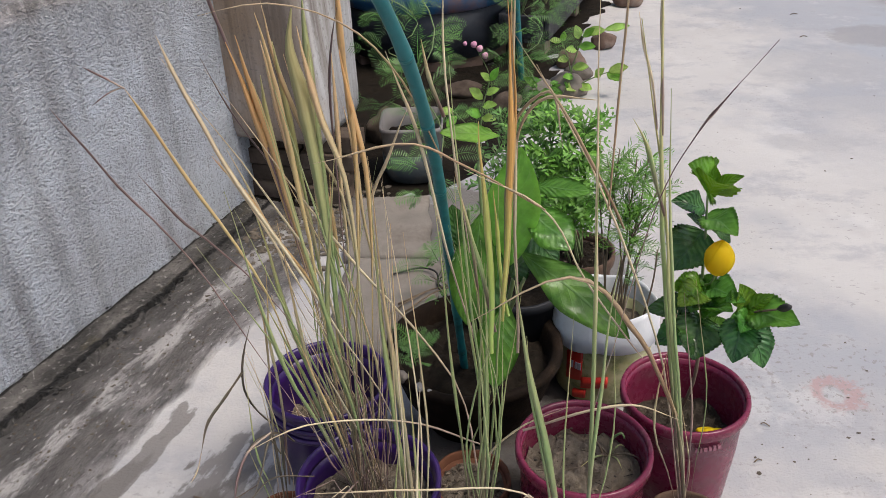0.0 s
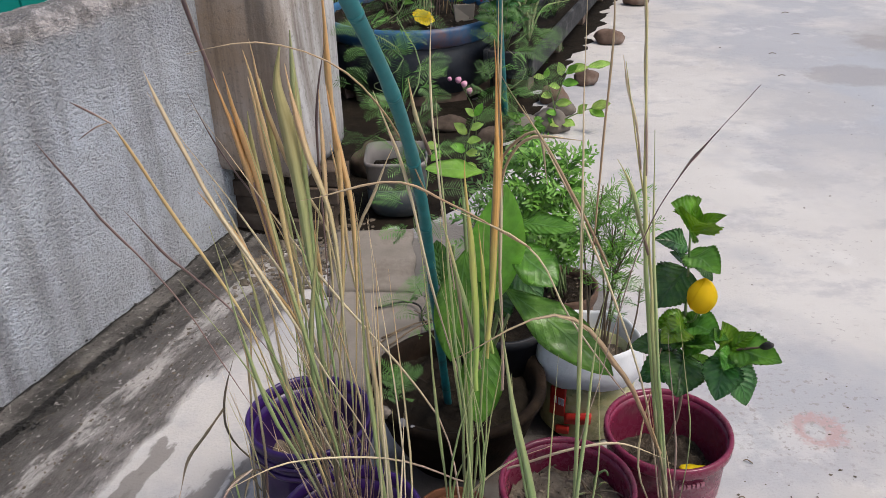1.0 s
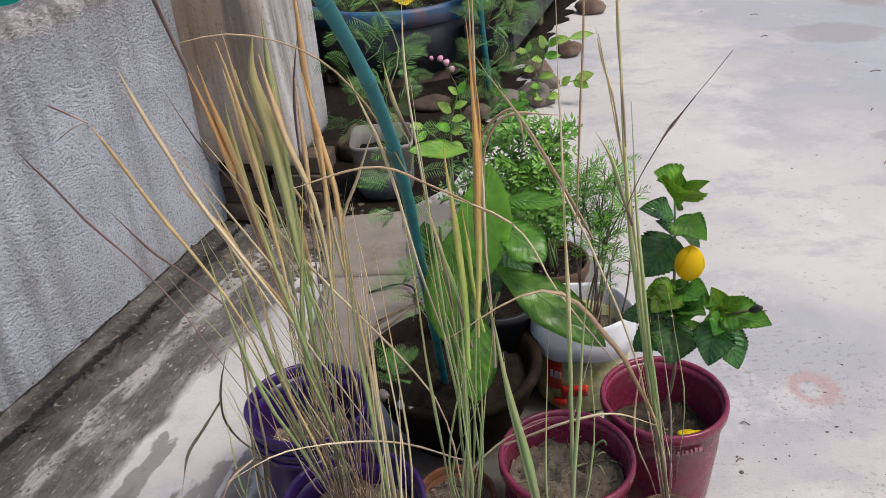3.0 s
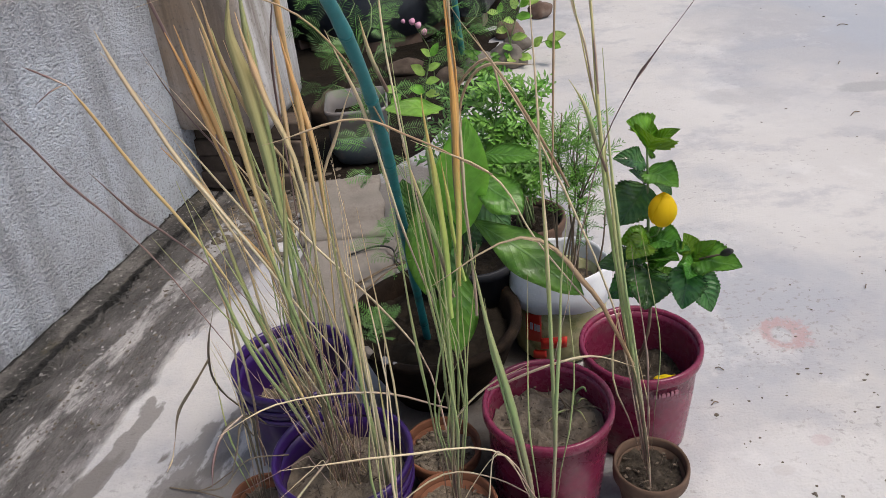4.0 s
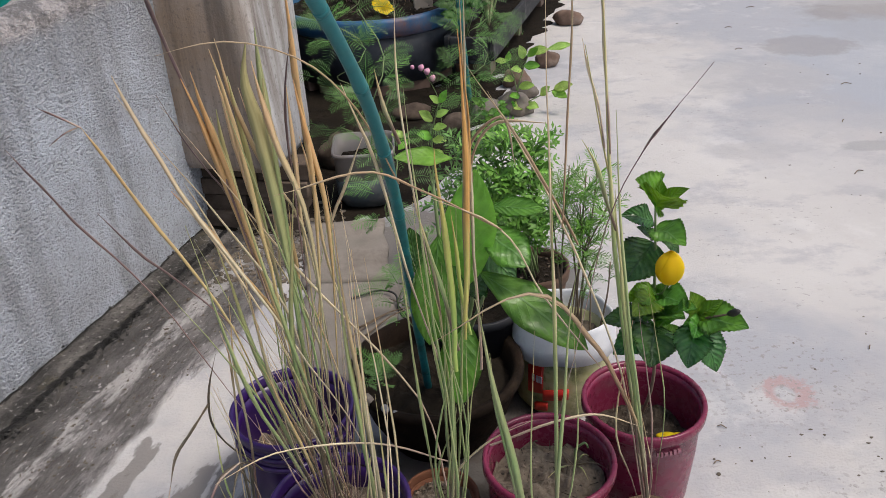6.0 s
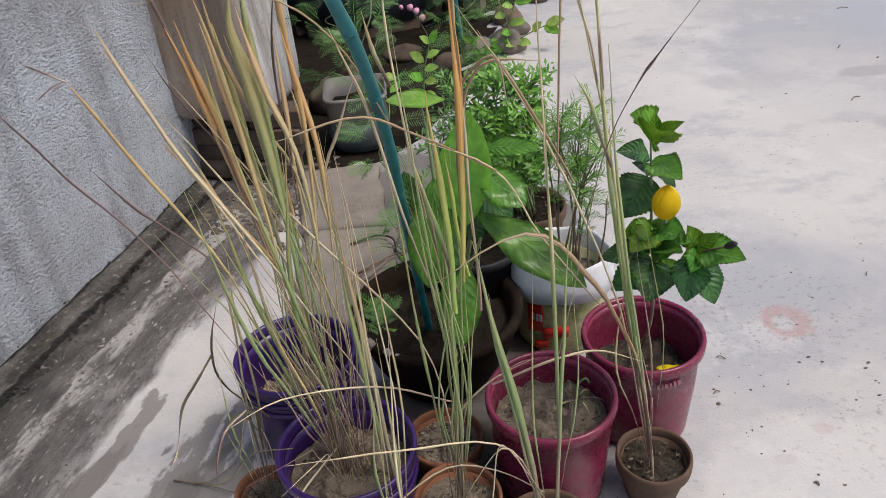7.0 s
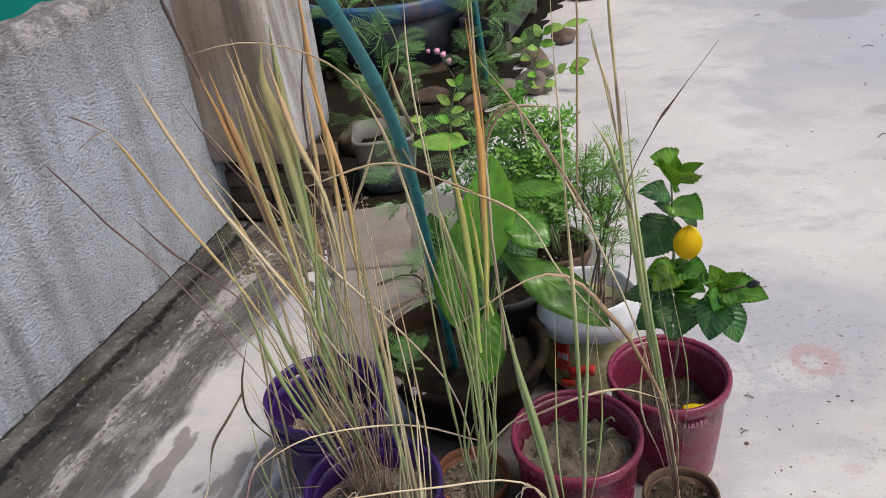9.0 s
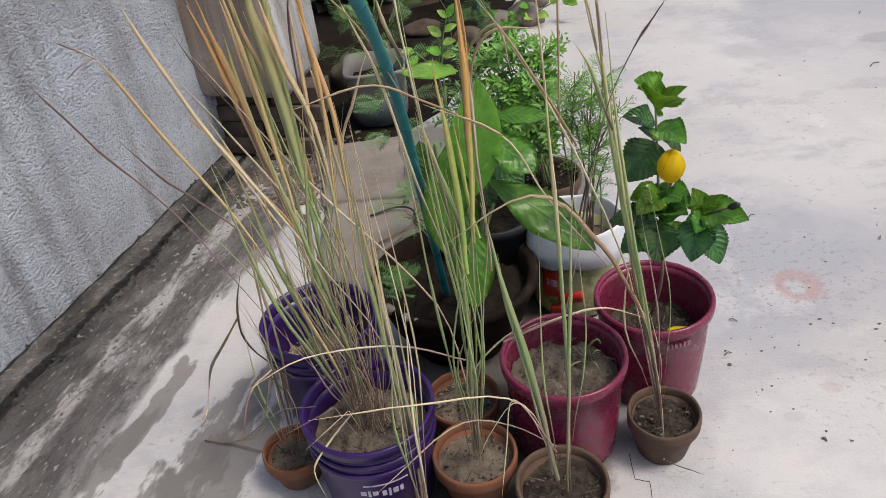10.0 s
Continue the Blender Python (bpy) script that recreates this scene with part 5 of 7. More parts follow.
reed(gf, "tan", 15.1, (-0.184, 1.319, 0.203), (-0.258, 1.360, 0.271), (-0.282, 1.420, 0.696), (-0.321, 1.420, 1.021), (-0.333, 1.400, 1.173), n=18, stem=0.22, broad=0.88, taper=8)
reed(gf, "olive", 16.8, (-0.199, 1.293, 0.203), (-0.273, 1.400, 0.340), (-0.292, 1.440, 0.712), (-0.308, 1.440, 0.977), (-0.314, 1.400, 1.171), n=18, stem=0.22, broad=0.88, taper=8)
reed(gf, "tan", 13.3, (-0.226, 1.307, 0.203), (-0.332, 1.500, 0.330), (-0.293, 1.500, 0.784), (-0.298, 1.480, 1.015), (-0.311, 1.460, 1.131), n=18, stem=0.22, broad=0.88, taper=8)
reed(gf, "orange", 18.8, (-0.243, 1.289, 0.203), (-0.258, 1.460, 0.548), (-0.262, 1.480, 0.791), (-0.278, 1.460, 0.952), (-0.283, 1.420, 1.121), n=18, stem=0.22, broad=0.88, taper=8)
reed(gf, "olive", 18.8, (-0.253, 1.314, 0.203), (-0.237, 1.400, 0.402), (-0.248, 1.420, 0.691), (-0.270, 1.420, 0.970), (-0.257, 1.400, 1.164), n=18, stem=0.22, broad=0.88, taper=8)
reed(gf, "tan", 11.3, (-0.220, 1.310, 0.203), (-0.223, 1.400, 0.332), (-0.230, 1.420, 0.661), (-0.227, 1.420, 0.952), (-0.221, 1.400, 1.150), n=18, stem=0.22, broad=0.88, taper=8)
reed(gf, "orange", 15.1, (-0.213, 1.285, 0.203), (-0.205, 1.420, 0.446), (-0.184, 1.440, 0.866), (-0.198, 1.420, 1.048), (-0.208, 1.400, 1.158), n=18, stem=0.22, broad=0.88, taper=8)
reed(gf, "olive", 15.1, (-0.218, 1.328, 0.203), (-0.319, 1.500, 0.397), (-0.327, 1.500, 0.735), (-0.360, 1.500, 0.944), (-0.355, 1.460, 1.095), n=18, stem=0.22, broad=0.88, taper=8)
reed(gf, "olive", 16.8, (-0.195, 1.297, 0.203), (-0.277, 1.480, 0.407), (-0.270, 1.480, 0.655), (-0.272, 1.480, 0.882), (-0.275, 1.460, 1.085), n=18, stem=0.22, broad=0.88, taper=8)
reed(gf, "straw", 7.84, (-0.223, 1.279, 0.203), (-0.202, 1.320, 0.301), (-0.244, 1.360, 0.501), (-0.356, 1.400, 0.792), (-0.436, 1.380, 0.988), n=18, stem=0.22, broad=0.88, taper=8)
reed(gf, "orange", 11.3, (-0.225, 1.278, 0.203), (-0.286, 1.400, 0.668), (-0.357, 1.400, 0.812), (-0.399, 1.400, 0.904), (-0.438, 1.380, 0.982), n=18, stem=0.22, broad=0.88, taper=8)
reed(gf, "straw", 6.32, (-0.247, 1.345, 0.203), (-0.242, 1.500, 0.385), (-0.341, 1.500, 0.547), (-0.390, 1.500, 0.771), (-0.448, 1.500, 0.944), n=18, stem=0.22, broad=0.88, taper=8)
reed(gf, "purple", 6.32, (-0.256, 1.335, 0.203), (-0.328, 1.400, 0.573), (-0.486, 1.420, 0.792), (-0.529, 1.420, 0.837), (-0.579, 1.400, 0.940), n=18, stem=0.22, broad=0.88, taper=8)
reed(gf, "purple", 4.81, (-0.205, 1.310, 0.203), (-0.356, 1.440, 0.931), (-0.385, 1.430, 0.997), (-0.412, 1.400, 1.088), (-0.428, 1.380, 1.153), n=18, stem=0.22, broad=0.88, taper=8)
reed(gf, "tan", 11.3, (-0.201, 1.336, 0.203), (-0.165, 1.450, 0.631), (-0.193, 1.460, 0.753), (-0.206, 1.460, 0.931), (-0.217, 1.450, 1.039), n=18, stem=0.22, broad=0.88, taper=8)
reed(gf, "straw", 7.84, (-0.186, 1.314, 0.203), (-0.192, 1.500, 0.540), (-0.188, 1.500, 0.822), (-0.148, 1.480, 0.926), (-0.107, 1.460, 1.026), n=18, stem=0.22, broad=0.88, taper=8)
reed(g2, "straw", 6, (0.004, 1.300, 0.641), (-0.041, 1.300, 0.826), (-0.080, 1.250, 1.063), (-0.117, 1.200, 1.212), taper=4.5)
reed(gn, "tan", 11.9, (-0.116, 1.095, 0.085), (-0.114, 1.200, 0.108), (-0.132, 1.260, 0.414), (-0.141, 1.300, 0.676), (-0.137, 1.320, 0.876))
reed(gn, "olive", 11.9, (-0.116, 1.095, 0.085), (-0.122, 1.220, 0.161), (-0.145, 1.260, 0.448), (-0.164, 1.300, 0.706), (-0.166, 1.320, 0.948))
reed(gn, "tan", 10.1, (-0.116, 1.095, 0.085), (-0.119, 1.210, 0.135), (-0.142, 1.280, 0.551), (-0.156, 1.300, 0.756), (-0.167, 1.320, 1.002))
reed(gf, "straw", 6.82, (-0.217, 1.340, 0.284), (-0.313, 1.200, 0.273), (-0.331, 1.170, 0.258), (-0.302, 1.100, 0.246), taper=4.5)
reed(g2, "straw", 5, (0.025, 1.260, 0.420), (-0.127, 1.250, 0.496), (-0.298, 1.200, 0.535), (-0.408, 1.160, 0.510), taper=4.5)
reed(gf, "purple", 6.82, (-0.397, 1.300, 0.428), (-0.432, 1.250, 0.426), (-0.445, 1.200, 0.406), (-0.441, 1.150, 0.394), taper=4.5)
reed(g3, "straw", 4.8, (0.173, 1.150, 0.243), (0.085, 1.120, 0.441), (-0.133, 1.100, 0.476), (-0.304, 1.120, 0.450), taper=4.5)
reed(g3, "straw", 2.8, (0.172, 1.150, 0.208), (0.095, 1.120, 0.432), (0.042, 1.140, 0.336), (0.008, 1.200, 0.176), taper=4.5)
reed(g3, "straw", 3.8, (0.166, 1.140, 0.273), (0.088, 1.120, 0.439), (0.069, 1.120, 0.313), (0.049, 1.100, 0.181), taper=4.5)
reed(g2, "straw", 4, (0.175, 1.160, 0.249), (0.079, 1.160, 0.330), (-0.011, 1.180, 0.331), (-0.215, 1.120, 0.208), taper=4.5)
reed(g2, "straw", 5, (0.018, 1.260, 0.220), (0.010, 1.260, 0.358), (0.084, 1.200, 0.525), (0.155, 1.150, 0.612), taper=4.5)
reed(gb, "dark", 5.5, (-0.395, 1.450, 0.260), (-0.459, 1.400, 0.421), (-0.451, 1.360, 0.533), (-0.411, 1.340, 0.662), taper=4.5)
reed(gb, "dark", 7.7, (-0.449, 1.360, 0.533), (-0.488, 1.330, 0.487), (-0.516, 1.300, 0.456), (-0.530, 1.270, 0.406))
reed(gb, "straw", 3.3, (-0.530, 1.270, 0.406), (-0.538, 1.250, 0.378), (-0.551, 1.240, 0.357), taper=4.5)
reed(gl, "dark", 6.6, (-0.403, 1.360, 0.313), (-0.414, 1.330, 0.378), (-0.423, 1.280, 0.344), (-0.445, 1.250, 0.285))
reed(gl, "dark", 8, (-0.415, 1.38, 0.09), (-0.400, 1.36, 0.30), (-0.395, 1.34, 0.39), (-0.432, 1.30, 0.406), (-0.456, 1.27, 0.377), (-0.475, 1.25, 0.302), n=20, stem=0.4)
reed(gl, "dark", 7, (-0.418, 1.38, 0.09), (-0.408, 1.35, 0.32), (-0.410, 1.34, 0.384), (-0.423, 1.31, 0.348), (-0.443, 1.29, 0.294), n=18, stem=0.4)
reed(gl, "dark", 4.4, (-0.325, 1.300, 0.307), (-0.400, 1.260, 0.344), (-0.442, 1.200, 0.339), (-0.500, 1.200, 0.341), taper=4.5)
reed(gl, "tan", 6.6, (-0.407, 1.400, 0.181), (-0.401, 1.420, 0.411), (-0.403, 1.420, 0.570), (-0.382, 1.400, 0.750))
reed(gl, "tan", 5.5, (-0.424, 1.400, 0.165), (-0.427, 1.420, 0.347), (-0.408, 1.420, 0.600), (-0.412, 1.400, 0.673), taper=4.5)
reed(g2, "olive", 6, (0.012, 1.260, 0.147), (0.008, 1.240, 0.560), (-0.014, 1.220, 0.788), (-0.027, 1.180, 1.029))
reed(g2, "olive", 6, (0.006, 1.260, 0.148), (0.019, 1.240, 0.559), (0.009, 1.220, 0.761), (-0.015, 1.180, 0.936))
reed(g2, "green", 6.75, (0.018, 1.260, 0.146), (0.025, 1.240, 0.499), (0.021, 1.220, 0.734), (0.011, 1.180, 0.922))
reed(g2, "green", 5, (0.008, 1.260, 0.148), (0.020, 1.250, 0.492), (-0.003, 1.200, 0.764), (-0.030, 1.120, 1.228), taper=4.5)
reed(g2, "olive", 5, (0.016, 1.270, 0.135), (0.034, 1.260, 0.481), (0.044, 1.240, 0.730), (0.039, 1.200, 1.011), taper=4.5)
reed(g2, "tan", 6.75, (0.009, 1.220, 0.761), (-0.002, 1.200, 0.913), (-0.018, 1.190, 0.993), (-0.026, 1.180, 1.038))
reed(g2, "amber", 12, (0.044, 1.160, 0.819), (0.051, 1.150, 0.984), (0.053, 1.140, 1.130), (0.044, 1.120, 1.300))
reed(g2, "lime", 13, (0.028, 1.180, 0.705), (0.027, 1.175, 0.848), (0.020, 1.165, 0.955), (0.012, 1.155, 1.052), (0.008, 1.150, 1.126))
reed(g2, "lime", 8.35, (0.056, 1.200, 0.765), (0.041, 1.190, 0.870), (0.036, 1.180, 0.946), (0.029, 1.170, 1.017))
reed(g2, "olive", 8.71, (0.035, 1.200, 0.734), (0.014, 1.180, 0.856), (-0.003, 1.170, 0.930), (-0.023, 1.150, 1.028))
reed(g2, "straw", 6.75, (0.071, 1.180, 0.705), (0.063, 1.160, 0.926), (0.053, 1.140, 1.205), (0.051, 1.100, 1.365), taper=4.5)
reed(g3, "green", 14.6, (0.173, 1.140, 0.166), (0.128, 1.140, 0.485), (0.089, 1.130, 0.690), (0.058, 1.120, 0.887))
reed(g3, "green", 9.14, (0.171, 1.150, 0.155), (0.138, 1.150, 0.413), (0.098, 1.150, 0.621), (0.081, 1.140, 0.769))
reed(g3, "green", 7.36, (0.164, 1.140, 0.186), (0.113, 1.140, 0.516), (0.078, 1.130, 0.741), (0.053, 1.100, 0.961))
reed(g3, "olive", 8.21, (0.199, 1.140, 0.125), (0.192, 1.120, 0.550), (0.173, 1.080, 0.853), (0.148, 1.000, 1.164))
reed(g3, "green", 9.14, (0.193, 1.140, 0.126), (0.198, 1.120, 0.549), (0.199, 1.100, 0.814), (0.205, 1.080, 0.971))
reed(g3, "straw", 4.8, (0.197, 1.140, 0.125), (0.191, 1.120, 0.631), (0.160, 1.080, 1.103), (0.135, 1.000, 1.373), taper=4.5)
reed(g3, "purple", 2.1, (0.191, 1.120, 0.631), (0.252, 1.080, 1.049), (0.274, 1.050, 1.136), (0.330, 0.980, 1.281), taper=4.5)
reed(g3, "purple", 4.9, (0.268, 1.060, 1.114), (0.283, 1.050, 1.155), (0.293, 1.030, 1.187), (0.304, 1.010, 1.219), stem=0.1)
reed(g2, "amber", 7.42, (0.045, 1.170, 0.777), (0.052, 1.155, 0.951), (0.058, 1.145, 1.153), (0.048, 1.125, 1.280))
reed(g2, "tan", 5, (0.048, 1.170, 0.835), (0.048, 1.155, 0.992), (0.051, 1.145, 1.163), (0.048, 1.115, 1.348), taper=4.5)
reed(g3, "straw", 6.6, (0.080, 1.150, 0.562), (0.194, 1.140, 0.614), (0.266, 1.140, 0.622), (0.348, 1.150, 0.577))
reed(gs, "olive", 13.5, (0.445, 1.320, 0.137), (0.368, 1.260, 0.546), (0.312, 1.200, 0.813), (0.263, 1.120, 1.056), stem=0.35, broad=0.55)
reed(gs, "olive", 10.6, (0.439, 1.320, 0.139), (0.355, 1.260, 0.604), (0.292, 1.180, 0.936), (0.206, 1.100, 1.275), stem=0.35, broad=0.55)
reed(gs, "olive", 8.71, (0.443, 1.320, 0.138), (0.346, 1.250, 0.626), (0.286, 1.180, 0.927), (0.209, 1.060, 1.402), taper=4.5)
reed(gs, "green", 7.71, (0.445, 1.310, 0.139), (0.382, 1.260, 0.486), (0.298, 1.180, 0.914), (0.246, 1.080, 1.192), taper=4.5)
reed(gs, "olive", 7.71, (0.280, 1.160, 0.968), (0.257, 1.140, 1.029), (0.235, 1.120, 1.095), (0.207, 1.100, 1.145))
reed(gs, "straw", 5, (0.434, 1.320, 0.158), (0.344, 1.280, 0.590), (0.198, 1.200, 0.980), (0.082, 1.120, 1.214), taper=4.5)
reed(gs, "brown", 10.6, (0.379, 1.270, 0.478), (0.269, 1.200, 0.724), (0.140, 1.120, 0.891), (-0.006, 1.086, 0.839))
reed(gs, "straw", 4, (0.294, 1.240, 0.641), (0.170, 1.200, 0.844), (0.105, 1.160, 0.982), (-0.013, 1.120, 1.069), taper=4.5)
reed(gs, "brown", 4, (0.105, 1.160, 0.982), (-0.012, 1.120, 1.074), (-0.081, 1.100, 1.118), (-0.212, 1.080, 1.101), taper=4.5)
reed(gs, "straw", 6.75, (0.443, 1.270, 0.030), (0.442, 1.300, 0.140), (0.435, 1.310, 0.222), (0.410, 1.300, 0.354))
reed(gs, "dark", 3, (0.442, 1.260, 0.042), (0.467, 1.240, 0.041), (0.497, 1.230, 0.032), (0.523, 1.220, 0.023), taper=4.5)
reed(gs, "tan", 4, (0.441, 1.300, 0.150), (0.411, 1.280, 0.339), (0.376, 1.260, 0.487), (0.333, 1.240, 0.608), taper=4.5)
reed(gs, "brown", 6, (0.071, 1.300, 0.959), (0.072, 1.250, 1.072), (0.102, 1.200, 1.138), (0.171, 1.150, 1.152), taper=4.5)
reed(g3, "brown", 5.7, (0.065, 1.200, 1.046), (0.062, 1.160, 1.128), (0.103, 1.120, 1.176), (0.117, 1.100, 1.110), taper=4.5)
reed(gf, "brown", 3.52, (-0.046, 1.250, 1.028), (-0.099, 1.200, 1.174), (-0.159, 1.180, 1.250), (-0.254, 1.160, 1.289), (-0.350, 1.150, 1.279), taper=4.5)
reed(gf, "olive", 31.9, (-0.232, 1.302, 0.203), (-0.267, 1.400, 0.948), (-0.278, 1.400, 1.086), (-0.285, 1.390, 1.164), (-0.271, 1.370, 1.229), n=18, stem=0.22, broad=0.88, taper=8)
reed(gf, "green", 18.8, (-0.243, 1.319, 0.203), (-0.259, 1.420, 0.949), (-0.263, 1.420, 1.077), (-0.263, 1.420, 1.177), (-0.258, 1.400, 1.247), n=18, stem=0.22, broad=0.88, taper=8)
reed(gf, "purple", 6.32, (-0.235, 1.348, 0.203), (-0.234, 1.420, 0.946), (-0.235, 1.420, 1.054), (-0.222, 1.410, 1.157), (-0.204, 1.400, 1.225), n=18, stem=0.22, broad=0.88, taper=8)
reed(gf, "orange", 16.8, (-0.252, 1.298, 0.203), (-0.200, 1.420, 0.943), (-0.203, 1.420, 1.051), (-0.205, 1.410, 1.175), (-0.203, 1.400, 1.332), n=18, stem=0.22, broad=0.88, taper=8)
reed(gf, "yellow", 16.8, (-0.233, 1.281, 0.203), (-0.302, 1.400, 0.907), (-0.316, 1.400, 1.079), (-0.324, 1.390, 1.177), (-0.331, 1.380, 1.222), n=18, stem=0.22, broad=0.88, taper=8)
reed(gf, "orange", 20.7, (-0.187, 1.285, 0.203), (-0.338, 1.420, 0.945), (-0.357, 1.420, 1.055), (-0.368, 1.410, 1.130), (-0.372, 1.400, 1.182), n=18, stem=0.22, broad=0.88, taper=8)
reed(gf, "tan", 16.8, (-0.224, 1.304, 0.203), (-0.215, 1.400, 0.898), (-0.252, 1.400, 1.043), (-0.261, 1.390, 1.128), (-0.268, 1.380, 1.199), n=18, stem=0.22, broad=0.88, taper=8)
reed(gf, "tan", 11.3, (-0.187, 1.286, 0.203), (-0.229, 1.420, 0.877), (-0.281, 1.420, 0.995), (-0.318, 1.410, 1.155), (-0.324, 1.400, 1.234), n=18, stem=0.22, broad=0.88, taper=8)
reed(g2, "straw", 4, (-0.005, 1.250, 0.858), (-0.032, 1.220, 1.106), (-0.037, 1.200, 1.234), (-0.034, 1.180, 1.333), taper=4.5)
reed(g2, "tan", 8.71, (-0.041, 1.300, 1.074), (-0.060, 1.280, 1.140), (-0.066, 1.270, 1.176), (-0.070, 1.260, 1.210))
reed(gs, "straw", 5, (0.253, 1.120, 1.112), (0.231, 1.100, 1.273), (0.219, 1.080, 1.344), (0.203, 1.060, 1.402), taper=4.5)
reed(gs, "straw", 4, (0.247, 1.130, 1.117), (0.231, 1.120, 1.189), (0.213, 1.110, 1.241), (0.202, 1.100, 1.283), taper=4.5)
reed(g3, "brown", 3.8, (0.184, 1.100, 1.012), (0.177, 1.050, 1.255), (0.166, 1.000, 1.351), (0.156, 0.970, 1.419), taper=4.5)
reed(g3, "brown", 5.7, (0.220, 1.150, 0.953), (0.165, 1.130, 1.067), (0.107, 1.100, 1.174), (0.050, 1.070, 1.268))

_joint = [Vector((x, y, 0.0006)) for x, y in ((0.376, 1.327), (0.371, 1.249), (0.402, 1.238), (0.395, 1.192), (0.41, 1.10))]
_bm = bmesh.new()
for _p, _q in zip(_joint, _joint[1:]):
    tube(_bm, [_p.lerp(_q, _i / 6) + 0.002 * noise.noise_vector(_p.lerp(_q, _i / 6) * 60) * Vector((1, 1, 0)).length * 0.5 for _i in range(7)], 0.0009, 4)
tagged(part("floor_joint", _bm, slate_board), "thin dark crack in the cement floor", "crack", kind="structure")
_mix = ("olive", "olive", "green", "tan", "tan", "straw", "yellow", "purple")
_green = ("olive", "olive", "green", "green", "green", "tan", "yellow", "straw")
tuft(gf, 11, (-0.215, 1.33, 0.205), 0.034, (-0.17, 0.06), (0.10, 0.08), (0.5, 1.0), _green, (5, 12))
tuft(gf, 9, (-0.215, 1.33, 0.205), 0.034, (-0.20, 0.06), (0.11, 0.10), (0.4, 0.95), _mix, (3, 7))
tuft(gf, 17, (-0.215, 1.335, 0.205), 0.040, (-0.16, 0.06), (0.14, 0.12), (0.18, 0.55), ("stem", "stem", "brown", "dark", "straw"), (3, 5.5))
tuft(gn, 8, (-0.115, 1.09, 0.085), 0.02, (-0.05, 0.24), (0.035, 0.03), (0.4, 0.9), ("olive", "tan", "straw", "straw"), (3.5, 7))
tuft(gb, 8, (-0.335, 1.64, 0.13), 0.045, (-0.02, -0.02), (0.13, 0.08), (0.3, 0.85), _mix, (3, 6))
tuft(gb, 40, (-0.345, 1.64, 0.13), 0.08, (0.05, -0.1), (0.5, 0.4), (0.03, 0.12), ("straw", "brown", "tan"), (2, 4))
tuft(g2, 11, (0.010, 1.268, 0.115), 0.020, (0.0, -0.09), (0.045, 0.03), (0.45, 0.92), ("olive", "green", "green", "straw", "olive"), (3.5, 7))
tuft(g3, 2, (0.185, 1.16, 0.115), 0.015, (-0.06, -0.04), (0.06, 0.03), (0.4, 0.8), ("olive", "green"), (3, 5))
tuft(gs, 6, (0.452, 1.330, 0.10), 0.010, (-0.17, -0.14), (0.02, 0.02), (0.3, 0.9), ("stem", "olive", "stem", "tan"), (3, 6))
tuft(gl, 7, (-0.424, 1.385, 0.075), 0.02, (-0.06, 0.02), (0.05, 0.04), (0.2, 0.55), ("straw", "tan", "olive"), (2, 5))

for _k in range(3):
    # bent and broken straws round the foot of the clump
    _a = rng.uniform(0, 6.28); _b = Vector((-0.215 + 0.04 * math.cos(_a), 1.32 + 0.04 * math.sin(_a), 0.203)); _d = Vector((math.cos(_a) - 0.2, 0.7 * math.sin(_a) - 0.3, 0)).normalized()
    _h = rng.uniform(0.06, 0.24); _l = rng.uniform(0.06, 0.2); _m = _b + _d * 0.35 * _h + Vector((0, 0, _h)); _e = _m + _d * _l + Vector((rng.gauss(0, 0.03), rng.gauss(0, 0.03), rng.uniform(-0.12, 0.05)))
    _e.z = max(_e.z, 0.23); reed(gf, rng.choice(("straw", "straw", "brown", "tan", "purple")), rng.uniform(1.8, 3.2), _b, _b.lerp(_m, 0.9), _m, _m.lerp(_e, 0.12), _e, n=16, taper=4)

# ---- hibiscus ----
_leaf_plain = leaf


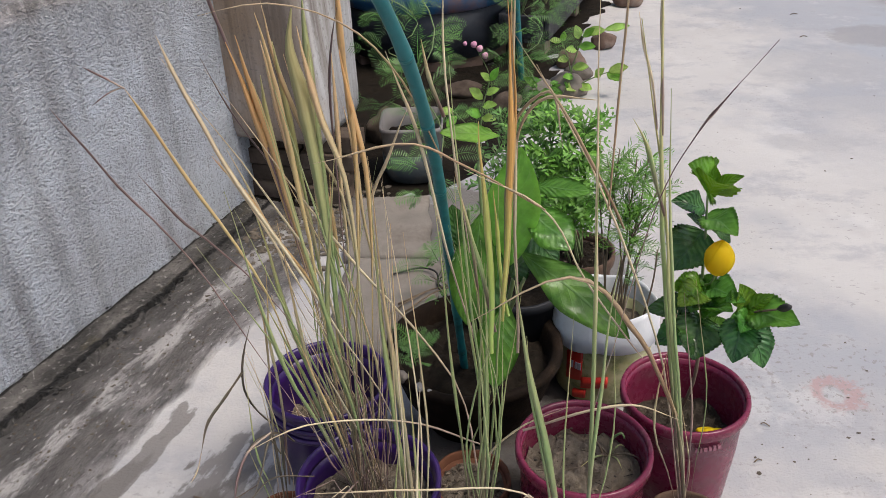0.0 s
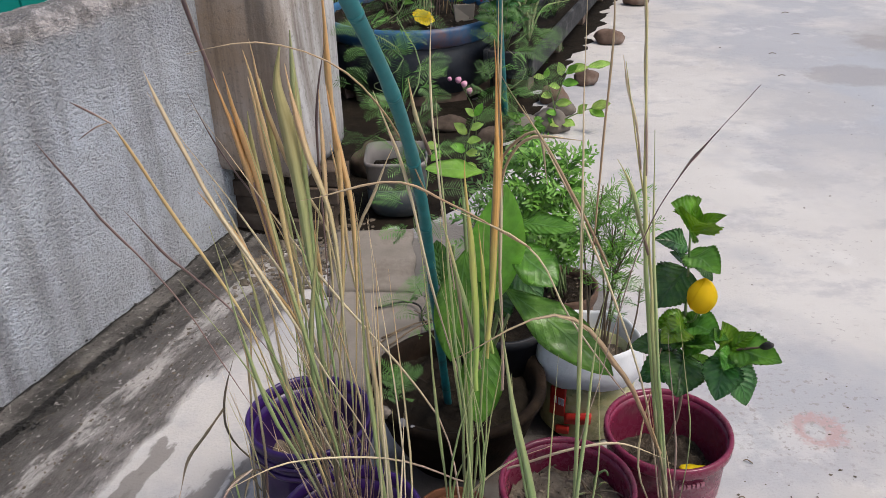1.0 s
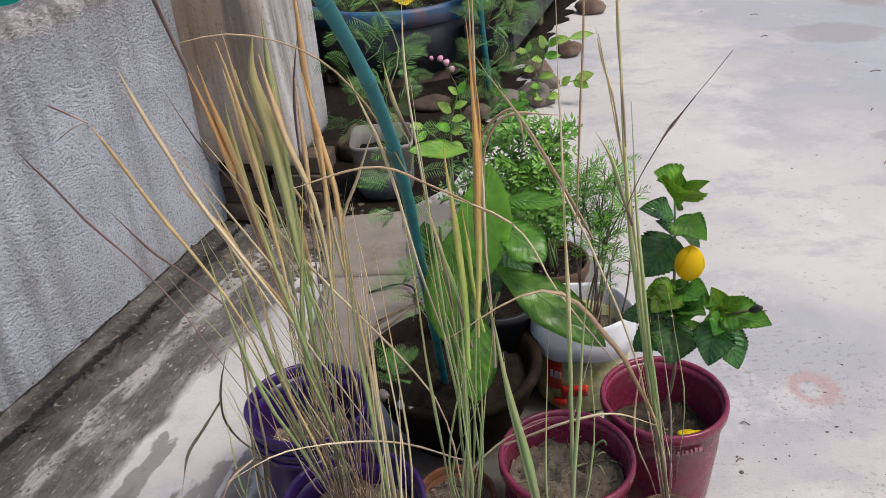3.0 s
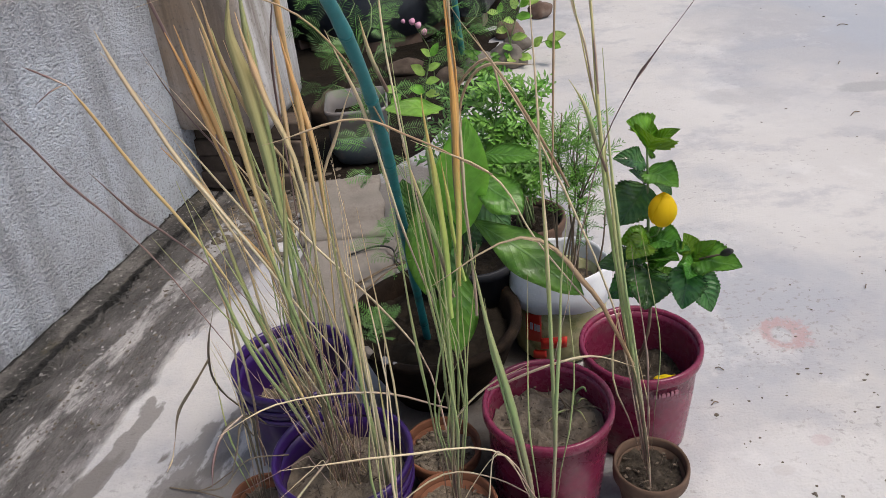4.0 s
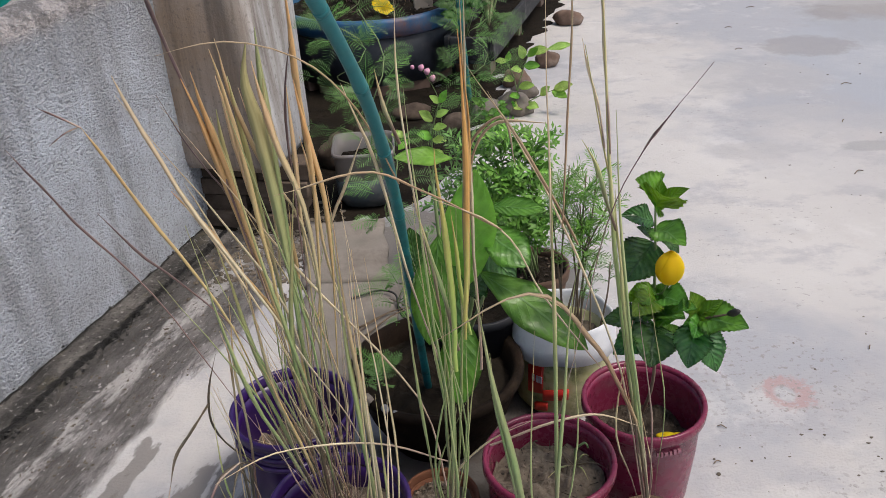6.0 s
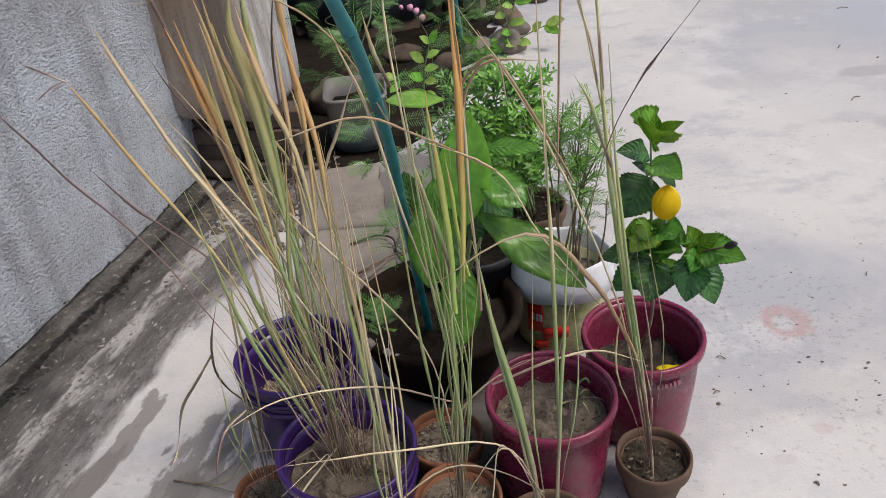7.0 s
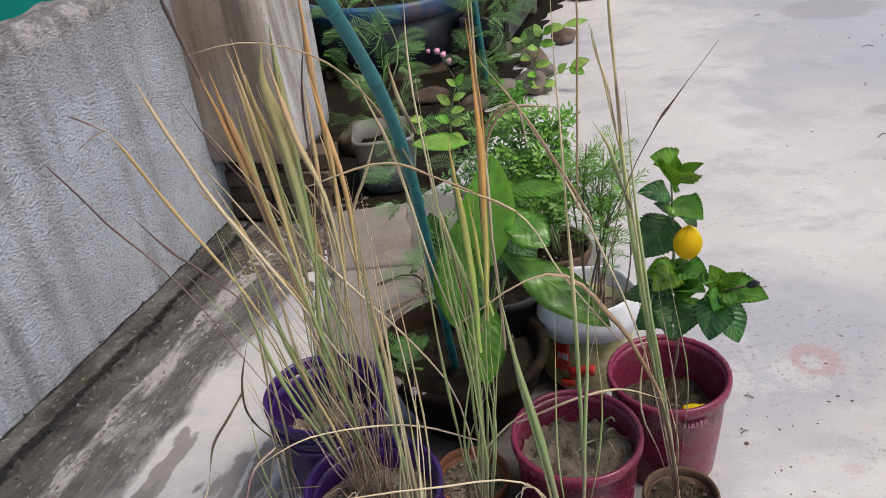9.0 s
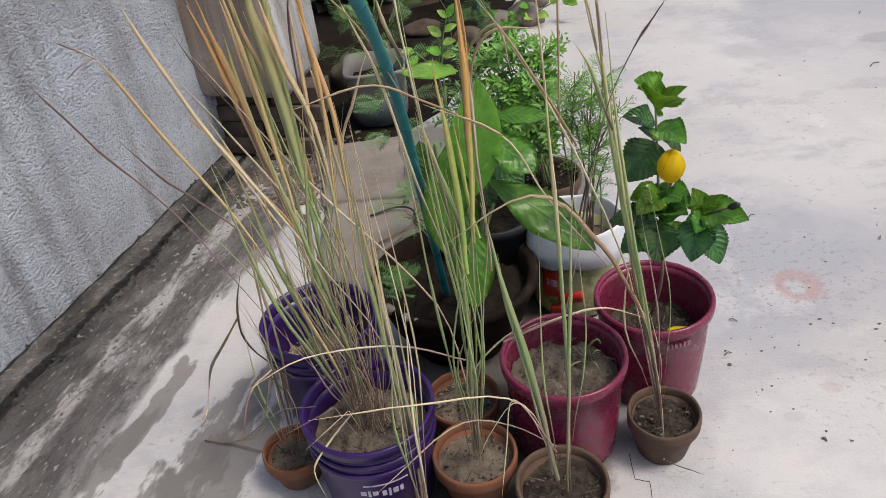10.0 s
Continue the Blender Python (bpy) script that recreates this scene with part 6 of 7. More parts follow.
def hibiscus():
    hib = thing("hibiscus", (0.493, 1.60, 0.165), "hibiscus with glossy toothed leaves and a yellow flower", "plant")
    stalk(hib, stem_brown, 0.0045, 0.0035, (0.495, 1.61, 0.165), (0.50, 1.55, 0.33), (0.48, 1.50, 0.50), (0.455, 1.46, 0.62))
    stalk(hib, stem_green, 0.0035, 0.002, (0.455, 1.46, 0.62), (0.445, 1.45, 0.73), (0.425, 1.42, 0.87))
    stalk(hib, stem_brown, 0.0035, 0.002, (0.485, 1.51, 0.45), (0.50, 1.43, 0.56), (0.512, 1.355, 0.65), (0.545, 1.31, 0.69), name="branch")

    def leaf(p, b, t, r, c):
        return _leaf_plain(p, b, t, r * 1.2, c, serrate=0.05, fold=0.34, sag=0.40)
    leaf(hib, (0.425, 1.420, 0.870), (0.375, 1.380, 0.946), 0.75, "young")
    leaf(hib, (0.427, 1.420, 0.872), (0.429, 1.420, 0.926), 0.5, "young")
    leaf(hib, (0.431, 1.420, 0.866), (0.468, 1.380, 0.922), 0.38, "young")
    leaf(hib, (0.419, 1.400, 0.877), (0.412, 1.340, 0.933), 0.9, "young")
    leaf(hib, (0.433, 1.450, 0.820), (0.368, 1.440, 0.845), 0.6, "dark")
    leaf(hib, (0.437, 1.450, 0.804), (0.476, 1.380, 0.805), 0.75, "mid")
    leaf(hib, (0.436, 1.450, 0.782), (0.400, 1.440, 0.817), 0.45, "dark")
    leaf(hib, (0.441, 1.460, 0.768), (0.378, 1.420, 0.708), 0.8, "dark")
    leaf(hib, (0.454, 1.460, 0.782), (0.489, 1.440, 0.752), 0.5, "dark")
    leaf(hib, (0.445, 1.440, 0.655), (0.378, 1.400, 0.679), 0.6, "young")
    leaf(hib, (0.438, 1.430, 0.655), (0.382, 1.360, 0.669), 0.6, "young")
    leaf(hib, (0.456, 1.440, 0.647), (0.494, 1.380, 0.675), 0.8, "mid")
    leaf(hib, (0.456, 1.450, 0.655), (0.475, 1.440, 0.682), 0.6, "mid")
    leaf(hib, (0.450, 1.450, 0.649), (0.428, 1.460, 0.673), 0.6, "young")
    leaf(hib, (0.444, 1.460, 0.587), (0.345, 1.440, 0.604), 0.5, "dark")
    leaf(hib, (0.446, 1.450, 0.600), (0.482, 1.360, 0.655), 0.55, "mid")
    leaf(hib, (0.463, 1.460, 0.569), (0.366, 1.420, 0.534), 0.6, "dark")
    leaf(hib, (0.444, 1.420, 0.598), (0.418, 1.340, 0.557), 0.9, "dark")
    leaf(hib, (0.469, 1.440, 0.577), (0.476, 1.380, 0.556), 0.7, "dark")
    leaf(hib, (0.506, 1.360, 0.649), (0.490, 1.360, 0.712), 0.7, "young")
    leaf(hib, (0.510, 1.360, 0.651), (0.544, 1.340, 0.702), 0.45, "young")
    leaf(hib, (0.512, 1.350, 0.651), (0.573, 1.280, 0.680), 0.65, "mid")
    leaf(hib, (0.500, 1.360, 0.636), (0.478, 1.300, 0.579), 0.75, "dark")
    leaf(hib, (0.512, 1.360, 0.627), (0.547, 1.320, 0.548), 0.6, "dark")
    leaf(hib, (0.507, 1.360, 0.659), (0.531, 1.360, 0.691), 0.5, "young")
    r2 = random.Random(5)
    for cx, cy, cz, n in ((0.455, 1.45, 0.625, 13), (0.512, 1.35, 0.655, 9), (0.47, 1.43, 0.60, 6)):
        for k in range(n):
            a = 2.4 * k; l = r2.uniform(0.025, 0.05); b0 = Vector((cx + r2.gauss(0, 0.012), cy + r2.gauss(0, 0.012), cz + r2.gauss(0, 0.015)))
            leaf(hib, b0, b0 + Vector((l * math.cos(a), l * math.sin(a) * 0.8 - 0.01, r2.uniform(-0.01, 0.03))), r2.uniform(0.55, 0.75), r2.choice(("young", "mid", "mid")))
    # closed flower: overlapping petals round a bulging cup
    c = Vector((0.447, 1.370, 0.766)); f = thing_part(hib, "flower")
    for k in range(5):
        bm = bmesh.new(); a = 2 * math.pi * k / 5; n = 8; grid = []
        for i in range(n + 1):
            v = i / n; row = []
            for j in range(13):
                h = a + (j / 12 - 0.5) * 1.9 + 0.8 * v; r = 0.0265 * math.sin(math.pi * (0.12 + 0.855 * v)) ** 0.7 * (1 + 0.03 * math.sin(0.5 * j + k + 3 * v)) + 0.0011 * j / 12
                row.append(bm.verts.new(c + Vector((r * math.cos(h), r * math.sin(h) * 0.9, -0.034 + 0.066 * v ))))
            grid.append(row)
        fs = [bm.faces.new((grid[i][j], grid[i][j + 1], grid[i + 1][j + 1], grid[i + 1][j])) for i in range(n) for j in range(12)]
        bmesh.ops.solidify(bm, geom=fs, thickness=0.0008)
        part("petal", smooth(bm), yellow_petal, f)
    stalk(hib, stem_green, 0.0018, 0.0022, (0.452, 1.455, 0.65), (0.455, 1.42, 0.675), (0.447, 1.373, 0.736), name="flower_stalk")
    bm = bmesh.new(); tube(bm, spline(((0.545, 1.31, 0.69), (0.551, 1.30, 0.70), (0.556, 1.29, 0.709)), 6), lambda q: 0.0035 + 0.004 * math.sin(math.pi * q), 8)
    part("withered_bud", bm, wire_black, hib, "dark withered bud")


def thing_part(parent, name):
    """A mesh part to hang sub-parts on: a small green calyx."""
    bm = bmesh.new(); c = Vector((0.447, 1.370, 0.738))
    tube(bm, [c + Vector((0, 0, -0.006)), c, c + Vector((0, 0, 0.008))], lambda q: 0.004 + 0.010 * q, 10)
    return part(name, bm, stem_green, parent, "bright yellow closed flower")


hibiscus()
_t = thing("fallen_petal", (0.556, 1.54, 0.172), "fallen yellow petal on the bucket's soil", "petal")
for _k in range(3):
    _bm = bmesh.new(); bmesh.ops.create_icosphere(_bm, subdivisions=2, radius=1)
    for _v in _bm.verts:
        _v.co = Vector((_v.co.x * 0.022, _v.co.y * 0.014, _v.co.z * 0.005)) * (1 + 0.5 * noise.noise(_v.co * 2.5 + Vector((_k, 0, 0)))) + Vector((0.545 + 0.013 * _k, 1.545 - 0.006 * _k, 0.180 + 0.003 * _k))
    part("petal", smooth(_bm), yellow_petal, _t)


# ---- broad-leaved plant in the bowl ----
def broadleaf():
    big = thing("broadleaf_plant", (0.04, 1.77, 0.185), "broad-leaved green plant with large oval leaves, in the bowl", "plant")
    for pts in (((0.04, 1.76, 0.185), (0.06, 1.66, 0.45), (0.078, 1.55, 0.68)), ((0.045, 1.76, 0.185), (0.08, 1.66, 0.42), (0.11, 1.52, 0.63)), ((0.03, 1.77, 0.185), (0.0, 1.72, 0.5), (0.0, 1.62, 0.74)), ((0.05, 1.78, 0.185), (0.10, 1.70, 0.5), (0.12, 1.6, 0.79)), ((0.045, 1.79, 0.185), (0.04, 1.85, 0.5), (0.03, 1.9, 0.72))):
        stalk(big, stem_green, 0.007, 0.004, *pts)

    def leaf(p, b, t, r, c):
        return _leaf_plain(p, b, t, r * 1.02, c, fold=0.10, sag=0.16, peak=1.1)
    leaf(big, (0.068, 1.550, 0.635), (0.097, 1.500, 0.929), 0.36, "lime")
    leaf(big, (0.130, 1.600, 0.798), (0.243, 1.560, 0.806), 0.42, "mid")
    leaf(big, (0.116, 1.560, 0.770), (0.200, 1.480, 0.722), 0.72, "mid")
    leaf(big, (0.100, 1.620, 0.710), (0.188, 1.580, 0.628), 0.62, "dark")
    leaf(big, (0.104, 1.560, 0.668), (0.317, 1.430, 0.542), 0.36, "mid")
    leaf(big, (0.062, 1.520, 0.600), (0.046, 1.420, 0.425), 0.44, "mid")
    leaf(big, (0.022, 1.500, 0.797), (-0.010, 1.420, 0.588), 0.40, "mid")
    leaf(big, (0.080, 1.900, 0.783), (-0.060, 1.850, 0.818), 0.34, "lime")
    leaf(big, (0.048, 1.540, 0.720), (0.024, 1.480, 0.540), 0.42, "dark")
    leaf(big, (-0.024, 1.700, 0.588), (-0.035, 1.720, 0.700), 0.5, "dark")
    leaf(big, (0.090, 1.640, 0.560), (0.135, 1.600, 0.640), 0.7, "dark")


broadleaf()

# ---- feathery plants ----
def sprays(t, base, tips, n, material, nl, pairs, w, ln, forward, stem, low=0.4, rise=(-0.15, 0.9)):
    """Comb-like leaves along stems that spread from a base to the given tips."""
    paths = []
    for k, tip in enumerate(tips):
        q = 2.4 * k; a = Vector(base) + Vector((0.03 * math.cos(q), 0.03 * math.sin(q), 0)); b = Vector(tip)
        paths.append(spline((a, a.lerp(b, 0.55) + Vector((0.01 * math.cos(q), 0, 0.03)), b), 20)); stalk(t, stem, 0.0034, 0.0016, a, paths[-1][11], b)
    for k in range(n):
        p = paths[k % len(paths)][int(20 * rng.uniform(low, 1.0) ** 0.8)]
        d = Vector((rng.gauss(0, 1), rng.gauss(0, 0.8) - 0.25, rng.uniform(*rise))).normalized()
        frond(t, p, p + d * rng.uniform(*ln), nl, material, pairs, w, name="leaf_spray", forward=forward, loose=0.32)


marigold = thing("marigold_plant", (0.34, 2.33, 0.18), "bushy bright green marigold plants in a brown pot", "plant")
sprays(marigold, (0.34, 2.33, 0.18), ((0.19, 2.45, 0.60), (0.25, 2.42, 0.64), (0.30, 2.40, 0.66), (0.35, 2.36, 0.62), (0.38, 2.40, 0.64), (0.23, 2.35, 0.55), (0.34, 2.30, 0.56), (0.21, 2.30, 0.48), (0.30, 2.24, 0.48), (0.37, 2.22, 0.46), (0.28, 2.22, 0.40)), 230, feather_bright, 0.038, 5, 0.0046, (0.05, 0.09), 0.9, stem_green, 0.45)
bush = thing("marigold_plant", (0.18, 2.75, 0.0), "dark leafy marigold bush growing behind the pots", "plant")
sprays(bush, (0.20, 2.75, 0.0), ((0.10, 2.70, 0.40), (0.18, 2.72, 0.46), (0.26, 2.76, 0.50), (0.33, 2.74, 0.48), (0.08, 2.66, 0.30), (0.20, 2.62, 0.36), (0.30, 2.64, 0.34)), 120, feather_green, 0.042, 5, 0.0046, (0.06, 0.11), 0.9, stem_green, 0.3)
feathery = thing("feathery_plant", (0.40, 2.0, 0.17), "tall feathery green plant with dark stems in the printed bag", "plant")
sprays(feathery, (0.40, 1.98, 0.17), ((0.36, 2.02, 0.66), (0.385, 2.0, 0.70), (0.43, 2.0, 0.67), (0.46, 2.0, 0.69), (0.485, 1.95, 0.62), (0.41, 1.97, 0.60), (0.345, 2.05, 0.60), (0.445, 1.97, 0.54)), 150, feather_bright, 0.030, 8, 0.0013, (0.05, 0.09), 1.2, stem_brown, 0.5, (0.1, 1.0))
sprays(feathery, (0.44, 1.95, 0.17), ((0.492, 1.94, 0.44), (0.465, 1.95, 0.48), (0.445, 1.96, 0.40)), 24, feather_green, 0.016, 7, 0.0010, (0.03, 0.06), 0.9, stem_brown, 0.5)


def vine(name, at, label, spots, n, ln, nl, material=feather_green, pairs=14):
    """Cypress vine: fine comb-like leaves hanging along a support; spots: two ends of a stretch and its scatter."""
    t = thing(name, at, label, "vine", "cypress vines"); a, b, s = Vector(spots[0]), Vector(spots[1]), spots[2]
    twine = [a.lerp(b, i / 24) + 0.5 * s * Vector((math.cos(i * 0.9), math.sin(i * 0.9), 0)) for i in range(25)]
    bm = bmesh.new(); tube(bm, twine, 0.0016, 5); part("tendril", bm, stem_green, t)
    for k in range(n):
        p = twine[rng.randrange(25)]; d = Vector((rng.gauss(0, 1), rng.gauss(-0.2, 0.5), rng.gauss(-0.05, 0.45))).normalized()
        q = p + d * s * rng.uniform(0.2, 1); frond(t, q, q + d * rng.uniform(*ln), nl, material, pairs, 0.0011)
    return t


vine("cypress_vine", (-0.05, 1.95, 0.19), "feathery cypress vine climbing beside the teal pole", ((-0.05, 1.95, 0.2), (-0.10, 2.1, 1.1), 0.05), 30, (0.06, 0.10), 0.028)
vine("cypress_vine", (-0.3, 3.45, 0.2), "cypress vine hanging in the dark gap beside the pier", ((-0.25, 3.45, 0.19), (-0.20, 3.2, 1.0), 0.12), 52, (0.10, 0.16), 0.04)
vine("cypress_vine", (0.25, 3.6, 0.0), "cypress vine tangle in front of the tub", ((0.27, 3.75, 0.0), (0.42, 4.42, 0.62), 0.11), 80, (0.11, 0.18), 0.045)
vine("cypress_vine", (-0.42, 4.78, 0.41), "cypress vine growing over the tub's rim", ((-0.50, 4.80, 0.41), (-0.44, 4.66, 0.85), 0.10), 26, (0.12, 0.20), 0.05)
vine("cypress_vine", (-0.12, 2.3, 0.0), "small cypress vine on the floor by the slab", ((-0.08, 2.42, 0.01), (-0.04, 2.2, 0.4), 0.04), 10, (0.06, 0.10), 0.026)
_t = thing("moss_tuft", (-0.15, 1.84, 0.18), "soft bright green fern tuft on the bowl's soil", "plant")
for _k in range(26):
    _a = rng.uniform(0, 6.28); _p = Vector((-0.145 + rng.gauss(0, 0.02), 1.85 + rng.gauss(0, 0.03), 0.19))
    frond(_t, _p, _p + Vector((0.05 * math.cos(_a), 0.05 * math.sin(_a), rng.uniform(0.02, 0.06))), 0.02, feather_green, 9, 0.0011)


def herb(at, label, n, height, spread, size, colour, lean=(0, 0), stems=4, name="leafy_plant", ratio=0.55):
    """Small plant with oval leaves along a few stems."""
    t = thing(name, at, label, "plant", "leafy plants"); a = Vector(at); paths = []
    for k in range(stems):
        q = 2 * math.pi * k / stems + rng.uniform(-0.5, 0.5); r = spread * rng.uniform(0.3, 1)
        tip = a + Vector((r * math.cos(q) + lean[0], r * math.sin(q) + lean[1], height * rng.uniform(0.7, 1)))
        paths.append((a, a.lerp(tip, 0.5) + Vector((0, 0, 0.08 * height)), tip)); stalk(t, stem_green, 0.003, 0.0014, *paths[-1])
    for k in range(n):
        p = spline(paths[k % stems], 16)[int(16 * rng.uniform(0.3, 1.0))]
        d = Vector((rng.gauss(0, 1), rng.gauss(-0.2, 0.8), rng.uniform(0.0, 0.7))).normalized()
        _leaf_plain(t, p, p + d * size * rng.uniform(0.6, 1.1), ratio, colour, face=(rng.uniform(-0.4, 0.4), -0.6, 0.75), sag=0.2)
    return t


def sprig(at, label, stems, leaves, colours, material=stem_green):
    """A thin plant: stems through given bends, and single oval leaves as (base, tip, ratio)."""
    t = thing("leafy_plant", at, label, "plant", "leafy plants")
    for pts in stems:
        stalk(t, material, 0.0045, 0.0022, at, *pts)
    for k, (b, e, q) in enumerate(leaves):
        _leaf_plain(t, b, e, q, colours[k % len(colours)], fold=0.2, sag=0.2, face=(0.1 * math.sin(k), -0.75, 0.65), peak=0.95)
    return t


sprig((0.08, 3.3, 0.0), "pale green periwinkle seedling on the floor", (((0.085, 3.3, 0.29), (0.12, 3.29, 0.44)), ((0.05, 3.3, 0.2), (-0.03, 3.3, 0.30))),
      (((0.088, 3.3, 0.35), (0.035, 3.28, 0.405), 0.55), ((0.10, 3.3, 0.37), (0.155, 3.28, 0.40), 0.5), ((0.12, 3.29, 0.43), (0.15, 3.27, 0.49), 0.45), ((0.118, 3.29, 0.43), (0.08, 3.27, 0.47), 0.5), ((0.088, 3.3, 0.32), (0.145, 3.26, 0.34), 0.5),
       ((0.082, 3.3, 0.28), (0.02, 3.26, 0.315), 0.55), ((0.085, 3.3, 0.27), (0.14, 3.25, 0.28), 0.5), ((-0.03, 3.3, 0.30), (-0.085, 3.27, 0.315), 0.6), ((-0.02, 3.3, 0.28), (-0.06, 3.26, 0.25), 0.6), ((0.06, 3.3, 0.21), (0.01, 3.25, 0.22), 0.6), ((0.082, 3.3, 0.22), (0.13, 3.25, 0.20), 0.6)), ("pale", "pale", "lime"))
sprig((0.60, 4.25, 0.0), "pale green leafy weed growing beside the stones", (((0.58, 4.25, 0.12), (0.606, 4.25, 0.236), (0.64, 4.25, 0.33)), ((0.62, 4.25, 0.05), (0.70, 4.24, 0.10), (0.78, 4.24, 0.13)), ((0.56, 4.25, 0.2), (0.52, 4.25, 0.29))),
      (((0.61, 4.25, 0.30), (0.585, 4.23, 0.375), 0.6), ((0.63, 4.25, 0.31), (0.68, 4.22, 0.36), 0.55), ((0.645, 4.25, 0.33), (0.735, 4.22, 0.35), 0.55), ((0.735, 4.24, 0.345), (0.85, 4.2, 0.375), 0.35), ((0.61, 4.25, 0.26), (0.69, 4.21, 0.27), 0.55), ((0.60, 4.25, 0.24), (0.54, 4.21, 0.26), 0.55),
       ((0.52, 4.25, 0.29), (0.46, 4.22, 0.305), 0.55), ((0.525, 4.25, 0.29), (0.53, 4.22, 0.35), 0.5), ((0.56, 4.25, 0.20), (0.50, 4.2, 0.205), 0.55), ((0.585, 4.25, 0.15), (0.66, 4.2, 0.17), 0.55), ((0.59, 4.25, 0.10), (0.53, 4.2, 0.12), 0.55), ((0.70, 4.24, 0.10), (0.74, 4.2, 0.16), 0.55), ((0.77, 4.24, 0.13), (0.86, 4.2, 0.165), 0.55), ((0.76, 4.24, 0.12), (0.83, 4.18, 0.10), 0.6), ((0.62, 4.25, 0.05), (0.68, 4.18, 0.055), 0.6), ((0.60, 4.25, 0.05), (0.55, 4.17, 0.06), 0.6)), ("pale", "lime", "pale"))
herb((0.30, 2.62, 0.0), "low yellow-green leafy plant behind the marigolds", 22, 0.42, 0.12, 0.07, "lime", (-0.02, -0.03), 5)
herb((0.45, 3.9, 0.0), "low green weeds in front of the tub", 30, 0.22, 0.16, 0.07, "mid", (-0.05, 0.0), 6)
_t = thing("pink_bud_sprig", (0.16, 4.02, 0.0), "thin sprig with pink buds before the tub", "plant")
stalk(_t, stem_green, 0.0025, 0.0015, (0.16, 4.02, 0.0), (0.15, 4.0, 0.2), (0.075, 3.99, 0.36))
for _k, (_x, _z) in enumerate(((0.072, 0.365), (0.125, 0.31), (0.03, 0.37), (0.10, 0.345))):
    _bm = bmesh.new(); bmesh.ops.create_icosphere(_bm, subdivisions=2, radius=0.016 if _k != 2 else 0.011)
    for _v in _bm.verts:
        _v.co = _v.co * (1 + 0.25 * noise.noise(_v.co * 120)) + Vector((_x, 3.99, _z))
    part("bud", smooth(_bm), pink_petal, _t)

# plants in the tub and the tray
herb((-0.25, 5.12, 0.405), "leafy green seedlings in the blue-rimmed tub", 20, 0.26, 0.2, 0.07, "mid", (-0.05, 0.0), 7)
herb((0.08, 5.15, 0.405), "thin green seedlings in the blue-rimmed tub", 16, 0.28, 0.12, 0.07, "lime", (0.0, 0.0), 4)
herb((-0.05, 5.42, 0.40), "dark leafy plants at the back of the tub", 110, 0.6, 0.28, 0.13, "dark", (0, 0), 9)
_c = thing("dry_grass_tuft", (-0.10, 5.2, 0.405), "dry brown stems standing in the tub", "grass")
for _j in range(26):
    _a = rng.uniform(0, 6.28); _p = Vector((-0.10 + 0.26 * math.cos(_a) * rng.random(), 5.2 + 0.2 * math.sin(_a) * rng.random(), 0.405)); _l = rng.uniform(0.18, 0.45)
    reed(_c, rng.choice(("brown", "dark", "stem", "tan")), rng.uniform(5, 9), _p, _p + Vector((0.04 * math.cos(_a), 0.03, _l * 0.6)), _p + Vector((0.14 * math.cos(_a), 0.06 * math.sin(_a), _l)), n=8)
_t = thing("yellow_flower", (-0.115, 4.86, 0.42), "fallen yellow trumpet flower on the tub's soil", "flower")
_ax = Vector((0.30, -0.42, 0.80)).normalized(); _s1 = _ax.cross(Vector((0, 0, 1))).normalized(); _s2 = _ax.cross(_s1)
for _k in range(5):
    _a = 2 * math.pi * _k / 5; _bm = bmesh.new(); _g = []
    for _i in range(9):
        _f = _i / 8; _row = []
        for _j in range(7):
            _e = _j / 6 - 0.5; _h = _a + _e * (1.5 - 0.5 * _f ** 6); _r = 0.014 + 0.05 * _f ** 1.5 + 0.004 * _f * math.sin(9 * _e + _k)
            _row.append(_bm.verts.new(Vector((-0.115, 4.86, 0.435)) + _ax * (0.06 * _f - 0.02 * max(0, _f - 0.75) * 4) + _r * (math.cos(_h) * _s1 + math.sin(_h) * _s2)))
        _g.append(_row)
    _fs = [_bm.faces.new((_g[_i][_j], _g[_i][_j + 1], _g[_i + 1][_j + 1], _g[_i + 1][_j])) for _i in range(8) for _j in range(6)]
    bmesh.ops.solidify(_bm, geom=_fs, thickness=0.0015); part("petal", smooth(_bm), yellow_petal, _t)
_t = thing("pot_shard", (0.13, 4.95, 0.425), "pale broken pot shard standing in the tub's soil", "shard")
_bm = bmesh.new(); block(_bm, (0.13, 4.95, 0.465), (0.11, 0.02, 0.10), 0.2, 0.005, 0.02, 3); part("shard", _bm, slab_stone, _t)
_t = thing("red_thread", (0.24, 4.9, 0.42), "red thread hanging in the tub", "thread")
_bm = bmesh.new(); tube(_bm, spline(((0.235, 4.9, 0.70), (0.232, 4.895, 0.60), (0.225, 4.89, 0.54)), 10), 0.007, 6); part("thread", _bm, ribbon_red, _t)
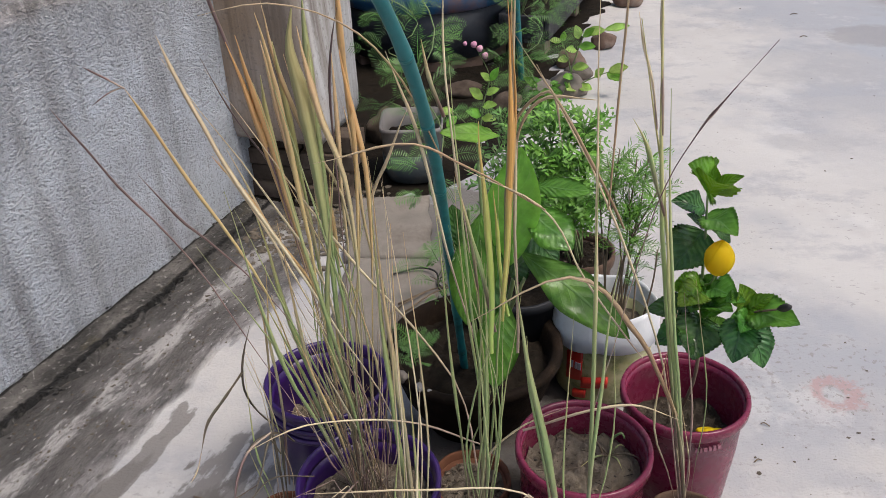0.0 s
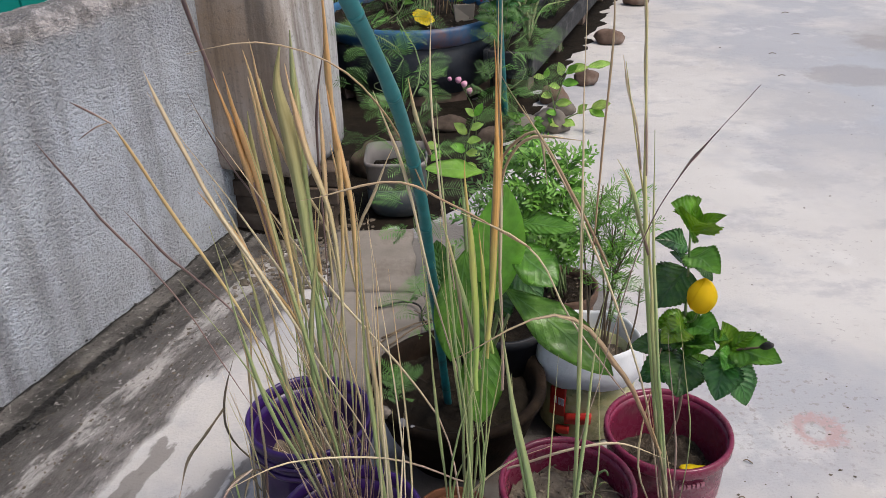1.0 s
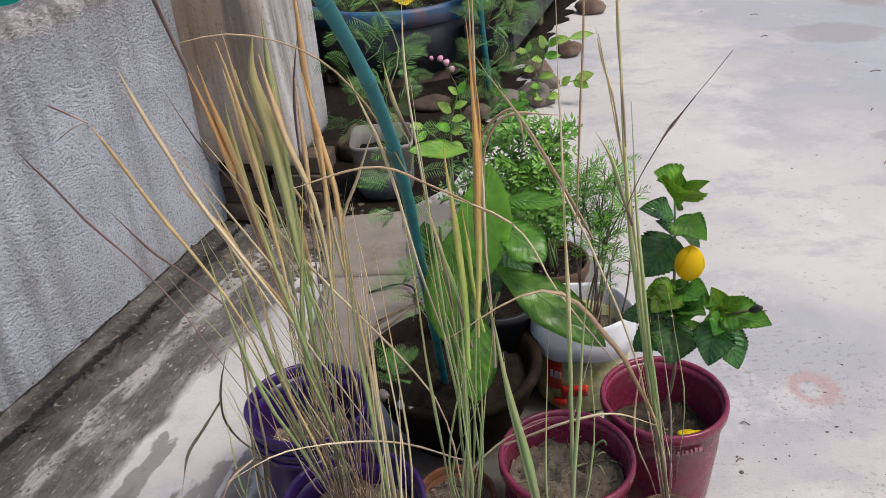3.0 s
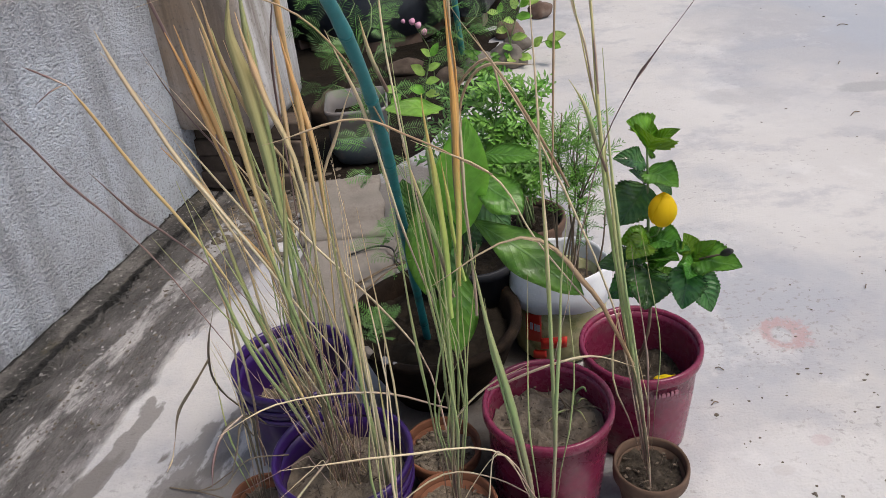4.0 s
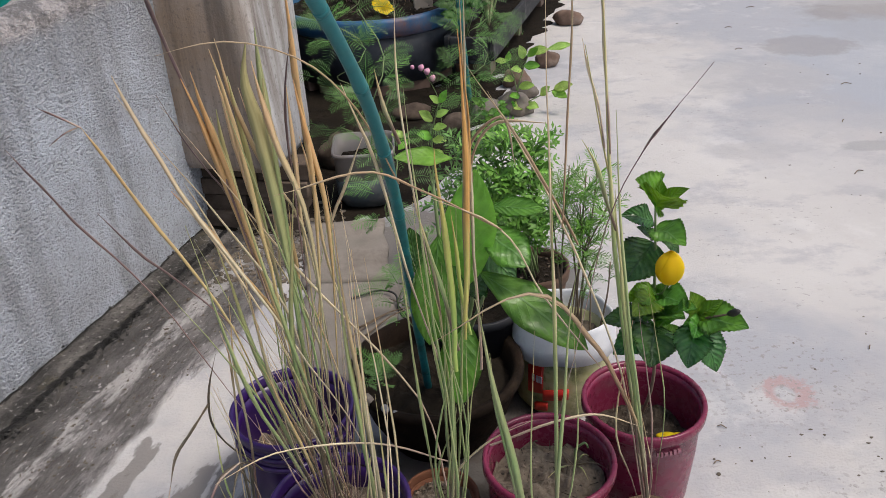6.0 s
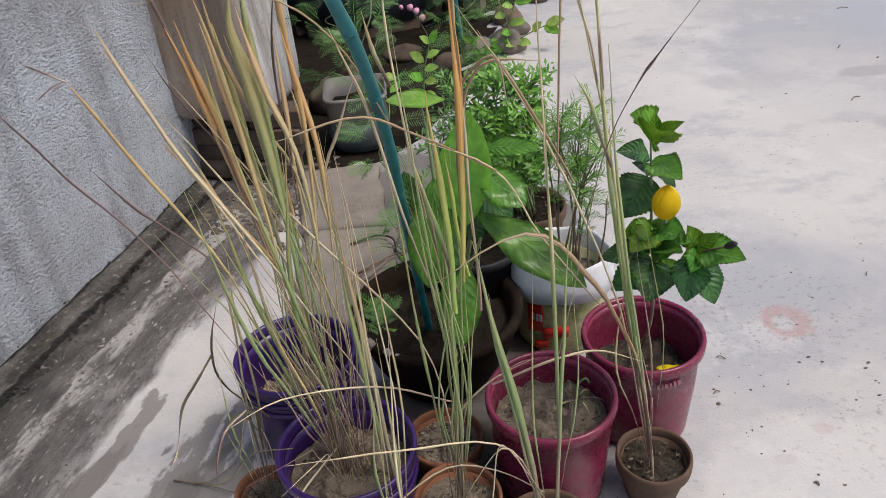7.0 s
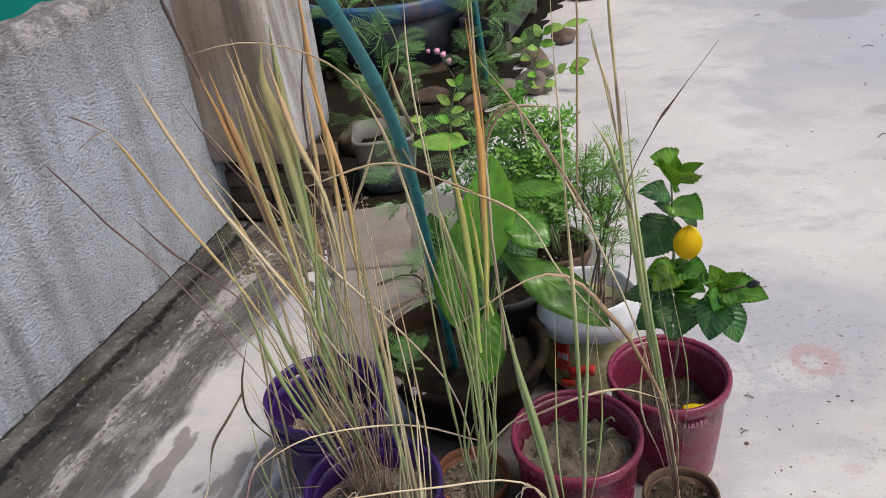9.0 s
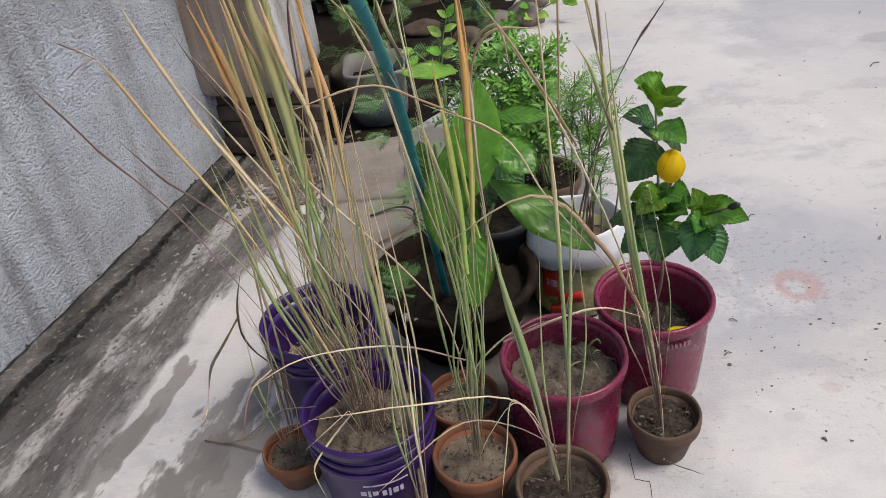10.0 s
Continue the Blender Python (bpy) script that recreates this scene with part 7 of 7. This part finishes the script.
for _k in range(10):
    _p = TA + TU * (0.12 + 0.33 * _k) + TV * rng.uniform(0.10, 0.2)
    if _k % 3 == 1:
        _c = thing("strappy_plant", (_p.x, _p.y, 0.262), "dark green strappy plant in the planting tray", "plant", "tray plants")
        for _j in range(26):
            _a = rng.uniform(0, 6.28); _l = rng.uniform(0.3, 0.6); _d = Vector((math.cos(_a), math.sin(_a), 0))
            reed(_c, "green", rng.uniform(10, 20), _p + Vector((0, 0, 0.262)), _p + _d * 0.08 + Vector((0, 0, 0.262 + _l * 0.6)), _p + _d * (0.15 + 0.3 * _l) + Vector((0, 0, 0.262 + _l * rng.uniform(0.5, 0.95))), n=8)
    else:
        herb((_p.x, _p.y, 0.262), "leafy green plant in the long planting tray", 70, 0.5, 0.26, 0.11, "mid" if _k % 2 else "dark", (0, 0), 8)
# litter
_t = thing("wire_loop", (-0.09, 2.42, 0), "black wire loop lying by the slab", "wire")
_bm = bmesh.new(); tube(_bm, spline(((-0.25, 2.47, 0.045), (-0.15, 2.5, 0.05), (-0.10, 2.47, 0.05), (-0.09, 2.40, 0.03), (-0.065, 2.36, 0.01), (-0.07, 2.41, 0.01), (-0.095, 2.43, 0.03)), 30), 0.0035, 6); part("wire", _bm, wire_black, _t)
for _k, (_a, _b) in enumerate((((-0.22, 2.30, 0.04), (-0.02, 2.42, 0.03)), ((-0.2, 2.25, 0.04), (-0.05, 2.38, 0.05)), ((0.0, 2.3, 0.01), (-0.12, 2.46, 0.04)), ((-0.3, 2.2, 0.02), (-0.12, 2.36, 0.05)))):
    _t = thing("twig", _a, "thin dark twig on the floor behind the bowl", "twig", "twigs")
    stalk(_t, stem_brown, 0.0035, 0.0015, _a, Vector(_a).lerp(Vector(_b), 0.5) + Vector((0.01, 0.012, 0.012)), _b, name="stick")
for _pts in (((-0.687, 1.533, 0.006), (-0.598, 1.509, 0.012), (-0.532, 1.553, 0.020)), ((-0.636, 1.521, 0.006), (-0.581, 1.493, 0.010), (-0.527, 1.469, 0.008))):
    _t = thing("twig", _pts[0], "thin dark twig on the floor beside the small pot", "twig", "twigs")
    stalk(_t, stem_brown, 0.0022, 0.0012, *_pts, name="stick")
for _k, (_x, _y, _z, _s) in enumerate(((-0.125, 1.655, 0.232, 0.011), (-0.100, 1.645, 0.228, 0.007), (-0.17, 1.70, 0.225, 0.016), (0.14, 1.66, 0.21, 0.010))):
    _t = thing("pebble", (_x, _y, _z), "small pale pebble on the bowl planter's edge", "pebble", "pebbles"); _bm = bmesh.new(); bmesh.ops.create_icosphere(_bm, subdivisions=2, radius=_s)
    for _v in _bm.verts:
        _v.co = _v.co * (1 + 0.4 * noise.noise(_v.co * 90 + Vector((_k, 0, 0)))) + Vector((_x, _y, _z + _s * 0.4))
    part("stone", smooth(_bm), coping_cement if _k < 2 else stone_grey, _t)
_t = thing("sprout", (0.30, 1.45, 0.205), "small curled green sprout with dead leaves", "plant")
stalk(_t, stem_green, 0.004, 0.002, (0.31, 1.45, 0.205), (0.305, 1.45, 0.25), (0.325, 1.445, 0.272), (0.33, 1.44, 0.262))
stalk(_t, stem_brown, 0.003, 0.002, (0.29, 1.44, 0.205), (0.275, 1.45, 0.24), (0.255, 1.46, 0.255))
for _k in range(6):
    reed(_t, "olive" if _k % 2 else "dark", 5, (0.30, 1.44, 0.212), (0.30 + 0.04 * math.cos(_k), 1.42 + 0.03 * math.sin(_k * 2), 0.235), (0.30 + 0.07 * math.cos(_k), 1.41 + 0.05 * math.sin(_k * 2), 0.222), n=6)
